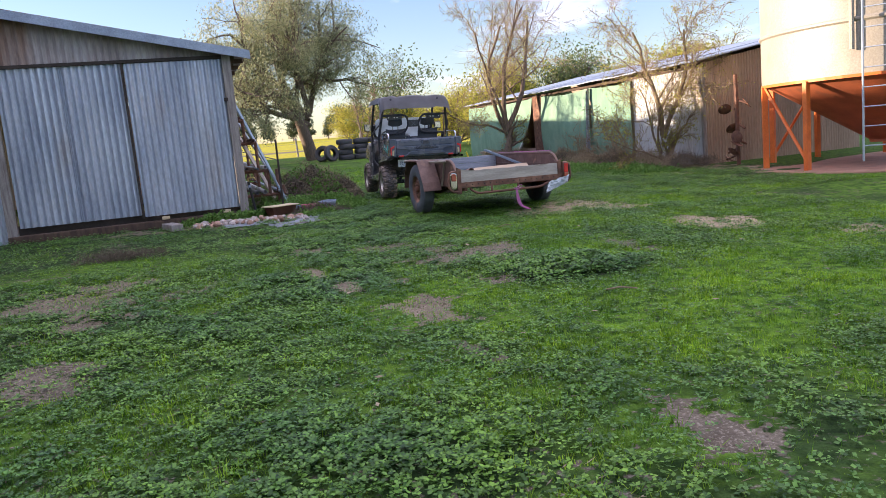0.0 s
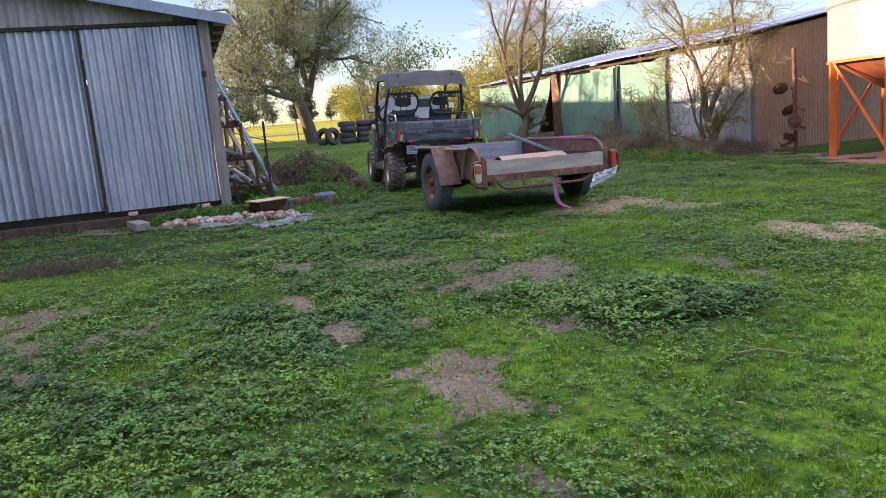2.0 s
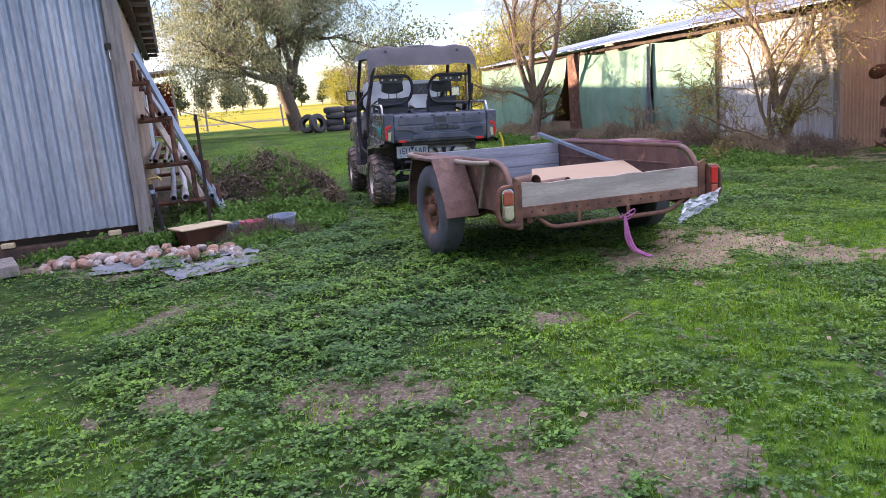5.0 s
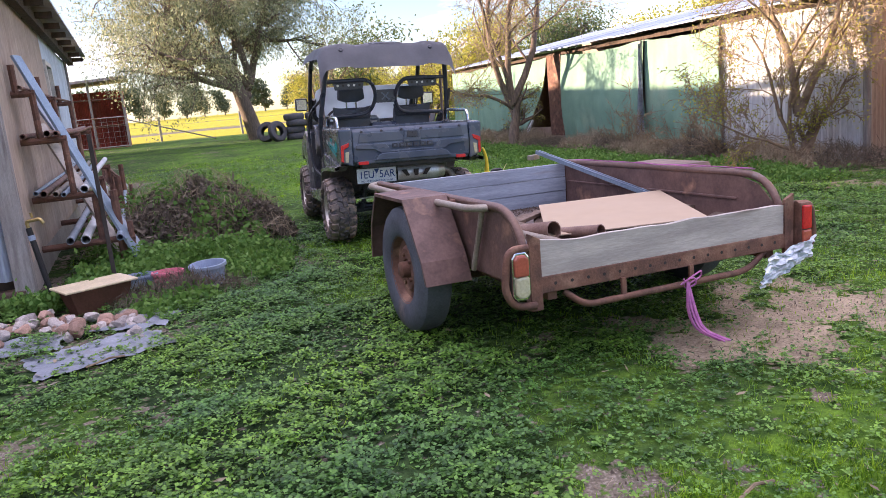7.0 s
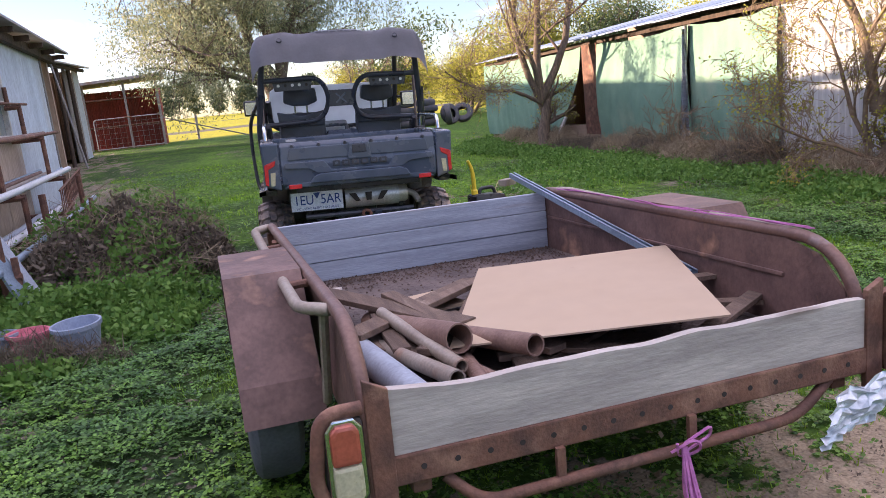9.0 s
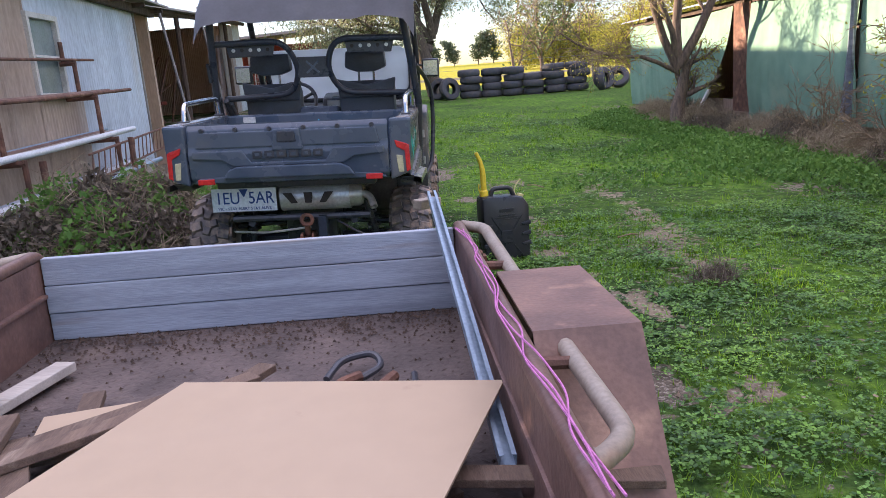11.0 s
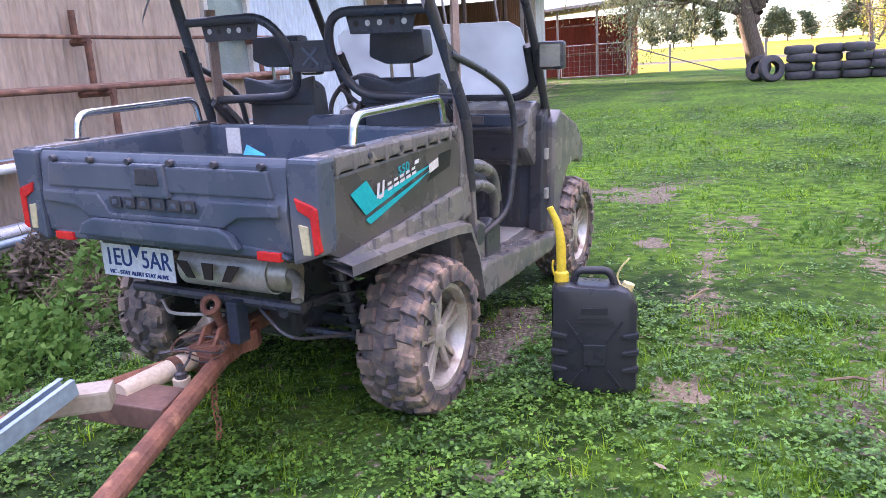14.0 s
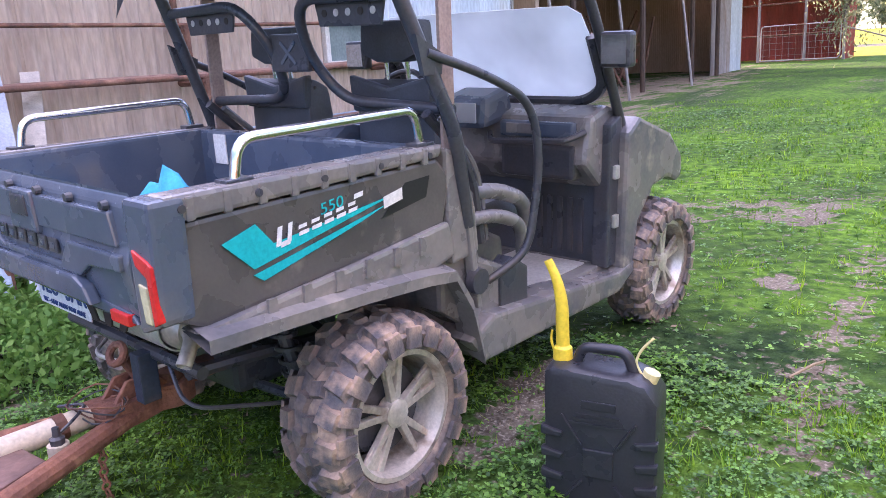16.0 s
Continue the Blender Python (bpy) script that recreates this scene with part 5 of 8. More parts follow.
part("hood", slab([(1.52, 1.02), (1.72, 1.06), (1.98, 0.97), (2.16, 0.84), (2.18, 0.60), (2.12, 0.45), (1.60, 0.40)], "x", -0.50, 0.50, 0.03), M_DUSTPLASTIC, utv, "dusty black bonnet")
part("firewall", box(-0.60, 0.60, 1.46, 1.56, 0.36, 1.0, 0.02), M_VINYL, utv)
dash = part("dashboard", slab([(1.30, 0.86), (1.34, 1.06), (1.48, 1.10), (1.62, 1.06), (1.62, 0.80), (1.44, 0.74)], "x", -0.60, 0.60, 0.025), M_DUSTPLASTIC, utv, "dusty black moulded dashboard")
part("glove_box", box(0.16, 0.54, 1.29, 1.33, 0.97, 1.04, 0.012), M_PLASTIC, dash)
# solid dark block whose colour stands in for the shade of an open pocket
part("dash_pocket", box(0.16, 0.54, 1.295, 1.42, 0.79, 0.94, 0.02), M_FRAME, dash)
part("instrument_hood", slab([(1.20, 1.00), (1.22, 1.14), (1.40, 1.18), (1.44, 1.04)], "x", -0.12, 0.14, 0.03), M_PLASTIC, dash)
part("instrument_face", box(-0.08, 0.10, 1.192, 1.20, 1.03, 1.12, 0.004), M_SCREEN, dash)
part("grab_handle", tube(round_path([(0.10, 1.30, 0.98), (0.14, 1.24, 0.95), (0.54, 1.24, 0.97), (0.58, 1.32, 1.0)], 0.05), 0.014, 8), M_FRAME, dash)
for k in range(6):
    part("footwell_rib", box(0.20 + k * 0.055, 0.225 + k * 0.055, 1.448, 1.462, 0.42, 0.68, 0.004), M_FRAME, utv)
part("floor_mat", box(0.16, 0.54, 0.98, 1.40, 0.392, 0.402, 0.004), M_SHIELD, utv, "worn grey floor mat")
part("glove_lid", box(0.20, 0.36, 1.283, 1.292, 0.985, 1.03, 0.004), M_DUSTPLASTIC, dash)
sw = part("steering_wheel", place(lathe([(0.0 + 0.014 * math.sin(a), 0.17 + 0.014 * math.cos(a)) for a in (i * math.pi / 4 for i in range(9))], 28, "z"), pose(-0.32, 1.12, 1.12, 55, 0, 0)), M_FRAME, utv, "black steering wheel", True)
for k in range(3):
    a = 2 * math.pi * k / 3 + 0.5
    part("wheel_spoke", place(tube([(0, 0, -0.02), (0.165 * math.cos(a), 0.165 * math.sin(a), 0)], 0.012, 6), pose(-0.32, 1.12, 1.12, 55, 0, 0)), M_FRAME, sw)
part("steering_column", tube([(-0.32, 1.14, 1.10), (-0.32, 1.45, 0.88)], 0.025, 8), M_FRAME, utv)
# cross members, centre plate
part("cage_crossbar", tube([(-0.585, 0.17, 1.70), (0.585, 0.17, 1.70)], 0.02, 8), M_FRAME, utv)
part("cage_crossbar", tube([(-0.58, 1.10, 1.80), (0.58, 1.10, 1.80)], 0.02, 8), M_FRAME, utv)
cp = part("centre_plate", box(-0.10, 0.10, 0.260, 0.282, 1.31, 1.44, 0.006), M_FRAME, utv)
for sg in (-1, 1):
    part("pressed_cross", place(box(-0.055, 0.055, -0.005, 0.0, -0.006, 0.006), Matrix.Translation((0, 0.261, 1.375)) @ Matrix.Rotation(sg * 0.75, 4, "Y")), M_PLASTIC, cp)
# windscreen
bm = slab([(-0.57, 1.19), (-0.53, 1.11), (-0.44, 1.08), (0.44, 1.08), (0.53, 1.11), (0.57, 1.19), (0.575, 1.36), (0.555, 1.50), (0.50, 1.54), (-0.50, 1.54), (-0.555, 1.50), (-0.575, 1.36)], "y", 0.0, 0.006)
tilt_m = Matrix.Translation((0, 2.07, 0.175)) @ Matrix.Rotation(radians(30), 4, "X")
screen = part("windscreen", place(bm, tilt_m), M_SCREEN, utv, "scuffed clear plastic windscreen, whitened as if reflecting sky")
part("rubber_edge", place(tube(round_path([(-0.578, 0, 1.40), (-0.575, 0, 1.15), (-0.46, 0, 1.075), (0.46, 0, 1.075), (0.575, 0, 1.15), (0.578, 0, 1.40)], 0.08), 0.026, 8), tilt_m), M_FRAME, screen, "black rubber edging", True)
# roof: pressed sheet with raised ridges
def roof_h(x, y):
    e = abs(x) / 0.68
    z = 1.845 + 0.055 * (1 - e ** 3) - 0.03 * abs(y - 0.75) - 0.21 * max(0.0, (0.14 - y) / 0.13)
    z -= 0.10 * max(0.0, (e - 0.90) / 0.10) ** 1.5
    z += 0.028 * (1 / (1 + math.exp(-((abs(x) - 0.36) * 60))))
    z += 0.02 * math.exp(-((x) / 0.2) ** 6) * (1 if 0.2 < y < 1.2 else 0)
    return z
ry = [0.0, 0.04, 0.08, 0.12, 0.16, 0.22, 0.3, 0.5, 0.75, 1.0, 1.2, 1.3, 1.36]
rx = [-0.68 + 1.36 * i / 44 for i in range(45)]
rv = [(x, y, roof_h(x, y)) for y in ry for x in rx]
rf = [(j * 45 + i, j * 45 + i + 1, (j + 1) * 45 + i + 1, (j + 1) * 45 + i) for j in range(len(ry) - 1) for i in range(44)]
bm = bmesh.new()
vv = [bm.verts.new(p) for p in rv]
for f in rf:
    bm.faces.new([vv[i] for i in f])
bmesh.ops.solidify(bm, geom=bm.faces[:], thickness=0.02)
roof = part("roof", bm, M_ROOFTOP, utv, "matt grey moulded plastic roof", True)
for x in (-0.45, 0.45):
    part("roof_bolt", place(lathe([(0.0, 0.022), (0.012, 0.018), (0.012, 0.0)], 14, "z"), Matrix.Translation((x, 0.10, roof_h(x, 0.10))) @ Matrix.Rotation(radians(50), 4, "X")), M_FRAME, roof)
for k in range(6):
    part("roof_letter_block", place(box(-0.022, 0.022, -0.012, 0.012, 0, 0.006), Matrix.Translation((-0.14 + k * 0.056, 0.17, roof_h(0.1, 0.17) + 0.001))), M_ROOFTOP, roof)


def crumple(name, cx, cy, cz, sx, sy, h, seed, material, label, category):
    n = 18
    verts = []
    for j in range(n):
        for i in range(n):
            u, v = i / (n - 1) - 0.5, j / (n - 1) - 0.5
            e = max(0.0, 1 - (2 * max(abs(u), abs(v))) ** 4)
            rr = 0.78 + 0.35 * noise.noise((math.atan2(v, u) * 1.3, seed, 0))
            verts.append((u * sx * rr, v * sy * rr, 0.004 + h * e * (0.5 + 0.5 * noise.noise((u * 6 + seed, v * 6, 0)) + 0.25 * abs(noise.noise((u * 15, v * 15, seed))))))
    faces = [(j * n + i, j * n + i + 1, (j + 1) * n + i + 1, (j + 1) * n + i) for j in range(n - 1) for i in range(n - 1)]
    ob = link_mesh(name, verts, faces, material, smooth=True)
    ob.matrix_world = pose(cx, cy, cz)
    return tagged(ob, label, category)


bw = utv.matrix_world @ Vector((0.10, -0.30, BZ0 + 0.004))
crumple("blue_rag", bw.x, bw.y, bw.z, 0.80, 0.50, 0.29, 3.0, M_BLUERAG, "crumpled bright blue cloth lying in cargo bed", "cloth")
bw = utv.matrix_world @ Vector((0.36, 0.72, 0.82))
crumple("coiled_rope", bw.x, bw.y, bw.z, 0.30, 0.26, 0.08, 8.0, M_PINKRAG, "tangled mauve rope lying on vehicle seat", "rope")

# ---- trailer ----
M_TINRAIL = mat("worn_brown_tube", (0.20, 0.12, 0.09), 0.45, 0.25, (0.15, 0.085, 0.065), 6, 80, 0.1, (0.28, 0.24, 0.22), 0.6, 6)
M_PALEPIPE = mat("pale_worn_pipe", (0.33, 0.28, 0.22), 0.5, 0.15, (0.25, 0.20, 0.155), 6, 80, 0.1, (0.30, 0.16, 0.09), 0.62, 6)
M_RAWSTEEL = mat("galvanised_channel", (0.30, 0.38, 0.46), 0.42, 0.35, (0.23, 0.30, 0.37), 5, 70, 0.05)
M_PLYOR = mat("orange_brown_panel", (0.42, 0.20, 0.085), 0.7, 0.0, (0.34, 0.16, 0.07), 5, 70, 0.2, (0.20, 0.10, 0.06), 0.64, 5)
M_CARD = mat("tan_board_sheet", (0.43, 0.325, 0.22), 0.85, 0.0, (0.425, 0.32, 0.215), 3, 12, 0.02, (0.30, 0.21, 0.15), 0.72, 9, grain=0.03)
M_BEDFLOOR = mat("dirty_checker_plate", (0.13, 0.098, 0.085), 0.75, 0.1, (0.08, 0.062, 0.055), 5, 60, 0.5, (0.19, 0.145, 0.115), 0.58, 3)
M_PVC = mat("grey_plastic_pipe", (0.36, 0.40, 0.45), 0.45, 0.0, (0.30, 0.33, 0.38), 5, 70, 0.05, (0.28, 0.24, 0.2), 0.64, 4)
M_OLDPIPE = mat("brown_iron_pipe", (0.24, 0.15, 0.11), 0.65, 0.2, (0.17, 0.10, 0.075), 7, 80, 0.2, (0.34, 0.28, 0.23), 0.62, 5)
M_CREAMTUBE = mat("dirty_cream_paint", (0.60, 0.52, 0.40), 0.55, 0.0, (0.48, 0.40, 0.30), 6, 80, 0.1, (0.22, 0.15, 0.10), 0.58, 8)
M_PINK = mat("pink_baling_twine", (0.55, 0.20, 0.42), 0.85, 0.0, (0.45, 0.15, 0.35), 30, 120, 0.3)
M_WRAP = mat("crumpled_silver_wrap", (0.62, 0.66, 0.68), 0.3, 0.35, (0.5, 0.55, 0.58), 9, 60, 0.2)
M_OFFCUT = mat("brown_timber_offcut", (0.17, 0.115, 0.08), 0.85, 0.0, (0.11, 0.075, 0.055), 6, 60, 0.35, (0.25, 0.19, 0.14), 0.6, 5, 0.2, (5, 0.7, 5))

TG = 0.290
tr_m = pose(4.275, 9.43, TG, 0, 1.1, 0.3)
trailer = thing("box_trailer", tr_m, "old rusty brown single-axle box trailer", "trailer")
W, L, FZ = 0.76, 2.21, 0.43
part("bed_floor", box(-W, W, 0.03, L, FZ - 0.03, FZ, 0.004), M_BEDFLOOR, trailer, "dirty checker plate floor")
bm = bmesh.new()
for j in range(44):
    for i in range(30):
        cx, cy = -0.72 + i * 0.049, 0.08 + j * 0.048
        mm = pose(cx, cy, FZ, 0, 0, 45 if (i + j) % 2 else -45)
        vs = [bm.verts.new(mm @ Vector(p)) for p in ((-0.015, 0, 0), (0, -0.005, 0), (0.015, 0, 0), (0, 0.005, 0), (0, 0, 0.003))]
        for a in range(4):
            bm.faces.new((vs[a], vs[(a + 1) % 4], vs[4]))
tagged(part("tread_pattern", bm, M_BEDFLOOR, trailer), kind="stuff")
for s in (-1, 1):
    side = part("side_panel", slab([(0.06, FZ - 0.04), (L, FZ - 0.04), (L, 0.735), (0.34, 0.735), (0.20, 0.70), (0.10, 0.60), (0.06, 0.50)], "x", min(s * W, s * (W + 0.012)), max(s * W, s * (W + 0.012)), 0.002), M_RUSTPAINT, trailer, "faded red-brown pressed steel side")
    part("pressed_rib", box(s * W - 0.008, s * W + 0.02, 0.35, L - 0.05, 0.60, 0.615, 0.004), M_RUSTPAINT, side)
    part("top_rail", tube(round_path([(s * 0.775, L + 0.03, 0.58), (s * 0.775, L + 0.02, 0.755), (s * 0.775, 0.10, 0.750), (s * 0.775, 0.01, 0.30)], 0.26, 8), 0.0215, 12), M_TINRAIL, trailer, "worn tubular top rail", True)
    part("outer_pipe", tube(round_path([(s * 0.79, L - 0.02, 0.75), (s * 0.865, L - 0.10, 0.75), (s * 0.865, 1.42, 0.735)], 0.05), 0.021, 10), M_PALEPIPE, trailer, "pale worn pipe rail", True)
    part("outer_pipe", tube(round_path([(s * 0.865, 0.90, 0.74), (s * 0.865, 0.46, 0.742), (s * 0.785, 0.38, 0.742)], 0.05), 0.019, 10), M_PALEPIPE, trailer, "pale worn pipe rail", True)
    for y in (0.78, 1.58):
        part("rail_tie", tube([(s * 0.77, y, 0.745), (s * 0.86, y, 0.74)], 0.014, 8), M_RUST, trailer)
    for y in (0.42, 1.78):
        part("side_stay", tube([(s * 0.80, y, 0.74), (s * 0.80, y + 0.16, FZ - 0.03)], 0.015, 8), M_PALEPIPE if y < 1 else M_RUST, trailer)
    part("side_post", box(s * 0.78 - 0.02, s * 0.78 + 0.02, L - 0.04, L + 0.01, 0.32, 0.72, 0.005), M_RUST, trailer)
    if s > 0:
        part("outer_lining", slab([(1.46, 0.42), (2.12, 0.42), (2.12, 0.70), (1.46, 0.70)], "x", 0.785, 0.800, 0.003), M_PLYOR, trailer, "orange-brown painted panel")
        part("side_stay", box(0.80, 0.83, 1.80, 1.84, 0.40, 0.72, 0.004), M_RUST, trailer)
    # mudguard
    xo = 1.03 if s > 0 else 1.06
    x0, x1 = (s * 0.80, s * xo) if s > 0 else (s * xo, s * 0.80)
    outline = [(0.61, 0.34), (0.66, 0.46), (0.88, 0.775), (1.38, 0.775), (1.52, 0.56), (1.56, 0.36)]
    g = bmesh.new()
    for x in (x0, x1):
        for y, z in outline:
            g.verts.new((x, y, z))
    g.verts.ensure_lookup_table()
    k = len(outline)
    for i in range(k - 1):
        g.faces.new((g.verts[i], g.verts[i + 1], g.verts[k + i + 1], g.verts[k + i]))
    ex = k if s > 0 else 0
    lip = [g.verts.new((s * xo, y + (1.14 - y) * 0.04, z - 0.018 if z > 0.5 else z)) for y, z in outline]
    g.verts.ensure_lookup_table()
    for i in range(k - 1):
        g.faces.new((g.verts[ex + i], g.verts[ex + i + 1], lip[i + 1], lip[i]))
    bmesh.ops.recalc_face_normals(g, faces=g.faces[:])
    bmesh.ops.solidify(g, geom=g.faces[:], thickness=0.006)
    part("mudguard", g, M_FENDER if s > 0 else M_RUSTPAINT, trailer, "dented dusty red-brown steel mudguard")
    wheel("wheel", trailer, s * 0.955, 1.06, 0.355, 0.362, 0.185, 0.19, s, M_OLDTYRE, False, False)
    # lamp
    lampbox = part("lamp_guard", tube(round_path([(s * 0.80, -0.02, 0.60), (s * 0.90, -0.02, 0.60), (s * 0.925, -0.02, 0.42), (s * 0.88, -0.02, 0.34), (s * 0.77, -0.02, 0.33)], 0.06), 0.018, 10), M_RUST, trailer, "rusty tube around lamp", True)
    if s < 0:
        part("lamp_back", box(-0.90, -0.80, -0.035, 0.0, 0.365, 0.585, 0.02), M_DARK, lampbox)
        part("lamp_bezel", slab([(-0.895, 0.395), (-0.875, 0.37), (-0.825, 0.37), (-0.805, 0.395), (-0.805, 0.565), (-0.825, 0.59), (-0.875, 0.59), (-0.895, 0.565)], "y", -0.045, -0.03, 0.006), M_CHROME, lampbox, "chrome lamp bezel")
        part("lamp_lens", slab([(-0.885, 0.48), (-0.815, 0.48), (-0.815, 0.56), (-0.83, 0.578), (-0.87, 0.578), (-0.885, 0.56)], "y", -0.06, -0.04, 0.01), M_ORLENS, lampbox, "faded orange-red lens")
        part("lamp_lens", slab([(-0.885, 0.478), (-0.815, 0.478), (-0.815, 0.40), (-0.83, 0.382), (-0.87, 0.382), (-0.885, 0.40)], "y", -0.06, -0.04, 0.01), M_PALELENS, lampbox, "clear lens")
    else:
        part("lamp_box", box(0.80, 0.875, -0.05, 0.05, 0.37, 0.61, 0.008), M_RUST, lampbox)
        part("lamp_lens", box(0.808, 0.867, -0.064, -0.048, 0.47, 0.595, 0.008), M_REDLENS, lampbox, "red lens")
        part("lamp_lens", box(0.808, 0.867, -0.064, -0.048, 0.385, 0.465, 0.008), M_ORLENS, lampbox, "orange lens")
    part("corner_angle", slab([(s * 0.79, 0.30), (s * 0.73, 0.30), (s * 0.73, 0.63), (s * 0.79, 0.66)], "y", -0.015, 0.005, 0.003), M_RUST, trailer)
    part("leaf_spring", tube(round_path([(s * 0.70, 0.66, 0.36), (s * 0.70, 1.06, 0.26), (s * 0.70, 1.46, 0.36)], 0.4), 0.022, 6), M_RUST, trailer)
    part("chassis_rail", box(s * 0.66 - 0.025, s * 0.66 + 0.025, 0.02, L, 0.33, 0.40, 0.005), M_RUST, trailer)
part("axle", tube([(-0.86, 1.06, 0.345), (0.86, 1.06, 0.345)], 0.03, 10), M_RUST, trailer)
# front boards
for k in range(3):
    z = FZ + 0.003 + k * 0.105
    part("front_board", box(-0.755, 0.755, L - 0.035 - 0.004 * (k % 2), L - 0.004 * (k % 2), z, z + 0.102, 0.004), M_GREYBOARD, trailer)
beam = part("rear_beam", box(-0.79, 0.79, -0.012, 0.03, 0.375, 0.452, 0.005), M_RUST, trailer, "rusty drilled angle beam")
# holes are dark discs on the solid beam, their shade given as colour
for k in range(16):
    part("bolt_hole", place(lathe([(-0.0005, 0.0), (-0.0005, 0.008), (0.0005, 0.008)], 10, "y"), Matrix.Translation((-0.66 + k * 0.088, -0.0135, 0.415))), M_DARK, beam)
n = 40
edge = [(-0.735 + 1.47 * i / n, 0.452 + 0.152 + 0.010 * noise.noise((i * 0.23, 4.0, 0)) + 0.02 * max(0, 1 - i / 4)) for i in range(n + 1)]
part("tail_board", slab([(-0.735, 0.453), (0.735, 0.453)] + edge[::-1], "y", -0.004, 0.026), M_PALEBOARD, trailer, "pale split sawn board")
part("under_bar", tube(round_path([(-0.60, 0.02, 0.36), (-0.52, -0.03, 0.29), (0.46, -0.03, 0.30), (0.62, 0.02, 0.37)], 0.12), 0.016, 10), M_RUST, trailer, "bent rusty tow bar pipe", True)
for x in (-0.30, 0.10):
    part("bar_hanger", box(x - 0.012, x + 0.012, -0.035, -0.02, 0.30, 0.385), M_RUST, trailer)
# drawbar
tip = Vector((0.035, 3.72, 0.36))
for s in (-1, 1):
    part("draw_beam", tube([(s * 0.58, L - 0.3, 0.34), (s * 0.58, L, 0.34), (tip.x + s * 0.03, tip.y, tip.z)], 0.033, 12), M_COUPLER, trailer)
part("draw_cross", slab([(-0.16, 3.24), (0.19, 3.24), (0.145, 3.40), (-0.09, 3.40)], "z", 0.300, 0.376, 0.006), M_RUSTPAINT, trailer, "red-brown steel cross plate")
coup = part("coupler", slab([(-0.045, 3.60), (0.105, 3.60), (0.10, 3.72), (0.085, 3.80), (0.115, 3.86), (0.085, 3.93), (0.00, 3.93), (-0.03, 3.86), (-0.01, 3.78), (-0.03, 3.70)], "z", 0.33, 0.415, 0.016), M_COUPLER, trailer, "rusty cast tow coupling")
part("coupler_ear", slab([(3.64, 0.40), (3.70, 0.47), (3.78, 0.47), (3.86, 0.40)], "x", -0.005, 0.010, 0.004), M_COUPLER, coup)
part("coupler_ear", slab([(3.64, 0.40), (3.70, 0.47), (3.78, 0.47), (3.86, 0.40)], "x", 0.060, 0.075, 0.004), M_COUPLER, coup)
part("coupler_bolt", tube([(-0.03, 3.74, 0.435), (0.10, 3.74, 0.435)], 0.011, 8), M_RUST, coup)
part("coupler_handle", tube(round_path([(0.035, 3.80, 0.42), (0.035, 3.76, 0.46), (0.04, 3.72, 0.53)], 0.03), 0.022, 10, r1=0.017), M_COUPLER, coup, smooth=True)
part("handle_ring", place(lathe([(0.012 * math.sin(q), 0.030 + 0.012 * math.cos(q)) for q in (i * math.pi / 4 for i in range(9))], 18, "z"), pose(0.042, 3.70, 0.555, 62, 0, 8)), M_COUPLER, coup, smooth=True)
part("ball_latch", place(lathe([(0.0, 0.0), (0.0, 0.042), (0.03, 0.036), (0.045, 0.0)], 16, "z"), Matrix.Translation((0.045, 3.86, 0.412))), M_RUST, coup, smooth=True)
jockey = part("jockey_tube", tube([(-0.03, 3.30, 0.375), (0.015, 3.60, 0.385)], 0.036, 14), M_CREAMTUBE, trailer, "dirty cream painted jockey tube", True)
part("jockey_band", tube([(0.000, 3.50, 0.382), (0.004, 3.53, 0.383)], 0.040, 14), M_RUST, jockey)
part("jockey_clamp", tube([(0.073, 3.47, 0.29), (0.073, 3.47, 0.372)], 0.030, 12), M_CREAMTUBE, jockey, smooth=True)
part("jockey_knob", place(lathe([(0.0, 0.0), (0.0, 0.020), (0.018, 0.022), (0.024, 0.012), (0.05, 0.010), (0.05, 0.0)], 8, "z"), Matrix.Translation((0.073, 3.47, 0.372))), M_FRAME, jockey)
for k in range(11):
    part("chain_link", place(lathe([(0.004 * math.cos(a), 0.012 + 0.004 * math.sin(a)) for a in (i * math.pi / 2 for i in range(5))], 10, "x"), Matrix.Translation((0.125 + 0.004 * math.sin(k), 3.56, 0.34 - k * 0.022)) @ Matrix.Rotation(k * 1.57, 4, "Z")), M_COUPLER, trailer)
for k in range(4):
    loop = [(0.035 + (0.085 + 0.006 * k) * math.cos(q + k), 3.62 + (0.055 + 0.008 * k) * math.sin(q + k), 0.40 + 0.012 * k + 0.014 * math.sin(2 * q + k)) for q in (i * math.pi / 6 for i in range(13))]
    part("tie_wire", tube(loop, 0.0028, 5), M_RUST if k % 2 else M_FRAME, trailer)
part("draw_wire", tube(round_path([(-0.08, 3.56, 0.41), (0.02, 3.60, 0.43), (0.073, 3.52, 0.42), (0.073, 3.48, 0.40)], 0.04), 0.005, 6), M_FRAME, trailer)


# load
def laid(name, bm, material, label, category, group="", smooth=False):
    ob = part(name, bm, material, None, smooth=smooth)
    ob.matrix_world = tr_m
    return tagged(ob, label, category, group)


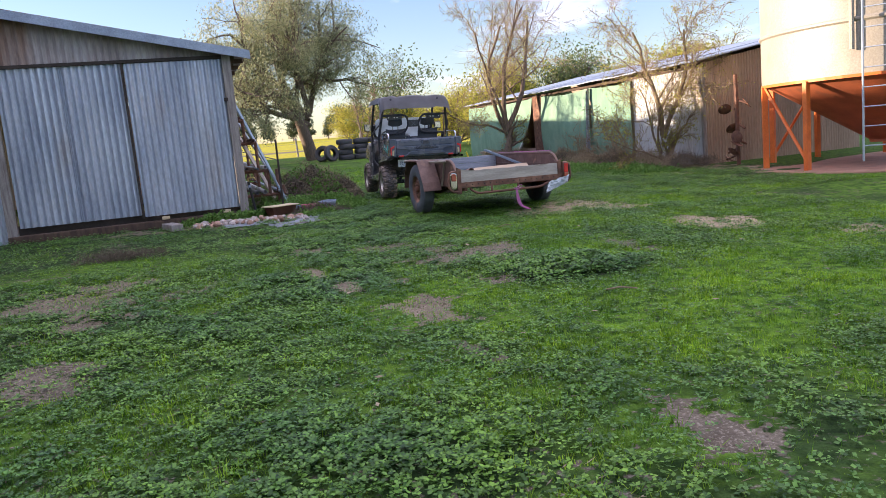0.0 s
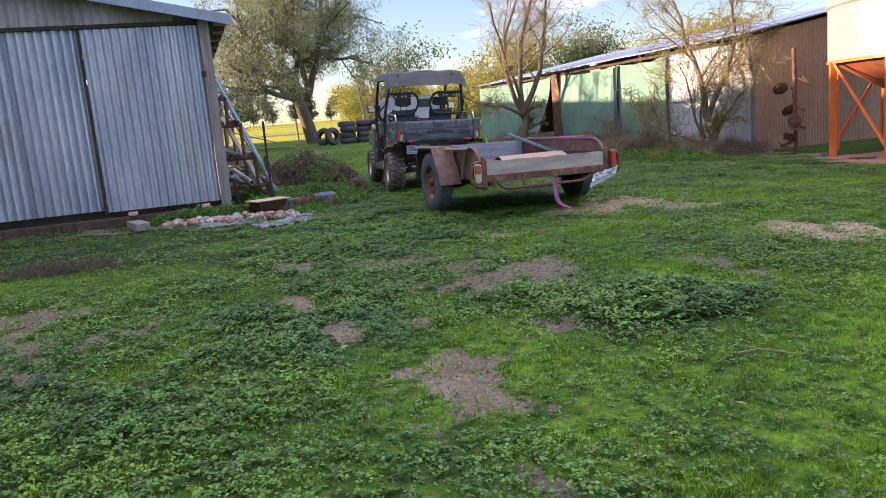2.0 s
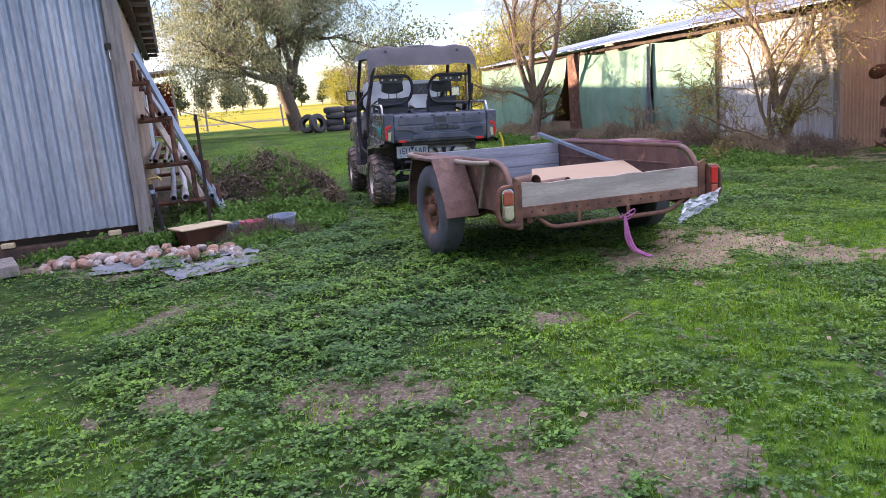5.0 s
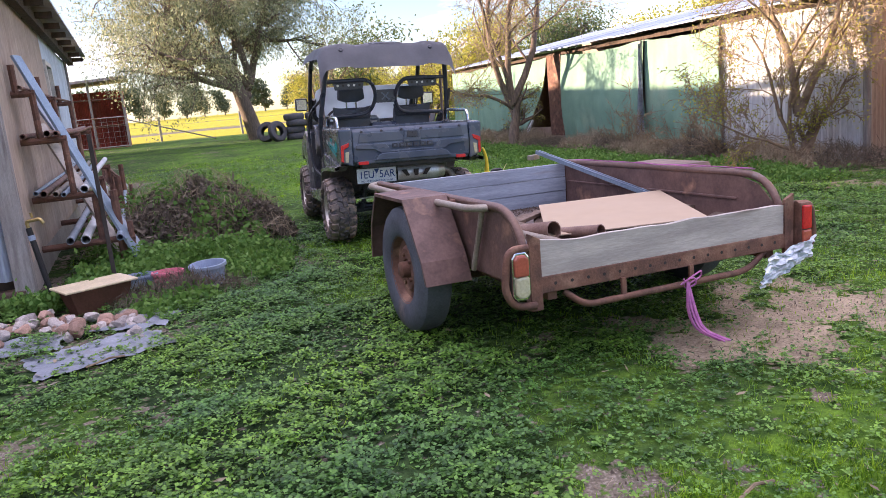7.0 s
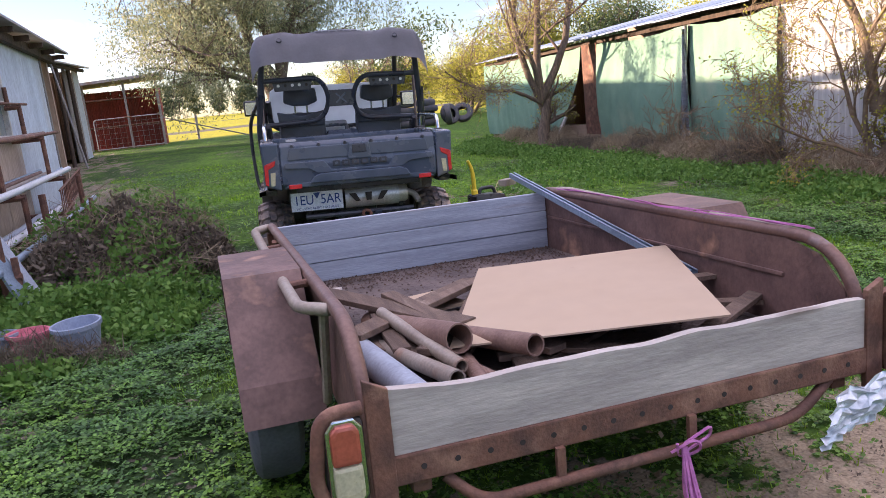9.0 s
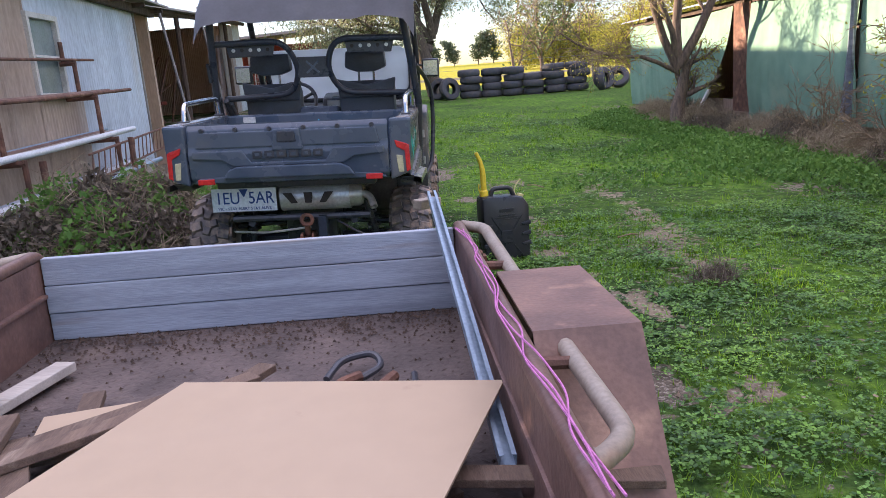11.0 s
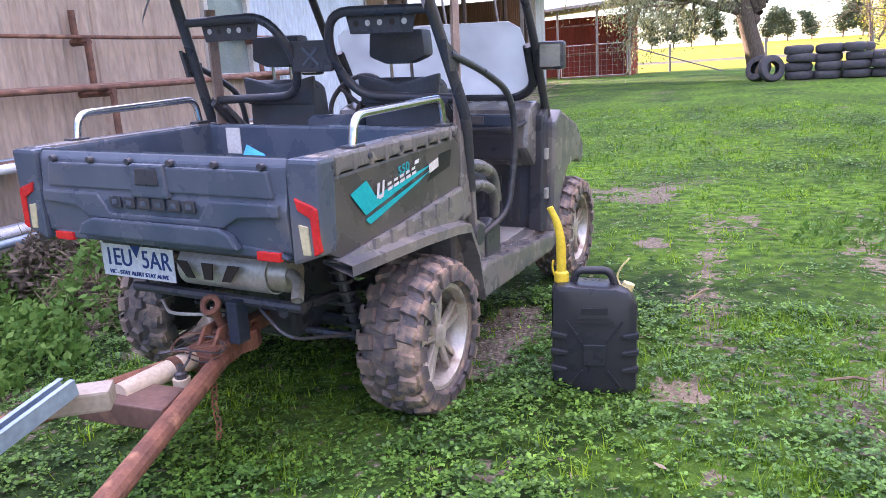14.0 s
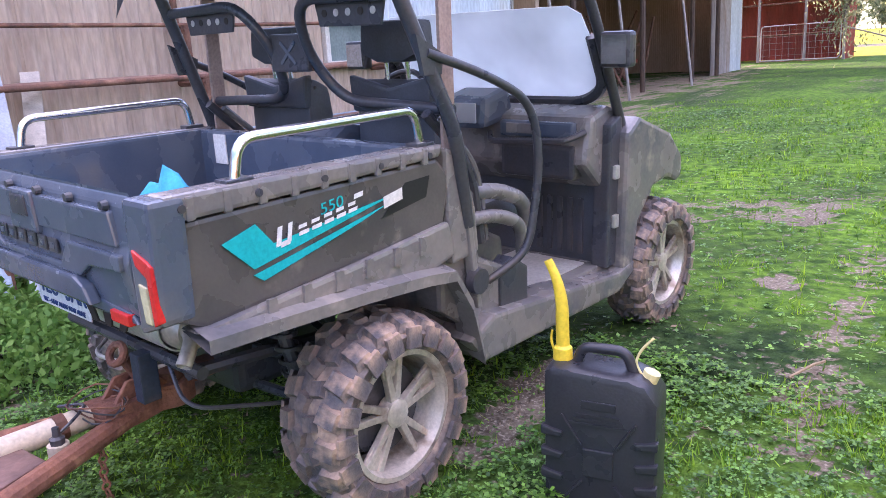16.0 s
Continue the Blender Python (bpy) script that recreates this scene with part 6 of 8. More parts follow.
bm = slab([(-0.42, 0.46), (-0.02, 1.24), (0.76, 1.03), (0.42, 0.20)], "z", 0.0, 0.006)
m = pose(0, 0, 0.53, 2.5, -2.2, 0)
laid("cardboard_sheet", place(bm, m), M_CARD, "stained tan hardboard sheet lying over the trailer load", "board")
laid("board_offcut", place(box(-0.12, 0.14, 1.12, 1.40, 0.0, 0.01), pose(-0.02, 0.0, 0.475, 0, 0, 12)), M_CARD, "small tan board offcut on trailer floor", "board")
rng = random.Random(5)
pipes = (((-0.66, 0.98, 0.47), (-0.62, 0.10, 0.535), 0.046, M_PVC, "grey plastic drain pipe among the load"), ((-0.52, 1.15, 0.46), (-0.40, 0.42, 0.575), 0.048, M_OLDPIPE, "wide rusty brown iron pipe in trailer"),
         ((-0.40, 0.95, 0.47), (-0.22, 0.26, 0.565), 0.034, M_OLDPIPE, "rusty brown iron pipe in trailer"), ((-0.58, 0.90, 0.46), (-0.50, 0.16, 0.55), 0.026, M_PALEPIPE, "pale thin iron pipe in trailer"),
         ((-0.64, 0.7, 0.46), (-0.55, 0.06, 0.47), 0.028, M_PVC, "grey plastic drain pipe among the load"), ((-0.30, 0.9, 0.46), (-0.42, 0.12, 0.50), 0.026, M_OLDPIPE, "rusty brown iron pipe in trailer"),
         ((-0.52, 0.95, 0.55), (-0.44, 0.30, 0.53), 0.022, M_PALEPIPE, "pale thin iron pipe in trailer"), ((-0.45, 0.6, 0.50), (-0.30, 0.10, 0.47), 0.024, M_OLDPIPE, "rusty brown iron pipe in trailer"))
for a, b, r, mm, label in pipes:
    laid("pipe", pipe([a, b], r, 0.005, 14), mm, label, "pipe", "pipes in the trailer", True)
for k in range(16):
    a = Vector((rng.uniform(-0.70, -0.1), rng.uniform(0.65, 1.20), FZ + 0.02 + 0.012 * k * 0.5))
    ang = rng.uniform(-0.9, 0.5)
    ln = rng.uniform(0.45, 0.95)
    bm = box(-0.03 - 0.02 * (k % 3), 0.03, -ln / 2, ln / 2, 0, 0.022, 0.003)
    mm = Matrix.Translation((a.x * 0.8, min(1.5, a.y), a.z)) @ Matrix.Rotation(ang, 4, "Z") @ Matrix.Rotation(rng.uniform(-0.04, 0.04), 4, "X")
    laid("timber_offcut", place(bm, mm), M_OFFCUT, "split brown timber offcut in trailer", "timber", "timber offcuts in the trailer")
for k in range(12):
    a = Vector((rng.uniform(-0.15, 0.62), rng.uniform(0.25, 0.85), FZ + 0.004 + 0.008 * k))
    ln = rng.uniform(0.35, 0.8)
    mm = Matrix.Translation(a) @ Matrix.Rotation(rng.uniform(0.7, 2.2), 4, "Z")
    laid("timber_offcut", place(box(-0.03, 0.03, -ln / 2, ln / 2, 0, 0.018, 0.003), mm), M_OFFCUT, "split brown timber offcut in trailer", "timber", "timber offcuts in the trailer")
laid("pale_batten", place(box(-0.035, 0.035, -0.28, 0.28, 0, 0.03, 0.004), pose(-0.72 + 0.10, 1.52, 0.45, 0, 0, -14)), M_PALEBOARD, "pale grey timber batten on trailer floor", "timber")
# galvanised channel sticking out over the front
ch_a, ch_b = Vector((0.70, 2.50, 0.82)), Vector((0.725, 0.80, 0.52))
d = (ch_b - ch_a)
ch_m = Matrix.Translation(ch_a) @ d.to_track_quat("Y", "Z").to_matrix().to_4x4()
bm = slab([(-0.018, -0.002), (0.018, -0.002), (0.018, 0.028), (0.008, 0.028), (0.008, 0.026), (0.016, 0.026), (0.016, 0.0), (-0.016, 0.0), (-0.016, 0.026), (-0.008, 0.026), (-0.008, 0.028), (-0.018, 0.028)], "y", 0, d.length)
laid("steel_channel", place(bm, ch_m), M_RAWSTEEL, "long galvanised steel channel leaning over trailer front", "steel section")
laid("hinge_bracket", place(box(-0.03, 0.08, -0.03, 0.03, -0.02, 0.02, 0.006), Matrix.Translation((0.66, 2.52, 0.79)) @ Matrix.Rotation(0.6, 4, "Z")), M_PALEPIPE, "pale steel bracket on the channel end", "bracket")
g5 = np.random.default_rng(55)
cnt = 1500
cl = np.stack([g5.uniform(-0.74, 0.74, cnt), 2.17 - np.abs(g5.normal(0, 0.16, cnt)), np.full(cnt, FZ + 0.005)], 1)
cl[:500, 1] = g5.uniform(0.1, 2.15, 500)
verts, faces = [], []
for px, py, pz in cl:
    r, t = g5.uniform(0.003, 0.009), g5.uniform(0, 6.28)
    i = len(verts)
    verts += [(px + r * math.cos(t + k * 2.094), py + r * math.sin(t + k * 2.094), pz) for k in range(3)] + [(px, py, pz + r)]
    faces += [(i, i + 1, i + 3), (i + 1, i + 2, i + 3), (i + 2, i, i + 3)]
crumbs = link_mesh("soil_crumb", verts, faces, M_DARKWOOD)
crumbs.matrix_world = tr_m
tagged(crumbs, "dark soil crumbs and chaff on trailer floor", "soil", kind="stuff")
laid("steel_hook", tube(round_path([(0.40, 1.50, 0.46), (0.33, 1.44, 0.46), (0.36, 1.36, 0.46), (0.45, 1.38, 0.46), (0.50, 1.48, 0.46)], 0.04), 0.018, 8), M_RUST, "rusty chain hook lying on trailer floor", "hook", smooth=True)
# chain dog on the floor
laid("load_binder", tube(round_path([(0.30, 1.52, 0.45), (0.34, 1.62, 0.47), (0.44, 1.64, 0.48), (0.47, 1.57, 0.46), (0.40, 1.50, 0.45)], 0.04), 0.011, 8), M_FRAME, "black iron load binder lying on trailer floor", "tool", smooth=True)
laid("steel_bolt", tube([(0.56, 1.52, 0.445), (0.56, 1.38, 0.445)], 0.010, 8), M_FRAME, "rusty bolt lying on trailer floor", "bolt")


def twine(name, paths, r, label):
    bm = bmesh.new()
    for p in paths[:1]:
        tube(round_path(p, 0.05), r, 5, bm)
    ob = laid(name, bm, M_PINK, label, "rope")
    for p in paths[1:]:
        part("strand", tube(round_path(p, 0.05), r, 5), M_PINK, ob)
    return ob


rng = random.Random(9)
tail = []
for k in range(9):
    dx, dy = rng.uniform(-0.02, 0.02), rng.uniform(-0.02, 0.02)
    tail.append([(0.06 + dx * 0.3, -0.05, 0.31), (0.07 + dx, -0.06 + dy, 0.16), (0.09 + dx, -0.09 + dy, 0.07), (0.18 + dx * 1.2, -0.16 + dy * 1.5, 0.018)])
tail += [[(0.02, -0.045, 0.30), (0.08, -0.07, 0.34), (0.12, -0.05, 0.29), (0.05, -0.03, 0.27), (0.03, -0.06, 0.33)], [(0.06, -0.05, 0.32), (0.14, -0.06, 0.36), (0.15, -0.04, 0.32), (0.07, -0.05, 0.30)]]
twine("hanging_twine", tail, 0.0045, "pink baling twine knotted to the tow bar pipe")
lines = []
for k in range(3):
    lines.append([(0.775 + rng.uniform(-0.028, 0.022), 0.25 + 0.16 * i, 0.778 + rng.uniform(-0.004, 0.006)) for i in range(12)])
twine("rail_twine", lines, 0.0022, "pink baling twine trailing along the trailer rail")
n = 16
verts = []
for j in range(n):
    for i in range(n):
        u, v = i / (n - 1) - 0.5, j / (n - 1) - 0.5
        q = noise.noise((u * 5, v * 5, 1.3))
        verts.append((0.685 + u * 0.34 + v * 0.05, -0.07 - 0.06 * abs(noise.noise((u * 9, v * 9, 7.0))) - 0.05 * (0.25 - u * u - v * v), 0.33 + v * (0.13 + 0.03 * q) + u * 0.11 + 0.02 * q))
faces = [(j * n + i, j * n + i + 1, (j + 1) * n + i + 1, (j + 1) * n + i) for j in range(n - 1) for i in range(n - 1)]
wrap = link_mesh("crumpled_wrap", verts, faces, M_WRAP)
wrap.matrix_world = tr_m
tagged(wrap, "crumpled silver plastic wrap tied to the rear lamp", "wrapping")

# ---- jerry can ----
M_CAN = mat("black_can_plastic", (0.024, 0.026, 0.033), 0.3, 0.0, (0.028, 0.028, 0.033), 6, 120, 0.05, (0.06, 0.055, 0.05), 0.66, 5)
M_YELLOW = mat("yellow_spout_plastic", (0.72, 0.55, 0.03), 0.4, 0.0, (0.62, 0.46, 0.03), 8, 80, 0.03)
M_CREAMCAP = mat("pale_yellow_cap", (0.68, 0.60, 0.28), 0.45, 0.0, (0.6, 0.52, 0.25), 8, 80, 0.03)
can = thing("jerry_can", pose(5.545, 13.90, ground_z(5.5, 13.83) + 0.004, 0, 1.0, 10), "black plastic jerry can with yellow pouring spout", "jerry can")
cw = 0.165
body = [(-cw, 0.02), (-cw + 0.02, 0.0), (cw - 0.02, 0.0), (cw, 0.02), (cw, 0.37), (cw - 0.035, 0.425), (0.08, 0.435), (-0.09, 0.445), (-cw + 0.03, 0.45), (-cw, 0.435)]
part("can_body", slab(body, "y", -0.085, 0.085, 0.022), M_CAN, can, smooth=True)
for s in (-1, 1):
    for z in (0.10, 0.17, 0.24):
        part("grip_rib", slab([(s * cw * 0.62, z + 0.012), (s * (cw + 0.005), z + 0.026), (s * (cw + 0.005), z - 0.004), (s * cw * 0.66, z - 0.008)], "y", -0.094, -0.070, 0.006), M_CAN, can)
    part("face_ridge", slab([(s * 0.045, 0.22), (s * 0.105, 0.31), (s * 0.110, 0.305), (s * 0.052, 0.215)], "y", -0.092, -0.083, 0.002), M_CAN, can)
    part("face_ridge", slab([(s * 0.045, 0.10), (s * 0.10, 0.03), (s * 0.106, 0.034), (s * 0.052, 0.105)], "y", -0.092, -0.083, 0.002), M_CAN, can)
part("face_panel", box(-0.045, 0.045, -0.091, -0.083, 0.12, 0.21, 0.004), M_CAN, can)
part("face_label", box(-0.05, 0.05, -0.090, -0.084, 0.335, 0.36, 0.002), M_CAN, can)
for k in range(3):
    part("moulded_text_bar", box(-0.085 + 0.01 * k, 0.085 - 0.012 * k, -0.0888, -0.084, 0.283 + 0.014 * k, 0.290 + 0.014 * k), M_CAN, can)
part("can_handle", tube(round_path([(-0.085, 0, 0.43), (-0.07, 0, 0.490), (0.06, 0, 0.490), (0.085, 0, 0.42)], 0.03), 0.016, 10), M_CAN, can, smooth=True)
neck = part("spout_collar", place(lathe([(0.0, 0.0), (0.0, 0.030), (0.035, 0.028), (0.045, 0.018), (0.045, 0.0)], 20, "z"), Matrix.Translation((-0.128, 0, 0.445))), M_YELLOW, can, "yellow ribbed collar")
part("spout", tube(round_path([(-0.128, 0, 0.48), (-0.13, 0, 0.62), (-0.145, 0, 0.69), (-0.172, 0, 0.745)], 0.06), 0.020, 12, r1=0.013), M_YELLOW, can, "bent yellow pouring spout", True)
part("vent_cap", place(lathe([(0.0, 0.0), (0.0, 0.024), (0.028, 0.024), (0.032, 0.0)], 20, "z"), pose(0.125, 0, 0.412, 0, 20, 0)), M_CREAMCAP, can, "pale yellow screw cap")
part("cap_strap", tube(round_path([(0.105, 0, 0.425), (0.085, 0.0, 0.46), (0.10, 0.0, 0.50), (0.135, 0, 0.54)], 0.04), 0.004, 6), M_CREAMCAP, can)
part("cap_strap", tube(round_path([(-0.15, 0, 0.45), (-0.165, 0, 0.50), (-0.16, 0, 0.53)], 0.03), 0.004, 6), M_YELLOW, can)

# ---- trees ----
def tubes_mesh(segs, sides):
    """Many tapered tubes as plain lists: segs are (points, radii)."""
    verts, faces = [], []
    for pts, rad in segs:
        base, n = len(verts), len(pts)
        ref = None
        for i in range(n):
            d = (pts[min(i + 1, n - 1)] - pts[max(i - 1, 0)])
            d = d.normalized() if d.length > 1e-6 else Vector((0, 0, 1))
            if ref is None:
                ref = d.orthogonal().normalized()
            ref = ref - d * ref.dot(d)
            ref = ref.normalized() if ref.length > 1e-5 else d.orthogonal().normalized()
            s = d.cross(ref)
            k = sides if rad[0] > 0.03 else 4 if rad[0] > 0.012 else 3
            for a in range(k):
                t = 2 * math.pi * a / k
                verts.append(tuple(pts[i] + (ref * math.cos(t) + s * math.sin(t)) * rad[i]))
        for i in range(n - 1):
            for a in range(k):
                p, q = base + i * k, base + (i + 1) * k
                faces.append((p + a, p + (a + 1) % k, q + (a + 1) % k, q + a))
    return verts, faces


def branch(rng, start, way, length, radius, depth, cfg, segs, tips):
    n = 6 if depth == 0 else 5
    pts, rad = [Vector(start)], [radius]
    d = Vector(way).normalized()
    for i in range(n):
        wob = Vector((rng.gauss(0, 1), rng.gauss(0, 1), rng.gauss(0, 1))) * cfg["wobble"]
        d = (d + wob + Vector((0, 0, cfg["lift"][min(depth, len(cfg["lift"]) - 1)]))).normalized()
        pts.append(pts[-1] + d * (length / n))
        rad.append(radius * (1 - cfg["taper"] * (i + 1) / n))
    segs.append((pts, rad))
    if depth >= cfg["depth"]:
        tips.append((pts[-1], d))
        tips.append((pts[-3], d))
        return
    kids = cfg["kids"][min(depth, len(cfg["kids"]) - 1)]
    for k in range(kids):
        f = cfg["from"] + (1 - cfg["from"]) * (k + rng.random()) / kids
        if depth > 0:
            f = max(0.2, f - 0.15)
        i = min(n - 1, int(f * n))
        p = pts[i].lerp(pts[i + 1], f * n - i)
        side = d.orthogonal().normalized()
        side.rotate(Matrix.Rotation(rng.uniform(0, 2 * math.pi), 3, d))
        spread = rng.uniform(*cfg["spread"])
        w = (d * math.cos(spread) + side * math.sin(spread)).normalized()
        branch(rng, p, w, length * rng.uniform(*cfg["shrink"]), max(cfg.get("fine", 0.0), rad[i] * rng.uniform(0.5, 0.7) * cfg.get("thin", 1.0)), depth + 1, cfg, segs, tips)


def leaves_mesh(rng, tips, per_tip, spread, size, droop):
    verts, faces = [], []
    for p, d in tips:
        for k in range(per_tip):
            c = p + Vector((rng.gauss(0, 1), rng.gauss(0, 1), rng.gauss(0, 0.8))) * spread
            a = Vector((rng.gauss(0, 1), rng.gauss(0, 1), rng.gauss(0, 1) - droop)).normalized()
            b = a.orthogonal().normalized()
            b.rotate(Matrix.Rotation(rng.uniform(0, 6.28), 3, a))
            ln, wd = size[0] * rng.uniform(0.6, 1.3), size[1] * rng.uniform(0.7, 1.3)
            i = len(verts)
            verts += [tuple(c), tuple(c + a * ln * 0.5 + b * wd), tuple(c + a * ln), tuple(c + a * ln * 0.5 - b * wd)]
            faces.append((i, i + 1, i + 2, i + 3))
    return verts, faces


def tree(name, x, y, label, cfg, seed, trunks, bark, leaf=None, category="tree"):
    rng = random.Random(seed)
    t = thing(name, pose(x, y, ground_z(x, y) - 0.1), label, category)
    segs, tips = [], []
    for way, length, radius, *at in trunks:
        branch(rng, at[0] if at else (0, 0, 0), way, length, radius, 0, cfg, segs, tips)
    big = [s for s in segs if s[1][0] > cfg["split"]]
    small = [s for s in segs if s[1][0] <= cfg["split"]]
    v, f = tubes_mesh(big, 9)
    link_mesh("trunk", v, f, bark, t, smooth=True)
    v, f = tubes_mesh(small, 5)
    if f:
        tagged(link_mesh("branchwork", v, f, cfg.get("twig", bark), t, smooth=True), kind="stuff")
    if leaf:
        v, f = leaves_mesh(rng, tips, *cfg["leaf"])
        tagged(link_mesh("crown", v, f, leaf, t), kind="stuff")
    return t


GUM = dict(wobble=0.17, lift=(0.04, 0.03, -0.03, -0.10), taper=0.6, depth=3, kids=(6, 5, 4), spread=(0.45, 1.1), shrink=(0.42, 0.68), split=0.035, leaf=(42, 0.25, (0.14, 0.020), 1.1))
GUM["from"] = 0.32
tree("gum_tree", 6.88, 40.2, "large spreading grey-green gum tree with a thick trunk", GUM, 11,
     (((-0.03, 0, 1), 6.2, 0.36), ((-1.0, 0.05, 0.72), 4.4, 0.19, (-0.1, 0, 1.9)), ((-0.85, 0.3, 0.95), 5.0, 0.18, (-0.08, 0, 2.2)), ((-0.35, -0.5, 1), 5.0, 0.17, (0, 0, 2.4)), ((-1.0, 0.1, 0.85), 5.6, 0.16, (-0.1, 0, 2.0)), ((-0.8, -0.2, 1.3), 6.0, 0.16, (-0.1, 0, 2.4)), ((0.22, 0.1, 1), 5.0, 0.17, (0.05, 0, 2.6)), ((0.6, -0.2, 0.95), 3.2, 0.12, (0.05, 0, 2.9))), M_BARK, M_LEAF_GUM)
BARE_TREE = dict(wobble=0.17, lift=(0.07, 0.06, 0.03, 0.0, -0.02), taper=0.62, depth=4, kids=(6, 6, 5, 3), fine=0.0050, thin=0.70, spread=(0.35, 0.95), shrink=(0.40, 0.66), split=0.02, leaf=(1, 0.03, (0.035, 0.012), 0.2), twig=M_TWIG)
BARE_TREE["from"] = 0.22
tree("bare_tree", 9.80, 21.6, "nearly leafless lichened tree beside the shade cloth wall", BARE_TREE, 4, (((0.0, 0, 1), 1.25, 0.15), ((-0.95, 0.1, 1), 3.4, 0.075, (0, 0, 1.05)), ((-0.10, 0.15, 1), 3.9, 0.085, (0, 0, 1.15)), ((0.55, -0.1, 1), 3.8, 0.085, (0.02, 0, 1.1)), ((-0.4, -0.3, 1), 3.2, 0.055, (-0.02, 0, 1.15)), ((-1.1, 0.1, 0.55), 2.4, 0.04, (0, 0, 1.0))), M_BARK, M_LEAF_YELLOW)
tree("bare_tree", 10.08, 14.1, "leaning leafless tree with yellow lichened twigs", dict(BARE_TREE, leaf=(1, 0.05, (0.035, 0.012), 0.2), lift=(0.05, 0.03, 0.0, -0.02, -0.04)), 23, (((0.12, 0, 1), 0.9, 0.095), ((0.02, 0.1, 1), 2.5, 0.06, (0.08, 0, 0.8)), ((0.62, -0.1, 1), 2.5, 0.058, (0.09, 0, 0.75)), ((-0.5, 0, 0.9), 1.7, 0.03, (0.02, 0, 0.4)), ((-0.9, -0.1, 0.6), 1.4, 0.025, (0, 0, 0.3)), ((-0.25, 0.1, 1), 1.9, 0.032, (0.02, 0, 0.2))), M_BARK_PALE, M_LEAF_YELLOW)
for (bx, by, sd, ln) in ((10.35, 18.0, 31, 0.75), (10.3, 15.6, 37, 0.65), (10.4, 16.5, 43, 0.6)):
    rng0 = random.Random(sd)
    SHRUB = dict(BARE_TREE, depth=3, split=0.004, kids=(4, 4, 3), lift=(0.0, 0.02, 0.0, 0.0))
    tree("bare_shrub", bx, by, "tangled grey leafless shrub against the shed wall", SHRUB, sd, [((rng0.gauss(-0.2, 0.4), rng0.gauss(0, 0.6), 1.0), ln * rng0.uniform(0.8, 1.3), 0.014) for k in range(9)], M_TWIG, None, "shrub")
# far side of the long shed and the hedge beyond the yard
MASS = dict(wobble=0.15, lift=(0.05, 0.03, 0.0), taper=0.6, depth=2, kids=(9, 6), spread=(0.5, 1.1), shrink=(0.45, 0.7), split=0.03, leaf=(44, 0.34, (0.15, 0.040), 0.2))
MASS["from"] = 0.15
wattle = tree("wattle_tree", 18.3, 40.5, "dense yellow-green wattle in evening sun", MASS, 51, (((0, 0, 1), 3.7, 0.16), ((0.6, 0.2, 1), 3.2, 0.12), ((-0.6, -0.2, 1), 3.2, 0.12)), M_BARK, M_LEAF_YELLOW)
dark = tree("cypress_tree", 21.8, 40.0, "dark green tree behind the long shed", MASS, 57, (((0, 0, 1), 3.6, 0.16), ((0.15, 0.1, 1), 2.8, 0.10), ((-0.2, 0.1, 1), 2.6, 0.10)), M_BARK, M_LEAF_DARK)
slim = tree("slim_tree", 13.6, 51.5, "slender open tree beyond the yard fence", dict(MASS, leaf=(14, 0.4, (0.24, 0.05), 0.4)), 61, (((0.28, 0, 1), 4.6, 0.13), ((0.42, 0, 1), 3.6, 0.08, (0.3, 0, 1.6))), M_BARK, M_LEAF_DARK)
rng = random.Random(77)
for x, y, s in ((16.3, 43.5, 0.72), (20.2, 42.5, 0.85), (17.9, 26.6, 0.66), (17.9, 24.3, 0.72), (17.6, 22.0, 0.68), (19.4, 25.2, 0.72)):
    copy_thing(wattle, pose(x, y, ground_z(x, y) - 0.1, 0, 0, rng.uniform(0, 360)) @ Matrix.Scale(s, 4))
tree("bare_tree", 11.4, 46.8, "thin forked leafless tree at the yard edge", dict(BARE_TREE, depth=3), 83, (((0.1, 0, 1), 3.4, 0.07), ((0.45, 0, 1), 2.4, 0.045, (0.1, 0, 1.0))), M_BARK, None)
for k in range(15):
    x, y, s = 17.0 + k * 3.2 + rng.uniform(-0.8, 0.8), 76 + rng.uniform(-3, 4) - k * 0.7, rng.uniform(0.85, 1.15)
    copy_thing(wattle, pose(x, y, ground_z(x, y) - 0.3, 0, 0, rng.uniform(0, 360)) @ Matrix.Scale(s, 4))
copy_thing(slim, pose(29.2, 49.6, ground_z(29, 49) - 0.1, 0, 0, 120) @ Matrix.Scale(1.0, 4))
tree("bare_tree", 18.4, 21.6, "tall open leafless tree behind the long shed", BARE_TREE, 29, (((0.05, 0, 1), 3.0, 0.14), ((-0.4, -0.2, 1), 2.8, 0.09), ((0.4, 0.3, 1), 2.7, 0.09)), M_BARK_PALE, M_LEAF_YELLOW)
# far windbreak row
ROWCFG = dict(wobble=0.06, lift=(0.05, 0.0), taper=0.8, depth=1, kids=(30,), spread=(0.9, 1.3), shrink=(0.16, 0.32), split=0.02, leaf=(30, 0.30, (0.40, 0.14), 0.1))
ROWCFG["from"] = 0.12
row = tree("windbreak_tree", -30.0, 150.0, "small conical tree in a far windbreak row", ROWCFG, 71, (((0, 0, 1), 5.4, 0.12),), M_BARK, M_LEAF_ROW)
row["group"] = "far windbreak row"
for k in range(1, 40):
    x = -30.0 + k * 3.7 + rng.uniform(-0.5, 0.5)
    y = 150.0 + rng.uniform(-1, 1)
    copy_thing(row, pose(x, y, ground_z(x, y) - 0.2, 0, 0, rng.uniform(0, 360)) @ Matrix.Scale(rng.uniform(0.8, 1.15), 4))

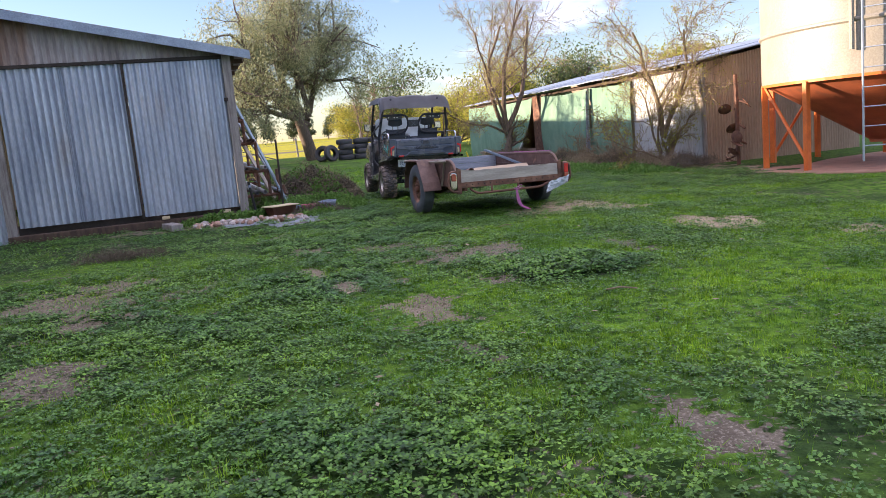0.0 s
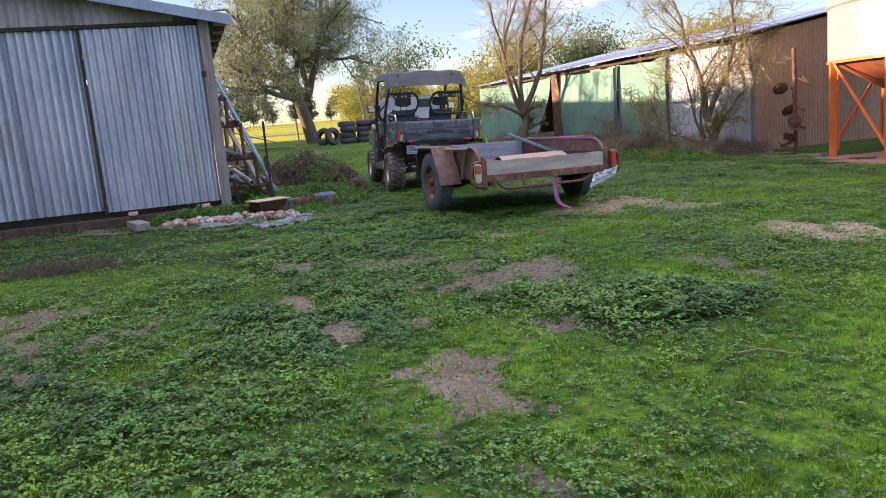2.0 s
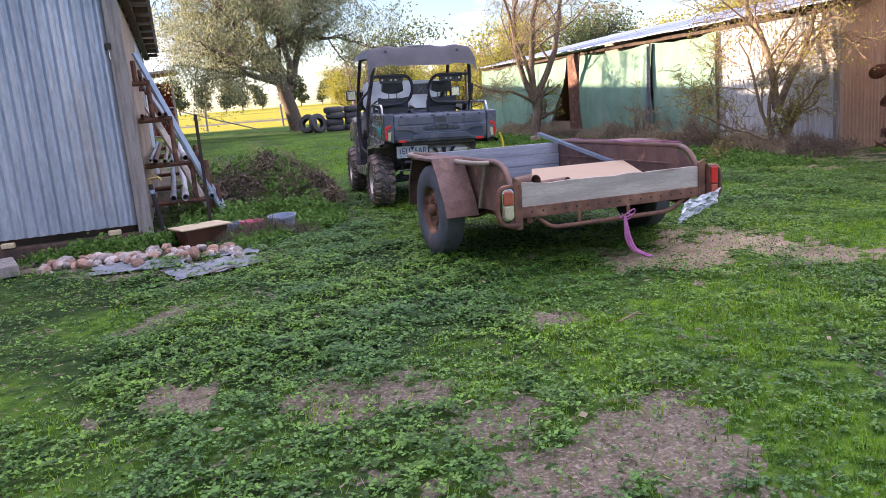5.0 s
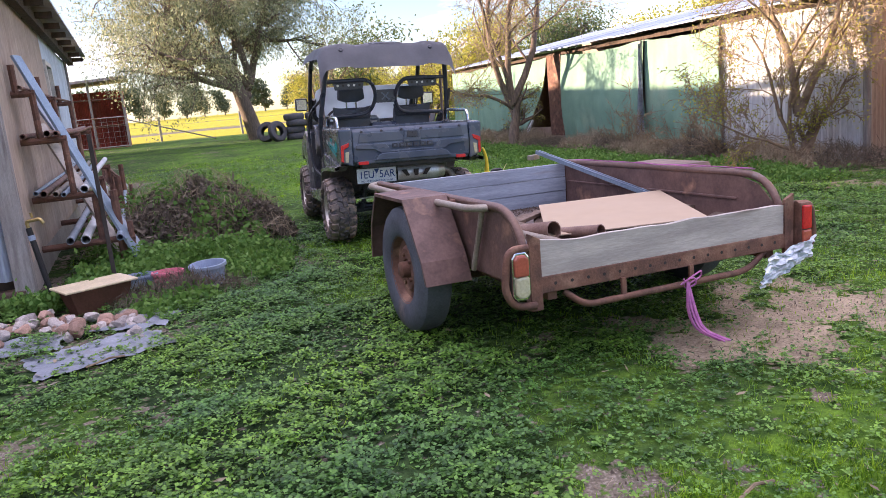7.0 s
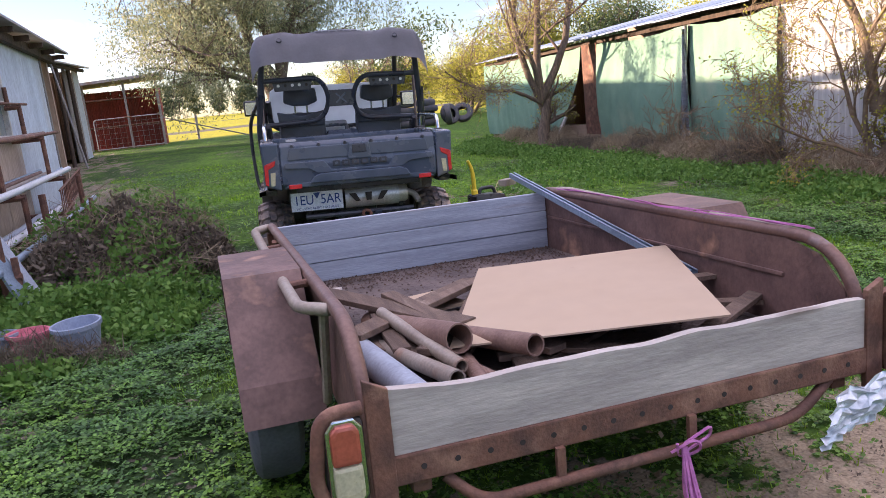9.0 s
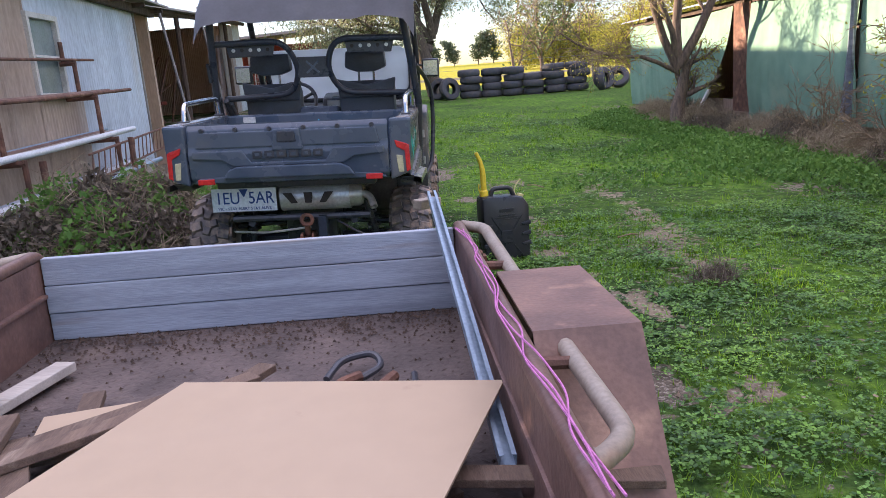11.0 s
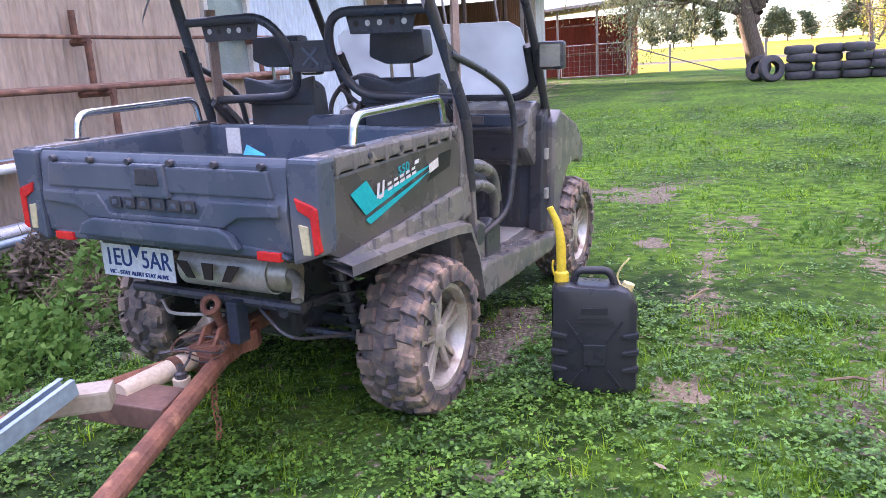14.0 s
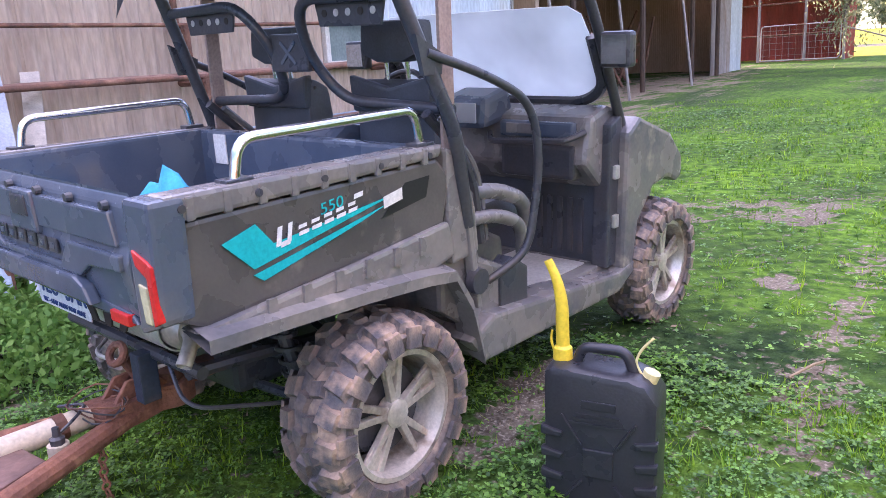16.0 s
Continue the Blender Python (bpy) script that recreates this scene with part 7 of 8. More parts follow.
# ---- yard edge: tyres, fence ----
TY = 36.6
TX = 7.9
tyre_mesh = lathe([(-0.11, 0.20), (-0.13, 0.30), (-0.11, 0.38), (-0.06, 0.41), (0.06, 0.41), (0.11, 0.38), (0.13, 0.30), (0.11, 0.20)], 24, "z")
rng = random.Random(3)
stack = thing("tyre_stack", pose(TX, TY, ground_z(TX, TY) + 0.13), "stack of worn black tyres beside the field", "tyres", "stacked old tyres")
first = part("tyre", tyre_mesh, M_RUBBER, stack, smooth=True)
for k in range(1, 4):
    t = new("tyre", first.data)
    t.parent, t.matrix_local = stack, pose(rng.uniform(-0.10, 0.10), rng.uniform(-0.10, 0.10), k * 0.25, rng.uniform(-3, 3), rng.uniform(-3, 3), 0)
for c in range(1, 6):
    copy_thing(stack, pose(TX + c * 0.76, TY - 0.12 * c + rng.uniform(-0.08, 0.08), ground_z(10, TY) + 0.13 - (0.26 if c in (3,) else 0), 0, 0, rng.uniform(0, 360)))
for x, y, rx, rz in ((7.1, TY - 0.3, 80, 30), (6.75, TY + 0.1, 70, -40), (12.6, TY - 0.8, 75, 20), (13.2, TY - 0.6, 60, -20), (12.4, TY - 1.2, 85, 70)):
    loose = thing("loose_tyre", pose(x, y, ground_z(x, y) + 0.38, rx, 0, rz), "worn black tyre propped at the end of the stack", "tyre")
    t = new("tread_ring", first.data)
    t.parent = loose
post0 = part("fence_post", tube([(0, 0, -0.3), (0, 0, 1.25)], 0.06, 8), M_GREYWOOD, None)
post0.matrix_world = pose(-1.0, 49.0, ground_z(0, 49))
tagged(post0, "grey timber fence post at the field edge", "fence post", "field fence posts")
for k in range(1, 12):
    x = -1.0 + k * 4.2
    copy_thing(post0, pose(x, 49.0 - 0.04 * k, ground_z(x, 49.0), rng.uniform(-2, 2), rng.uniform(-2, 2), 0))
wires = bmesh.new()
for z in (0.45, 0.8, 1.1):
    tube([(-6.0, 49.0, ground_z(0, 49) + z), (50.0, 48.5, ground_z(50, 48.5) + z)], 0.008, 4, wires)
tagged(part("fence_wire", wires, M_RAWSTEEL), "plain strained fence wires along the field", "wire", kind="stuff")

# ---- clutter along the front shed ----
M_TERRA = mat("brown_clay_tub", (0.22, 0.10, 0.065), 0.7, 0.0, (0.17, 0.08, 0.05), 6, 70, 0.15, (0.28, 0.17, 0.12), 0.62, 5)
M_CREAMRIM = mat("cream_enamel", (0.60, 0.50, 0.32), 0.5, 0.0, (0.52, 0.43, 0.28), 6, 70, 0.05)
M_PINKPOT = mat("faded_pink_plastic", (0.58, 0.16, 0.20), 0.6, 0.0, (0.50, 0.14, 0.18), 6, 70, 0.05)
M_BLUEPOT = mat("faded_blue_grey_plastic", (0.27, 0.33, 0.42), 0.6, 0.0, (0.22, 0.27, 0.36), 6, 70, 0.05)
M_WEEDMAT = mat("grey_weed_mat", (0.24, 0.26, 0.29), 0.6, 0.0, (0.17, 0.19, 0.22), 4, 120, 0.2, (0.20, 0.16, 0.13), 0.60, 3)
M_STONE = mat("pale_rubble_stone", (0.46, 0.41, 0.37), 0.9, 0.0, (0.33, 0.29, 0.27), 9, 60, 0.4, rnd=0.35)
M_STONER = mat("reddish_rubble_stone", (0.42, 0.27, 0.20), 0.9, 0.0, (0.32, 0.20, 0.15), 9, 60, 0.4, rnd=0.3)
M_BLACKPIPE = mat("black_poly_pipe", (0.02, 0.02, 0.022), 0.5)
M_BRASS = mat("dull_brass", (0.45, 0.33, 0.13), 0.45, 0.8)
M_WHITEPIPE = mat("white_plastic_pipe", (0.66, 0.67, 0.68), 0.4, 0.0, (0.58, 0.59, 0.60), 6, 70, 0.02)

gz = ground_z
part_rock = []
rng = random.Random(14)
for k in range(7):
    bm = bmesh.new()
    bmesh.ops.create_icosphere(bm, subdivisions=2, radius=1.0)
    for v in bm.verts:
        q = 1 + 0.45 * noise.noise(v.co * 1.1 + Vector((k * 5, 0, 0)))
        v.co = Vector((v.co.x * q, v.co.y * q * 0.8, v.co.z * q * 0.65))
    me = bpy.data.meshes.new("rubble_stone")
    bm.to_mesh(me)
    bm.free()
    me.materials.append(M_STONER if k % 3 == 0 else M_STONE)
    part_rock.append(me)
for k in range(150):
    u = rng.random()
    x = 0.05 + 1.75 * u
    y = 12.28 - 0.30 * u - (0.35 * max(0, u - 0.55)) + rng.gauss(0, 0.13)
    r = rng.uniform(0.025, 0.06) * (1.35 if rng.random() < 0.12 else 1)
    ob = new("rubble_stone", part_rock[k % 7])
    ob.matrix_world = pose(x, y, gz(x, y) + r * 0.35 + rng.uniform(0, 0.03), rng.uniform(0, 90), 0, rng.uniform(0, 360)) @ Matrix.Scale(r, 4)
    tagged(ob, "broken pale rubble stone on the weed mat", "stone", "rubble stones by the shed")


def mat_sheet(name, cx, cy, sx, sy, turn, seed, label):
    n = 26
    verts = []
    for j in range(n):
        for i in range(n):
            u, v = i / (n - 1) - 0.5, j / (n - 1) - 0.5
            e = 1 + 0.18 * noise.noise((u * 4, v * 4, seed))
            p = pose(cx, cy, 0, 0, 0, turn) @ Vector((u * sx * e, v * sy * e, 0))
            verts.append((p.x, p.y, gz(p.x, p.y) + 0.016 + 0.022 * noise.noise((u * 6 + seed, v * 6, 2)) + 0.02 * abs(noise.noise((u * 14, v * 14, seed)))))
    faces = [(j * n + i, j * n + i + 1, (j + 1) * n + i + 1, (j + 1) * n + i) for j in range(n - 1) for i in range(n - 1)]
    return tagged(link_mesh(name, verts, faces, M_WEEDMAT, smooth=True), label, "weed mat")


mat_sheet("weed_mat", 1.55, 11.28, 0.75, 0.50, 20, 2.0, "torn grey plastic weed mat on the soil")
mat_sheet("weed_mat", 1.80, 11.95, 0.50, 0.55, -20, 6.0, "torn grey plastic weed mat under rubble")
mat_sheet("weed_mat", 0.95, 11.75, 0.80, 0.40, -10, 9.0, "torn grey plastic weed mat under rubble")
tagged(part("timber_block", place(box(-0.09, 0.09, -0.30, 0.30, 0, 0.10, 0.012), pose(-0.20, 12.30, gz(-0.2, 12.3) + 0.01, 0, 0, 14)), M_GREYWOOD), "short grey timber sleeper on the grass", "timber")
for x in (-0.35, 0.62):
    tagged(part("yellow_block", box(x, x + 0.12, 12.98, 13.06, 0.475, 0.525, 0.012), M_CREAMRIM), "small dull yellow chock on the door sill", "block")

tub = thing("plant_tub", pose(1.50, 12.50, gz(1.5, 12.5), 0, 0, 22), "brown tub with a cream rim in the weeds", "tub")
bm = bmesh.new()
lo = [(-0.17, -0.10), (0.17, -0.10), (0.17, 0.10), (-0.17, 0.10)]
def frustum(a, z0, b, z1):
    f = bmesh.new()
    p = [f.verts.new((x, y, z0)) for x, y in a]
    q = [f.verts.new((x, y, z1)) for x, y in b]
    f.faces.new(p[::-1])
    for i in range(4):
        f.faces.new((p[i], p[(i + 1) % 4], q[(i + 1) % 4], q[i]))
    bmesh.ops.solidify(f, geom=f.faces[:], thickness=0.012)
    return f
hi = [(-0.22, -0.15), (0.22, -0.15), (0.22, 0.15), (-0.22, 0.15)]
part("tub_wall", frustum(lo, 0.0, hi, 0.19), M_TERRA, tub)
part("tub_rim", slab([(-0.26, -0.18), (0.26, -0.18), (0.26, 0.18), (-0.26, 0.18)], "z", 0.19, 0.206, 0.006), M_CREAMRIM, tub, "cream enamel top")


def pot(name, x, y, r, h, material, label):
    p = thing(name, pose(x, y, gz(x, y) + 0.01, rng.uniform(-4, 4), rng.uniform(-5, 5), 0), label, "pot")
    part("pot_wall", lathe([(0.0, 0.0), (0.0, r * 0.8), (h * 0.85, r), (h * 0.85, r * 1.07), (h, r * 1.07), (h, r * 0.96), (0.03, r * 0.75), (0.03, 0.0)], 26, "z"), material, p, smooth=True)
    return p


pot("plastic_pot", 2.02, 12.86, 0.12, 0.13, M_PINKPOT, "faded pink plastic plant pot in weeds")
pot("plastic_pot", 2.33, 12.72, 0.14, 0.17, M_BLUEPOT, "faded blue-grey plastic plant pot in weeds")
pot("plastic_pot", 1.82, 12.95, 0.12, 0.12, M_BLUEPOT, "faded blue-grey plastic plant pot in weeds")
tap = thing("garden_tap", pose(1.16, 13.0, gz(1.2, 13.0), 0, -7, 0), "brass tap on a black poly standpipe", "tap")
part("standpipe", tube([(0, 0, -0.1), (0, 0, 0.62)], 0.022, 10), M_BLACKPIPE, tap)
part("pipe_band", tube([(0, 0, 0.52), (0, 0, 0.56)], 0.026, 10), M_BLUEPOT, tap)
part("tap_body", tube(round_path([(0, 0, 0.62), (0, 0, 0.67), (0.10, -0.03, 0.67), (0.115, -0.035, 0.63)], 0.02), 0.014, 8), M_BRASS, tap)
part("tap_handle", tube([(0.05, -0.015, 0.69), (0.05, -0.015, 0.73)], 0.01, 6), M_BRASS, tap)
stake = thing("steel_stake", pose(1.62, 13.05, gz(1.6, 13.0)), "dark steel star picket beside the pipe rack", "stake")
part("picket", box(-0.016, 0.016, -0.016, 0.016, -0.2, 1.28, 0.004), M_DARK, stake)

# pipe rack along the side wall
rack_y = (13.95, 15.85, 18.25)
for n_r, y in enumerate(rack_y):
    rk = thing("pipe_rack_bracket", pose(1.03, y, gz(1.0, y)), "stepped bracket of rusty steel pipe holding lengths of pipe", "rack", "pipe racks on the shed wall")
    steps_up = ((0.30, 0.78), (0.74, 0.52), (1.25, 0.36), (1.66, 0.18), (1.88, 0.06))
    for (z, reach), (z2, reach2) in zip(steps_up, steps_up[1:]):
        part("bracket_arm", tube([(0, 0, z), (reach, 0, z)], 0.030, 8), M_RUST, rk)
        part("bracket_post", tube([(reach2 - 0.02, 0, z), (reach2 - 0.02, 0, z2 + 0.03)], 0.027, 8), M_RUST, rk)
    part("bracket_foot", tube([(0.66, 0, -0.1), (0.66, 0, 0.75)], 0.034, 8), M_RUST, rk)
    part("bracket_brace", tube([(0.75, 0, -0.05), (0.75, 0, 0.45)], 0.026, 8), M_RUST, rk)
rng = random.Random(21)
stock = ((0.25, 0.33, M_PVC, 0.035), (0.38, 0.33, M_WHITEPIPE, 0.04), (0.66, 0.33, M_RAWSTEEL, 0.03), (0.12, 0.77, M_OLDPIPE, 0.03), (0.22, 0.77, M_PALEPIPE, 0.025), (0.44, 0.77, M_WHITEPIPE, 0.035), (0.29, 0.77, M_RAWSTEEL, 0.022), (0.06, 1.28, M_RUST, 0.022), (0.24, 1.28, M_OLDPIPE, 0.028), (0.10, 1.69, M_RUST, 0.016), (0.30, 1.28, M_RUST, 0.022), (0.07, 0.80, M_RAWSTEEL, 0.02))
for dx, dz, mm, r in stock:
    y0, y1 = 13.80 - rng.uniform(0, 0.25), 18.9 + rng.uniform(0, 0.8)
    x = 1.03 + dx
    bm = pipe([(x, y0, gz(1, y0) + dz + r), (x + rng.uniform(-0.03, 0.03), (y0 + y1) / 2, gz(1, 16.3) + dz + r - 0.01), (x, y1, gz(1, y1) + dz + r)], r, 0.004, 10)
    tagged(part("stored_pipe", bm, mm, None, smooth=True), "long stored pipe lying on the wall rack", "pipe", "pipes stored on the rack")
for k, (x0, y0, x1, y1, w, mm) in enumerate(((1.10, 14.15, 1.86, 13.85, 0.07, M_RAWSTEEL), (1.12, 14.35, 1.92, 14.05, 0.05, M_PVC), (1.14, 14.6, 1.72, 14.2, 0.06, M_PALEBOARD))):
    a, b = Vector((x1, y1, gz(x1, y1))), Vector((x0, y0, gz(x0, y0) + 2.0 - 0.3 * k))
    q = (b - a).to_track_quat("Y", "Z").to_matrix().to_4x4()
    tagged(part("leaning_plank", place(box(-w, w, 0, (b - a).length, -0.012, 0.012, 0.003), Matrix.Translation(a) @ q), mm), "grey-blue plank leaning on the pipe rack", "plank", "planks leaning on the rack")
tr0 = bmesh.new()
for z in (0.50, 0.78):
    tube([(1.66, 17.0, gz(1, 17) + z - 0.1), (1.30, 21.2, gz(1, 21) + z - 0.1)], 0.014, 6, tr0)
for k in range(18):
    f0, f1 = k / 18, (k + 0.5) / 18
    pa, pb = Vector((1.66 - 0.36 * f0, 17.0 + 4.2 * f0, gz(1, 17 + 4.2 * f0) + 0.40)), Vector((1.66 - 0.36 * f1, 17.0 + 4.2 * f1, gz(1, 17 + 4.2 * f1) + 0.68))
    tube([pa, pb], 0.008, 5, tr0)
tagged(part("steel_truss", tr0, M_RUST), "rusty lattice steel truss lying along the wall", "truss")

# old disc plough stood on end by the silo
pl = thing("old_plough", pose(10.97, 12.68, gz(10.97, 12.68)), "rusty old disc plough standing on end", "plough")
part("beam", tube([(0, 0, -0.1), (-0.02, 0, 1.85)], 0.04, 8), M_RUST, pl)
rng = random.Random(8)
for k, z in enumerate((0.12, 0.26, 0.42, 0.58, 0.75, 1.15, 1.24)):
    disc = lathe([(0.0, 0.0), (0.01, 0.07), (0.03, 0.13), (0.034, 0.13), (0.014, 0.07), (0.005, 0.0)], 20, "z")
    part("disc", place(disc, pose(rng.uniform(-0.18, 0.18), rng.uniform(-0.2, 0.2), z, rng.uniform(20, 80), rng.uniform(-40, 40), rng.uniform(0, 180))), M_RUST, pl)
    part("disc_arm", tube([(0, 0, z + 0.1), (rng.uniform(-0.2, 0.2), rng.uniform(-0.25, 0.25), z)], 0.022, 6), M_RUST, pl)

# things inside the machinery bay
rng = random.Random(33)
for k in range(5):
    y = 24.5 + k * 2.7
    h = thing("old_harrow", pose(-3.2, y, gz(-3.2, y)), "rusty farm harrow stored in the open bay", "harrow", "stored harrows")
    for j in range(6):
        part("frame_bar", tube([(rng.uniform(-1, 1), rng.uniform(-1, 1), 0.0), (rng.uniform(-1, 1), rng.uniform(-1, 1), rng.uniform(0.8, 2.2))], 0.045, 6), M_RUST, h)
    part("seat_plate", box(-0.5, 0.5, -0.3, 0.3, 0.6, 0.72, 0.02), M_REDIRON, h)
for y, x in ((23.6, -0.5), (24.3, -0.45), (25.2, -0.55), (28.5, -0.5), (33.0, -0.5)):
    tagged(part("leaning_pole", tube([(x + 0.35, y, gz(x, y) - 0.05), (x - 0.2, y + 0.3, 4.3)], 0.035, 7), M_GREYWOOD), "long grey pole leaning on the machinery shed eave", "pole", "poles against the eave")
gate_g = thing("mesh_gate", pose(-1.2, 45.2, gz(-1.2, 45.2)), "galvanised tube and mesh farm gate", "gate")
part("gate_frame", tube(round_path([(0, 0, 0.1), (0, 0, 1.45), (2.9, 0, 1.45), (2.9, 0, 0.1), (0, 0, 0.1)], 0.15), 0.025, 8), M_GALV_OLD, gate_g)
for k in range(12):
    part("mesh_wire", tube([(0.24 * k + 0.1, 0, 0.1), (0.24 * k + 0.1, 0, 1.45)], 0.006, 4), M_GALV_OLD, gate_g)
for k in range(5):
    part("mesh_wire", tube([(0, 0, 0.3 + 0.24 * k), (2.9, 0, 0.3 + 0.24 * k)], 0.006, 4), M_GALV_OLD, gate_g)
tagged(part("brace_pole", tube([(1.75, 45.4, gz(1.7, 45) + 1.3), (5.6, 45.2, gz(5, 45) + 0.05)], 0.03, 6), M_GREYWOOD), "long thin pole propped down to the grass", "pole")
for a, b in (((10.2, 20.9), (10.35, 20.95)),):
    tagged(part("white_offcut", tube([(10.3, 22.2, gz(10.3, 22.2)), (10.55, 22.05, gz(10.3, 22) + 0.55)], 0.035, 6), M_WHITEPIPE), "pale board leaning below the green cloth", "board")

# gathered end of cloth and pole between two cloth panels
tagged(part("pale_pole", tube([(10.66, 18.22, gz(10.6, 18.2) - 0.1), (10.74, 18.16, 2.35)], 0.035, 8), M_PALEBOARD), "pale timber pole standing between cloth panels", "pole")
drape = [(10.70 + 0.05 * math.sin(k * 1.9), 18.10 + 0.03 * k, 2.0 - 0.0 * k) for k in range(6)]
bm = bmesh.new()
top = [bm.verts.new((x, 18.15 + (y - 18.15) * 0.12, 2.30)) for x, y, z in drape]
mid = [bm.verts.new((x - 0.06, y - 0.04, 1.1)) for x, y, z in drape]
low = [bm.verts.new((x - 0.05, 18.10 + (y - 18.10) * 1.7 - 0.05, 0.55)) for x, y, z in drape]
for r0, r1 in ((top, mid), (mid, low)):
    for k in range(5):
        bm.faces.new((r0[k], r0[k + 1], r1[k + 1], r1[k]))
bmesh.ops.solidify(bm, geom=bm.faces[:], thickness=0.006)
tagged(part("grey_drape", bm, M_GREYBOARD, None, smooth=True), "grey gathered strip of cloth hanging on the wall", "cloth")

# ---- grass, clover and weeds ----
prng = np.random.default_rng(7)


def quads(name, centre, along, across, material, label, category):
    """A mesh of single rhombic leaves from arrays of centres and half axes."""
    n = len(centre)
    v = np.empty((n, 4, 3))
    v[:, 0], v[:, 1], v[:, 2], v[:, 3] = centre - along, centre + across, centre + along, centre - across
    me = bpy.data.meshes.new(name)
    me.vertices.add(n * 4)
    me.vertices.foreach_set("co", v.reshape(-1))
    me.loops.add(n * 4)
    me.loops.foreach_set("vertex_index", np.arange(n * 4))
    me.polygons.add(n)
    me.polygons.foreach_set("loop_start", np.arange(n) * 4)
    me.polygons.foreach_set("loop_total", np.full(n, 4))
    me.update(calc_edges=True)
    me.materials.append(material)
    return tagged(new(name, me), label, category, kind="stuff")


def blades(name, base, tip, side, material, label, category):
    n = len(base)
    v = np.empty((n, 3, 3))
    v[:, 0], v[:, 1], v[:, 2] = base - side, base + side, tip
    me = bpy.data.meshes.new(name)
    me.vertices.add(n * 3)
    me.vertices.foreach_set("co", v.reshape(-1))
    me.loops.add(n * 3)
    me.loops.foreach_set("vertex_index", np.arange(n * 3))
    me.polygons.add(n)
    me.polygons.foreach_set("loop_start", np.arange(n) * 3)
    me.polygons.foreach_set("loop_total", np.full(n, 3))
    me.update(calc_edges=True)
    me.materials.append(material)
    return tagged(new(name, me), label, category, kind="stuff")


def spots(n, x0, x1, y0, y1):
    return prng.uniform(x0, x1, n), prng.uniform(y0, y1, n)


def scatter(regions):
    xs, ys = [], []
    for n, x0, x1, y0, y1 in regions:
        x, y = spots(n, x0, x1, y0, y1)
        xs.append(x)
        ys.append(y)
    return np.concatenate(xs), np.concatenate(ys)


def clear_of(x, y):
    """Leaves out the shed, the wall and what stands on the ground; thins out unevenly at the edge of the trodden yard."""
    ok = ~((x < 1.15) & (y > 12.9)) & (x < 10.8) & ((x - 12.4) ** 2 + (y - 10.4) ** 2 > 6.0)
    rim = np.minimum(np.minimum(x + 2.6, 9.2 - 0.1 * np.abs(y - 12) - x + 0.9), y - 1.5) + 0.5 * np.sin(x * 2.1) + 0.5 * np.sin(y * 1.7)
    return ok & (prng.random(len(x)) < np.clip(0.35 + rim / 1.6, 0.3, 1.0))


# clover: three leaflets on one stalk, in cushions of uneven height
x, y = scatter(((225000, -2.6, 7.5, 1.5, 8.5), (190000, 0.8, 9.0, 8.5, 15.0), (14000, 9.0, 10.6, 8.5, 15.0), (32000, 1.2, 10.6, 15.0, 26.0), (12000, -2.9, 0.8, 8.5, 13.0), (9000, -7.0, -2.6, -3.0, 13.0), (5000, -2.6, 10.5, -3.0, 1.5)))
bare, lush = grid_at(BARE_GRID, x, y), grid_at(LUSH_GRID, x, y)
cushion, sprig = vnoise(x, y, 0.30, 21), vnoise(x, y, 0.085, 22)
clump = np.clip((0.55 * cushion + 0.45 * sprig - 0.25) / 0.45, 0.0, 1.0)
keep = clear_of(x, y) & (prng.random(len(x)) < (1 - bare) ** 1.6 * (1.0 - 0.82 * lush) * (0.12 + 1.0 * clump) + 0.05)
x, y, lush, clump, cushion = x[keep], y[keep], lush[keep], clump[keep], cushion[keep]
n = len(x)
deep = np.exp(-((x - 3.0) ** 2 / 0.30 + (y - 5.62) ** 2 / 0.36))
top = 0.012 + 0.060 * clump ** 1.5 * (1.0 - 0.6 * lush) + 0.05 * deep
hz = top * (0.25 + 0.75 * prng.random(n) ** 0.6)
size = prng.uniform(0.0055, 0.0125, n) * np.interp(y, [7, 9, 14, 21], [1.0, 0.9, 0.85, 1.4]) * (1.12 - 0.35 * lush) * (1 + 0.35 * deep)
c0 = np.stack([x, y, ground_zs(x, y) + hz], 1)
yaw = prng.uniform(0, 2 * np.pi, n)
cs, al, ac = [], [], []
for k in range(3):
    a = yaw + k * 2.094 + prng.normal(0, 0.15, n)
    tilt = prng.normal(0.10, 0.30, n)
    u = np.stack([np.cos(a) * np.cos(tilt), np.sin(a) * np.cos(tilt), np.sin(tilt)], 1)
    w = np.stack([-np.sin(a), np.cos(a), prng.normal(0, 0.25, n)], 1)
    cs.append(c0 + u * size[:, None] * 1.05)
    al.append(u * size[:, None])
    ac.append(w * size[:, None] * 0.85)
quads("clover", np.concatenate(cs), np.concatenate(al), np.concatenate(ac), M_CLOVER, "low broad-leaved clover over the yard", "clover")

# fine grass, growing in tufts
def tufts(n, per, spread, x0, x1, y0, y1):
    cx, cy = spots(n // per, x0, x1, y0, y1)
    k = np.repeat(np.arange(n // per), per)
    vigour = prng.uniform(0.5, 1.5, n // per)
    return cx[k] + prng.normal(0, spread, len(k)), cy[k] + prng.normal(0, spread, len(k)), vigour[k]


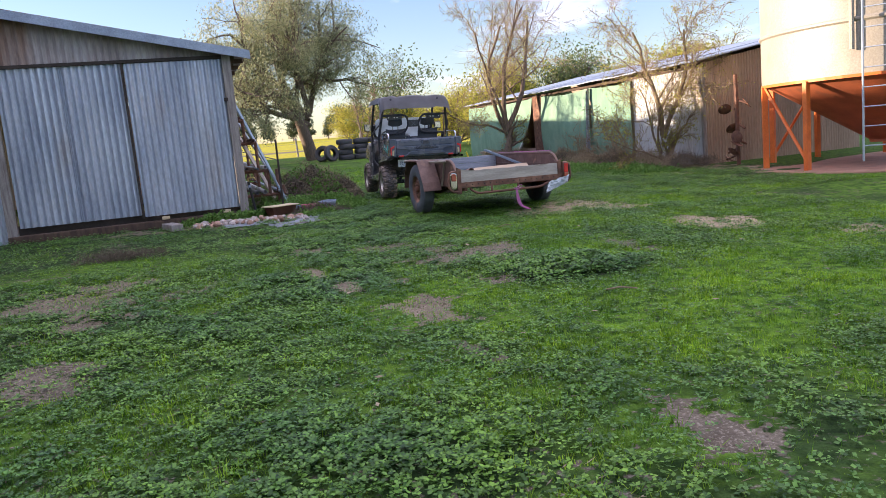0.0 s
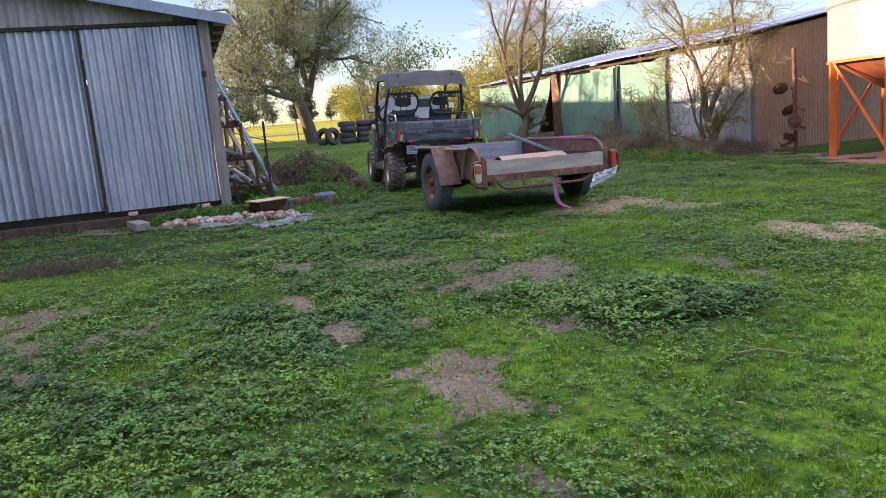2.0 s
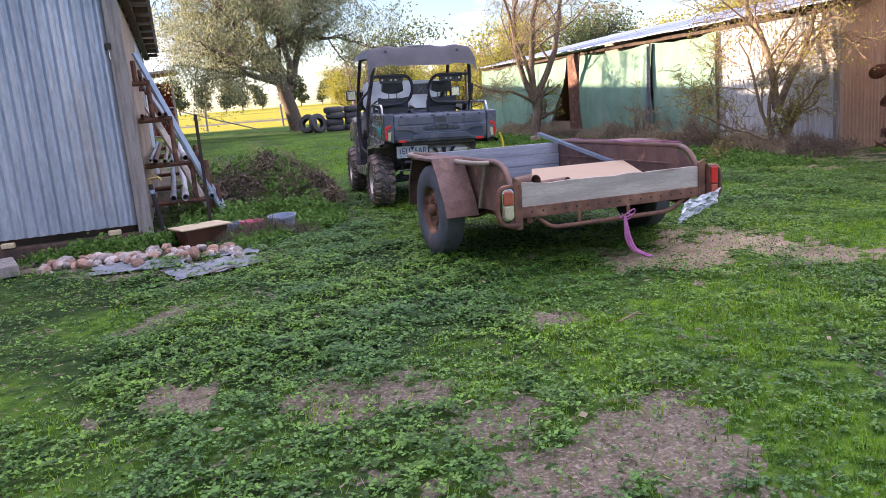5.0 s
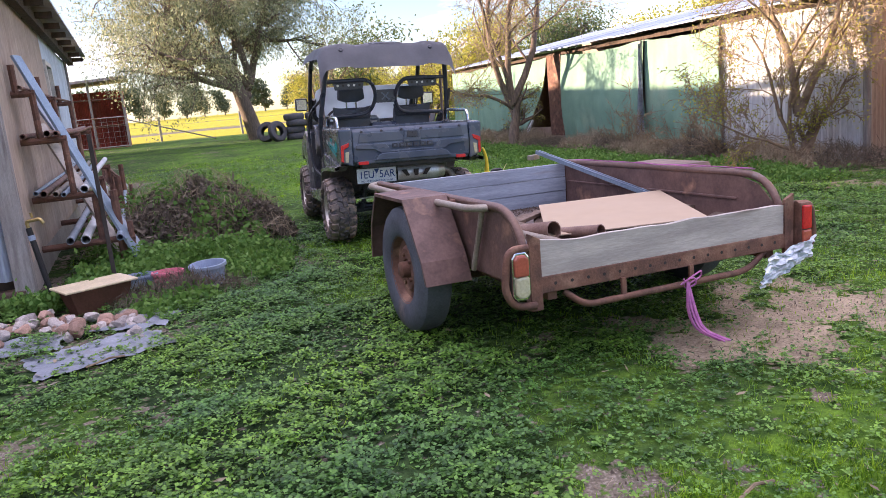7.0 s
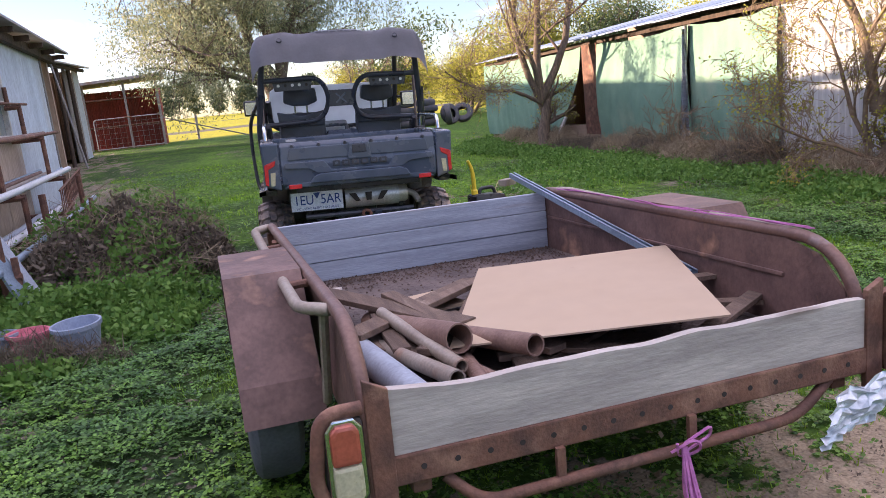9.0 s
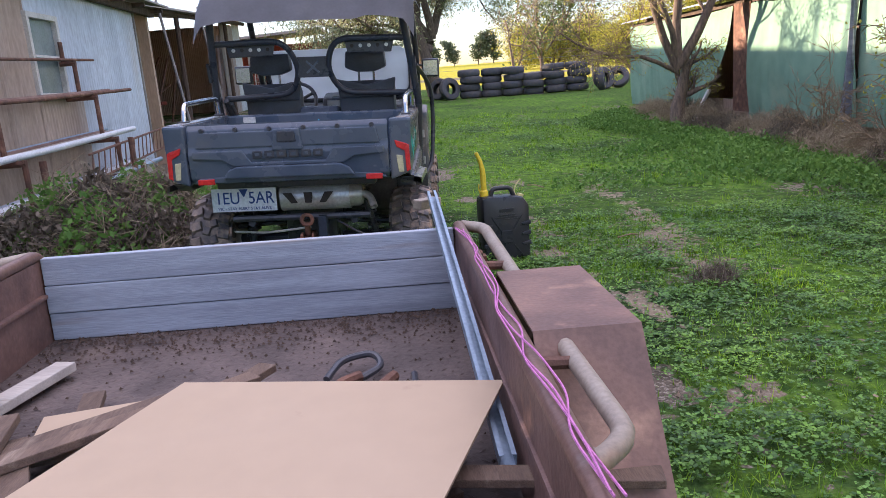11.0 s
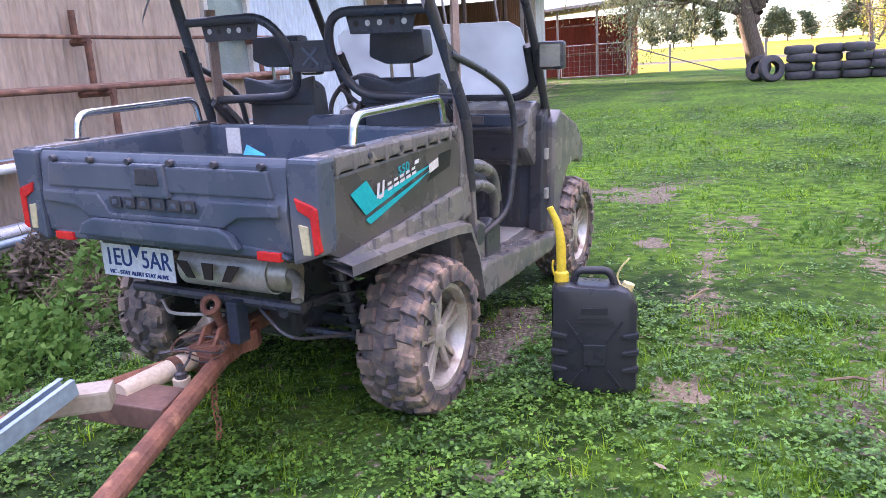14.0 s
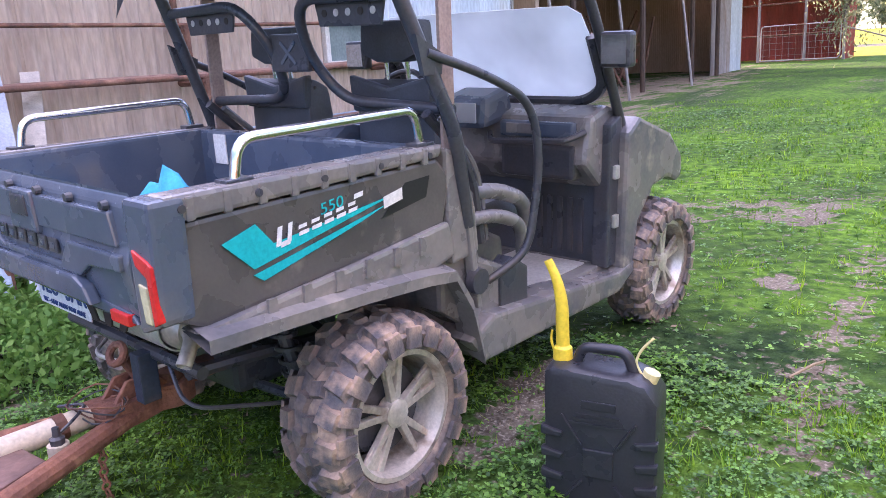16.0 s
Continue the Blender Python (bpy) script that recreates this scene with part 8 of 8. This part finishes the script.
made = [tufts(*a) for a in ((620000, 16, 0.018, -2.6, 7.5, 1.5, 8.5), (300000, 16, 0.020, 0.8, 10.0, 8.5, 15.0), (80000, 14, 0.035, 1.2, 10.6, 15.0, 28.0), (30000, 16, 0.025, -2.9, 0.8, 8.5, 13.0), (16000, 14, 0.035, -7.0, -2.6, -3.0, 13.0), (9000, 14, 0.035, -2.6, 10.5, -3.0, 1.5))]
x, y, vig = (np.concatenate([m[i] for m in made]) for i in range(3))
bare, lush = grid_at(BARE_GRID, x, y), grid_at(LUSH_GRID, x, y)
keep = clear_of(x, y) & (prng.random(len(x)) < (1 - bare) ** 1.2 * (0.10 + 0.90 * lush) * np.clip(0.15 + 1.3 * vnoise(x, y, 0.16, 25), 0, 1) + 0.03)
x, y, vig = x[keep], y[keep], vig[keep]
n = len(x)
ln = prng.uniform(0.018, 0.05, n) * np.interp(y, [11, 19], [1.0, 1.5]) * vig * (0.55 + 0.9 * vnoise(x, y, 0.25, 26))
a = prng.uniform(0, 2 * np.pi, n)
lean = prng.uniform(0.2, 1.15, n)
base = np.stack([x, y, ground_zs(x, y) - 0.006], 1)
tip = base + np.stack([np.cos(a) * np.sin(lean), np.sin(a) * np.sin(lean), np.cos(lean)], 1) * ln[:, None]
side = np.stack([-np.sin(a), np.cos(a), np.zeros(n)], 1) * (prng.uniform(0.0016, 0.0034, n) * np.interp(y, [11, 19], [1.0, 2.0]))[:, None]
blades("grass", base, tip, side, M_BLADE, "short bright green grass over the yard", "grass")

# pebbles and crumbs of soil on the bare ground
x, y = scatter(((60000, -2.6, 7.5, 1.5, 8.5), (50000, 3.0, 8.0, 8.5, 15.5)))
bare = grid_at(BARE_GRID, x, y)
keep = clear_of(x, y) & (prng.random(len(x)) < bare ** 1.5 * 0.45)
x, y = x[keep], y[keep]
n = len(x)
r = prng.uniform(0.002, 0.007, n) * (1 + (prng.random(n) < 0.05))
t0 = prng.uniform(0, 2 * np.pi, n)
low = ground_zs(x, y) - 0.010
cone = np.empty((n, 4, 3))
for k in range(3):
    cone[:, k] = np.stack([x + r * np.cos(t0 + k * 2.094), y + r * np.sin(t0 + k * 2.094), low], 1)
cone[:, 3] = np.stack([x, y, low + r * 1.1 + 0.006], 1)
me = bpy.data.meshes.new("pebble")
me.from_pydata(cone.reshape(-1, 3).tolist(), [], [f for i in range(0, 4 * n, 4) for f in ((i, i + 1, i + 3), (i + 1, i + 2, i + 3), (i + 2, i, i + 3))])
me.materials.append(M_PEBBLE)
tagged(new("pebble", me), "small tan pebbles and soil crumbs on bare ground", "pebbles", kind="stuff")

# dry litter on the bare soil
x, y = scatter(((26000, -2.6, 7.5, 1.5, 8.5), (12000, 0.0, 8.5, 8.5, 15.0), (9000, 9.3, 10.8, 13.0, 26.0)))
bare = grid_at(BARE_GRID, x, y)
keep = clear_of(x, y) & (prng.random(len(x)) < 0.06 + 0.7 * bare)
x, y = x[keep], y[keep]
n = len(x)
a = prng.uniform(0, 2 * np.pi, n)
ln = prng.uniform(0.008, 0.035, n)
c = np.stack([x, y, ground_zs(x, y) + prng.uniform(0.0, 0.012, n)], 1)
u = np.stack([np.cos(a), np.sin(a), prng.normal(0, 0.2, n)], 1) * ln[:, None]
w = np.stack([-np.sin(a), np.cos(a), prng.normal(0, 0.2, n)], 1) * prng.uniform(0.001, 0.004, n)[:, None]
quads("dry_litter", c, u, w, M_DRY, "dry straw and leaf litter on bare soil", "litter")


def heap(name, n, cx, cy, rx, ry, h, leaf, material, label, category, flat=0.0, seed=1):
    """A mound of leaves and stalks, thick at the middle and ragged at its edge."""
    g = np.random.default_rng(seed)
    a, q = g.uniform(0, 2 * np.pi, n), np.sqrt(g.random(n))
    edge = 1 + 0.22 * np.sin(a * 3 + seed) + 0.12 * np.sin(a * 7 + 2 * seed)
    px, py = cx + rx * q * np.cos(a) * edge, cy + ry * q * np.sin(a) * edge
    top = h * np.sqrt(np.clip(1 - q ** 2, 0, 1)) * (0.75 + 0.3 * np.sin(px * 7 + seed) * np.sin(py * 6))
    pz = ground_zs(px, py) + top * g.random(n) ** 0.45 + g.exponential(0.02, n)
    d = g.normal(0, 1, (n, 3))
    d[:, 2] += flat
    d /= np.linalg.norm(d, axis=1)[:, None]
    e = np.cross(d, g.normal(0, 1, (n, 3)))
    e /= np.linalg.norm(e, axis=1)[:, None]
    ln = g.uniform(0.6, 1.4, n)[:, None]
    return quads(name, np.stack([px, py, pz], 1), d * ln * leaf[0], e * ln * leaf[1], material, label, category)


heap("brush_heap", 16000, 2.45, 15.15, 0.85, 1.05, 0.72, (0.035, 0.012), M_BRUSH, "heap of dead grey-brown brush by the shed", "brush", seed=3)
heap("brush_twigs", 3500, 2.45, 15.15, 0.95, 1.15, 0.80, (0.13, 0.0025), M_DRY, "dry twigs sticking out of the brush heap", "brush", seed=4)
heap("brush_green", 7000, 2.40, 15.2, 0.95, 1.15, 0.74, (0.028, 0.014), M_WEED, "green creeper over the brush heap", "weed", seed=5)
for k, (cx, cy, rx, ry, h, nn) in enumerate(((2.25, 13.55, 0.75, 0.45, 0.28, 5200), (1.70, 13.30, 0.5, 0.35, 0.24, 3200), (1.15, 12.70, 0.45, 0.22, 0.20, 2600), (0.45, 12.65, 0.5, 0.18, 0.15, 1800), (2.7, 13.0, 0.4, 0.4, 0.14, 2200), (1.7, 14.4, 0.35, 0.6, 0.25, 2500), (2.0, 12.2, 0.3, 0.3, 0.10, 1200))):
    heap("weed_clump", nn, cx, cy, rx, ry, h, (0.024, 0.014), M_WEED, "leafy green weeds beside the shed", "weed", 0.3, seed=20 + k)
for k, (cx, cy, rx, ry, h, nn) in enumerate(((2.05, 12.45, 0.5, 0.25, 0.18, 1500), (-0.75, 9.55, 0.5, 0.2, 0.10, 1600), (6.62, 12.92, 0.14, 0.10, 0.06, 500))):
    heap("dry_tuft", nn, cx, cy, rx, ry, h, (0.07, 0.0022), M_BRUSH, "dry brown grass tuft", "dry grass", 1.2, seed=40 + k)
g = random.Random(6)
for k in range(15):
    yy = 13.4 + k * 0.80 + g.uniform(-0.2, 0.2)
    heap("dry_weeds", 2200, 10.25 + g.uniform(-0.25, 0.25), yy, 0.50, 0.55, g.uniform(0.22, 0.5), (0.075, 0.003), M_DRY if k % 3 else M_BRUSH, "dry grey weeds along the long shed", "dry grass", 1.0, seed=60 + k)
for k in range(12):
    yy = 13.3 + k * 1.0
    heap("edge_weeds", 1800, 9.35 + g.uniform(-0.5, 0.3), yy + g.uniform(-0.3, 0.3), 0.65, 0.55, g.uniform(0.08, 0.16), (0.026, 0.014), M_WEED, "leafy green weeds at the yard edge", "weed", 0.4, seed=80 + k)
heap("edge_weeds", 1900, 8.5, 16.7, 1.7, 1.0, 0.10, (0.03, 0.016), M_WEED, "leafy green weeds at the yard edge", "weed", 0.4, seed=99)
heap("edge_weeds", 1900, 9.0, 18.6, 1.4, 1.2, 0.12, (0.03, 0.016), M_WEED, "leafy green weeds at the yard edge", "weed", 0.4, seed=98)
# pale star-shaped weeds
for k, (cx, cy) in enumerate(((0.35, 6.9), (0.15, 7.6), (0.75, 6.1), (0.9, 9.2), (0.1, 8.9), (-0.6, 8.5), (4.8, 16.2))):
    g2 = np.random.default_rng(200 + k)
    a = g2.uniform(0, 2 * np.pi, 26)
    ln = g2.uniform(0.07, 0.15, 26)
    b = np.tile([[cx, cy, ground_z(cx, cy) + 0.01]], (26, 1))
    t = b + np.stack([np.cos(a) * ln, np.sin(a) * ln, g2.uniform(0.02, 0.07, 26)], 1)
    blades("star_weed", b, t, np.stack([-np.sin(a), np.cos(a), np.zeros(26)], 1) * 0.004, M_WEED, "pale spreading grass weed", "weed")
# fallen leaves and sticks
g3 = np.random.default_rng(300)
px, py = g3.uniform(0.5, 8.0, 160), g3.uniform(2.0, 16.0, 160)
a = g3.uniform(0, 6.28, 160)
quads("fallen_leaf_litter", np.stack([px, py, ground_zs(px, py) + g3.uniform(0.03, 0.05, 160)], 1), np.stack([np.cos(a), np.sin(a), g3.normal(0, 0.2, 160)], 1) * 0.028, np.stack([-np.sin(a), np.cos(a), g3.normal(0, 0.3, 160)], 1) * 0.011, M_DRY, "scattered dry fallen leaves on the grass", "leaf litter")
for k, (sx, sy, sa, sl) in enumerate(((1.6, 11.0, 0.4, 0.22), (5.9, 15.1, 1.2, 0.25), (6.3, 16.6, 2.0, 0.3), (3.6, 8.2, 0.2, 0.2), (2.9, 4.6, 2.6, 0.22), (6.5, 14.1, 0.1, 0.18))):
    d = Vector((math.cos(sa), math.sin(sa), 0)) * sl * 0.5
    c = Vector((sx, sy, ground_z(sx, sy) + 0.03))
    tagged(part("fallen_stick", tube([c - d, c + d * 0.1 + Vector((0.01, 0.02, 0.01)), c + d], 0.006, 5), M_TWIG), "short dry stick lying in the grass", "stick")
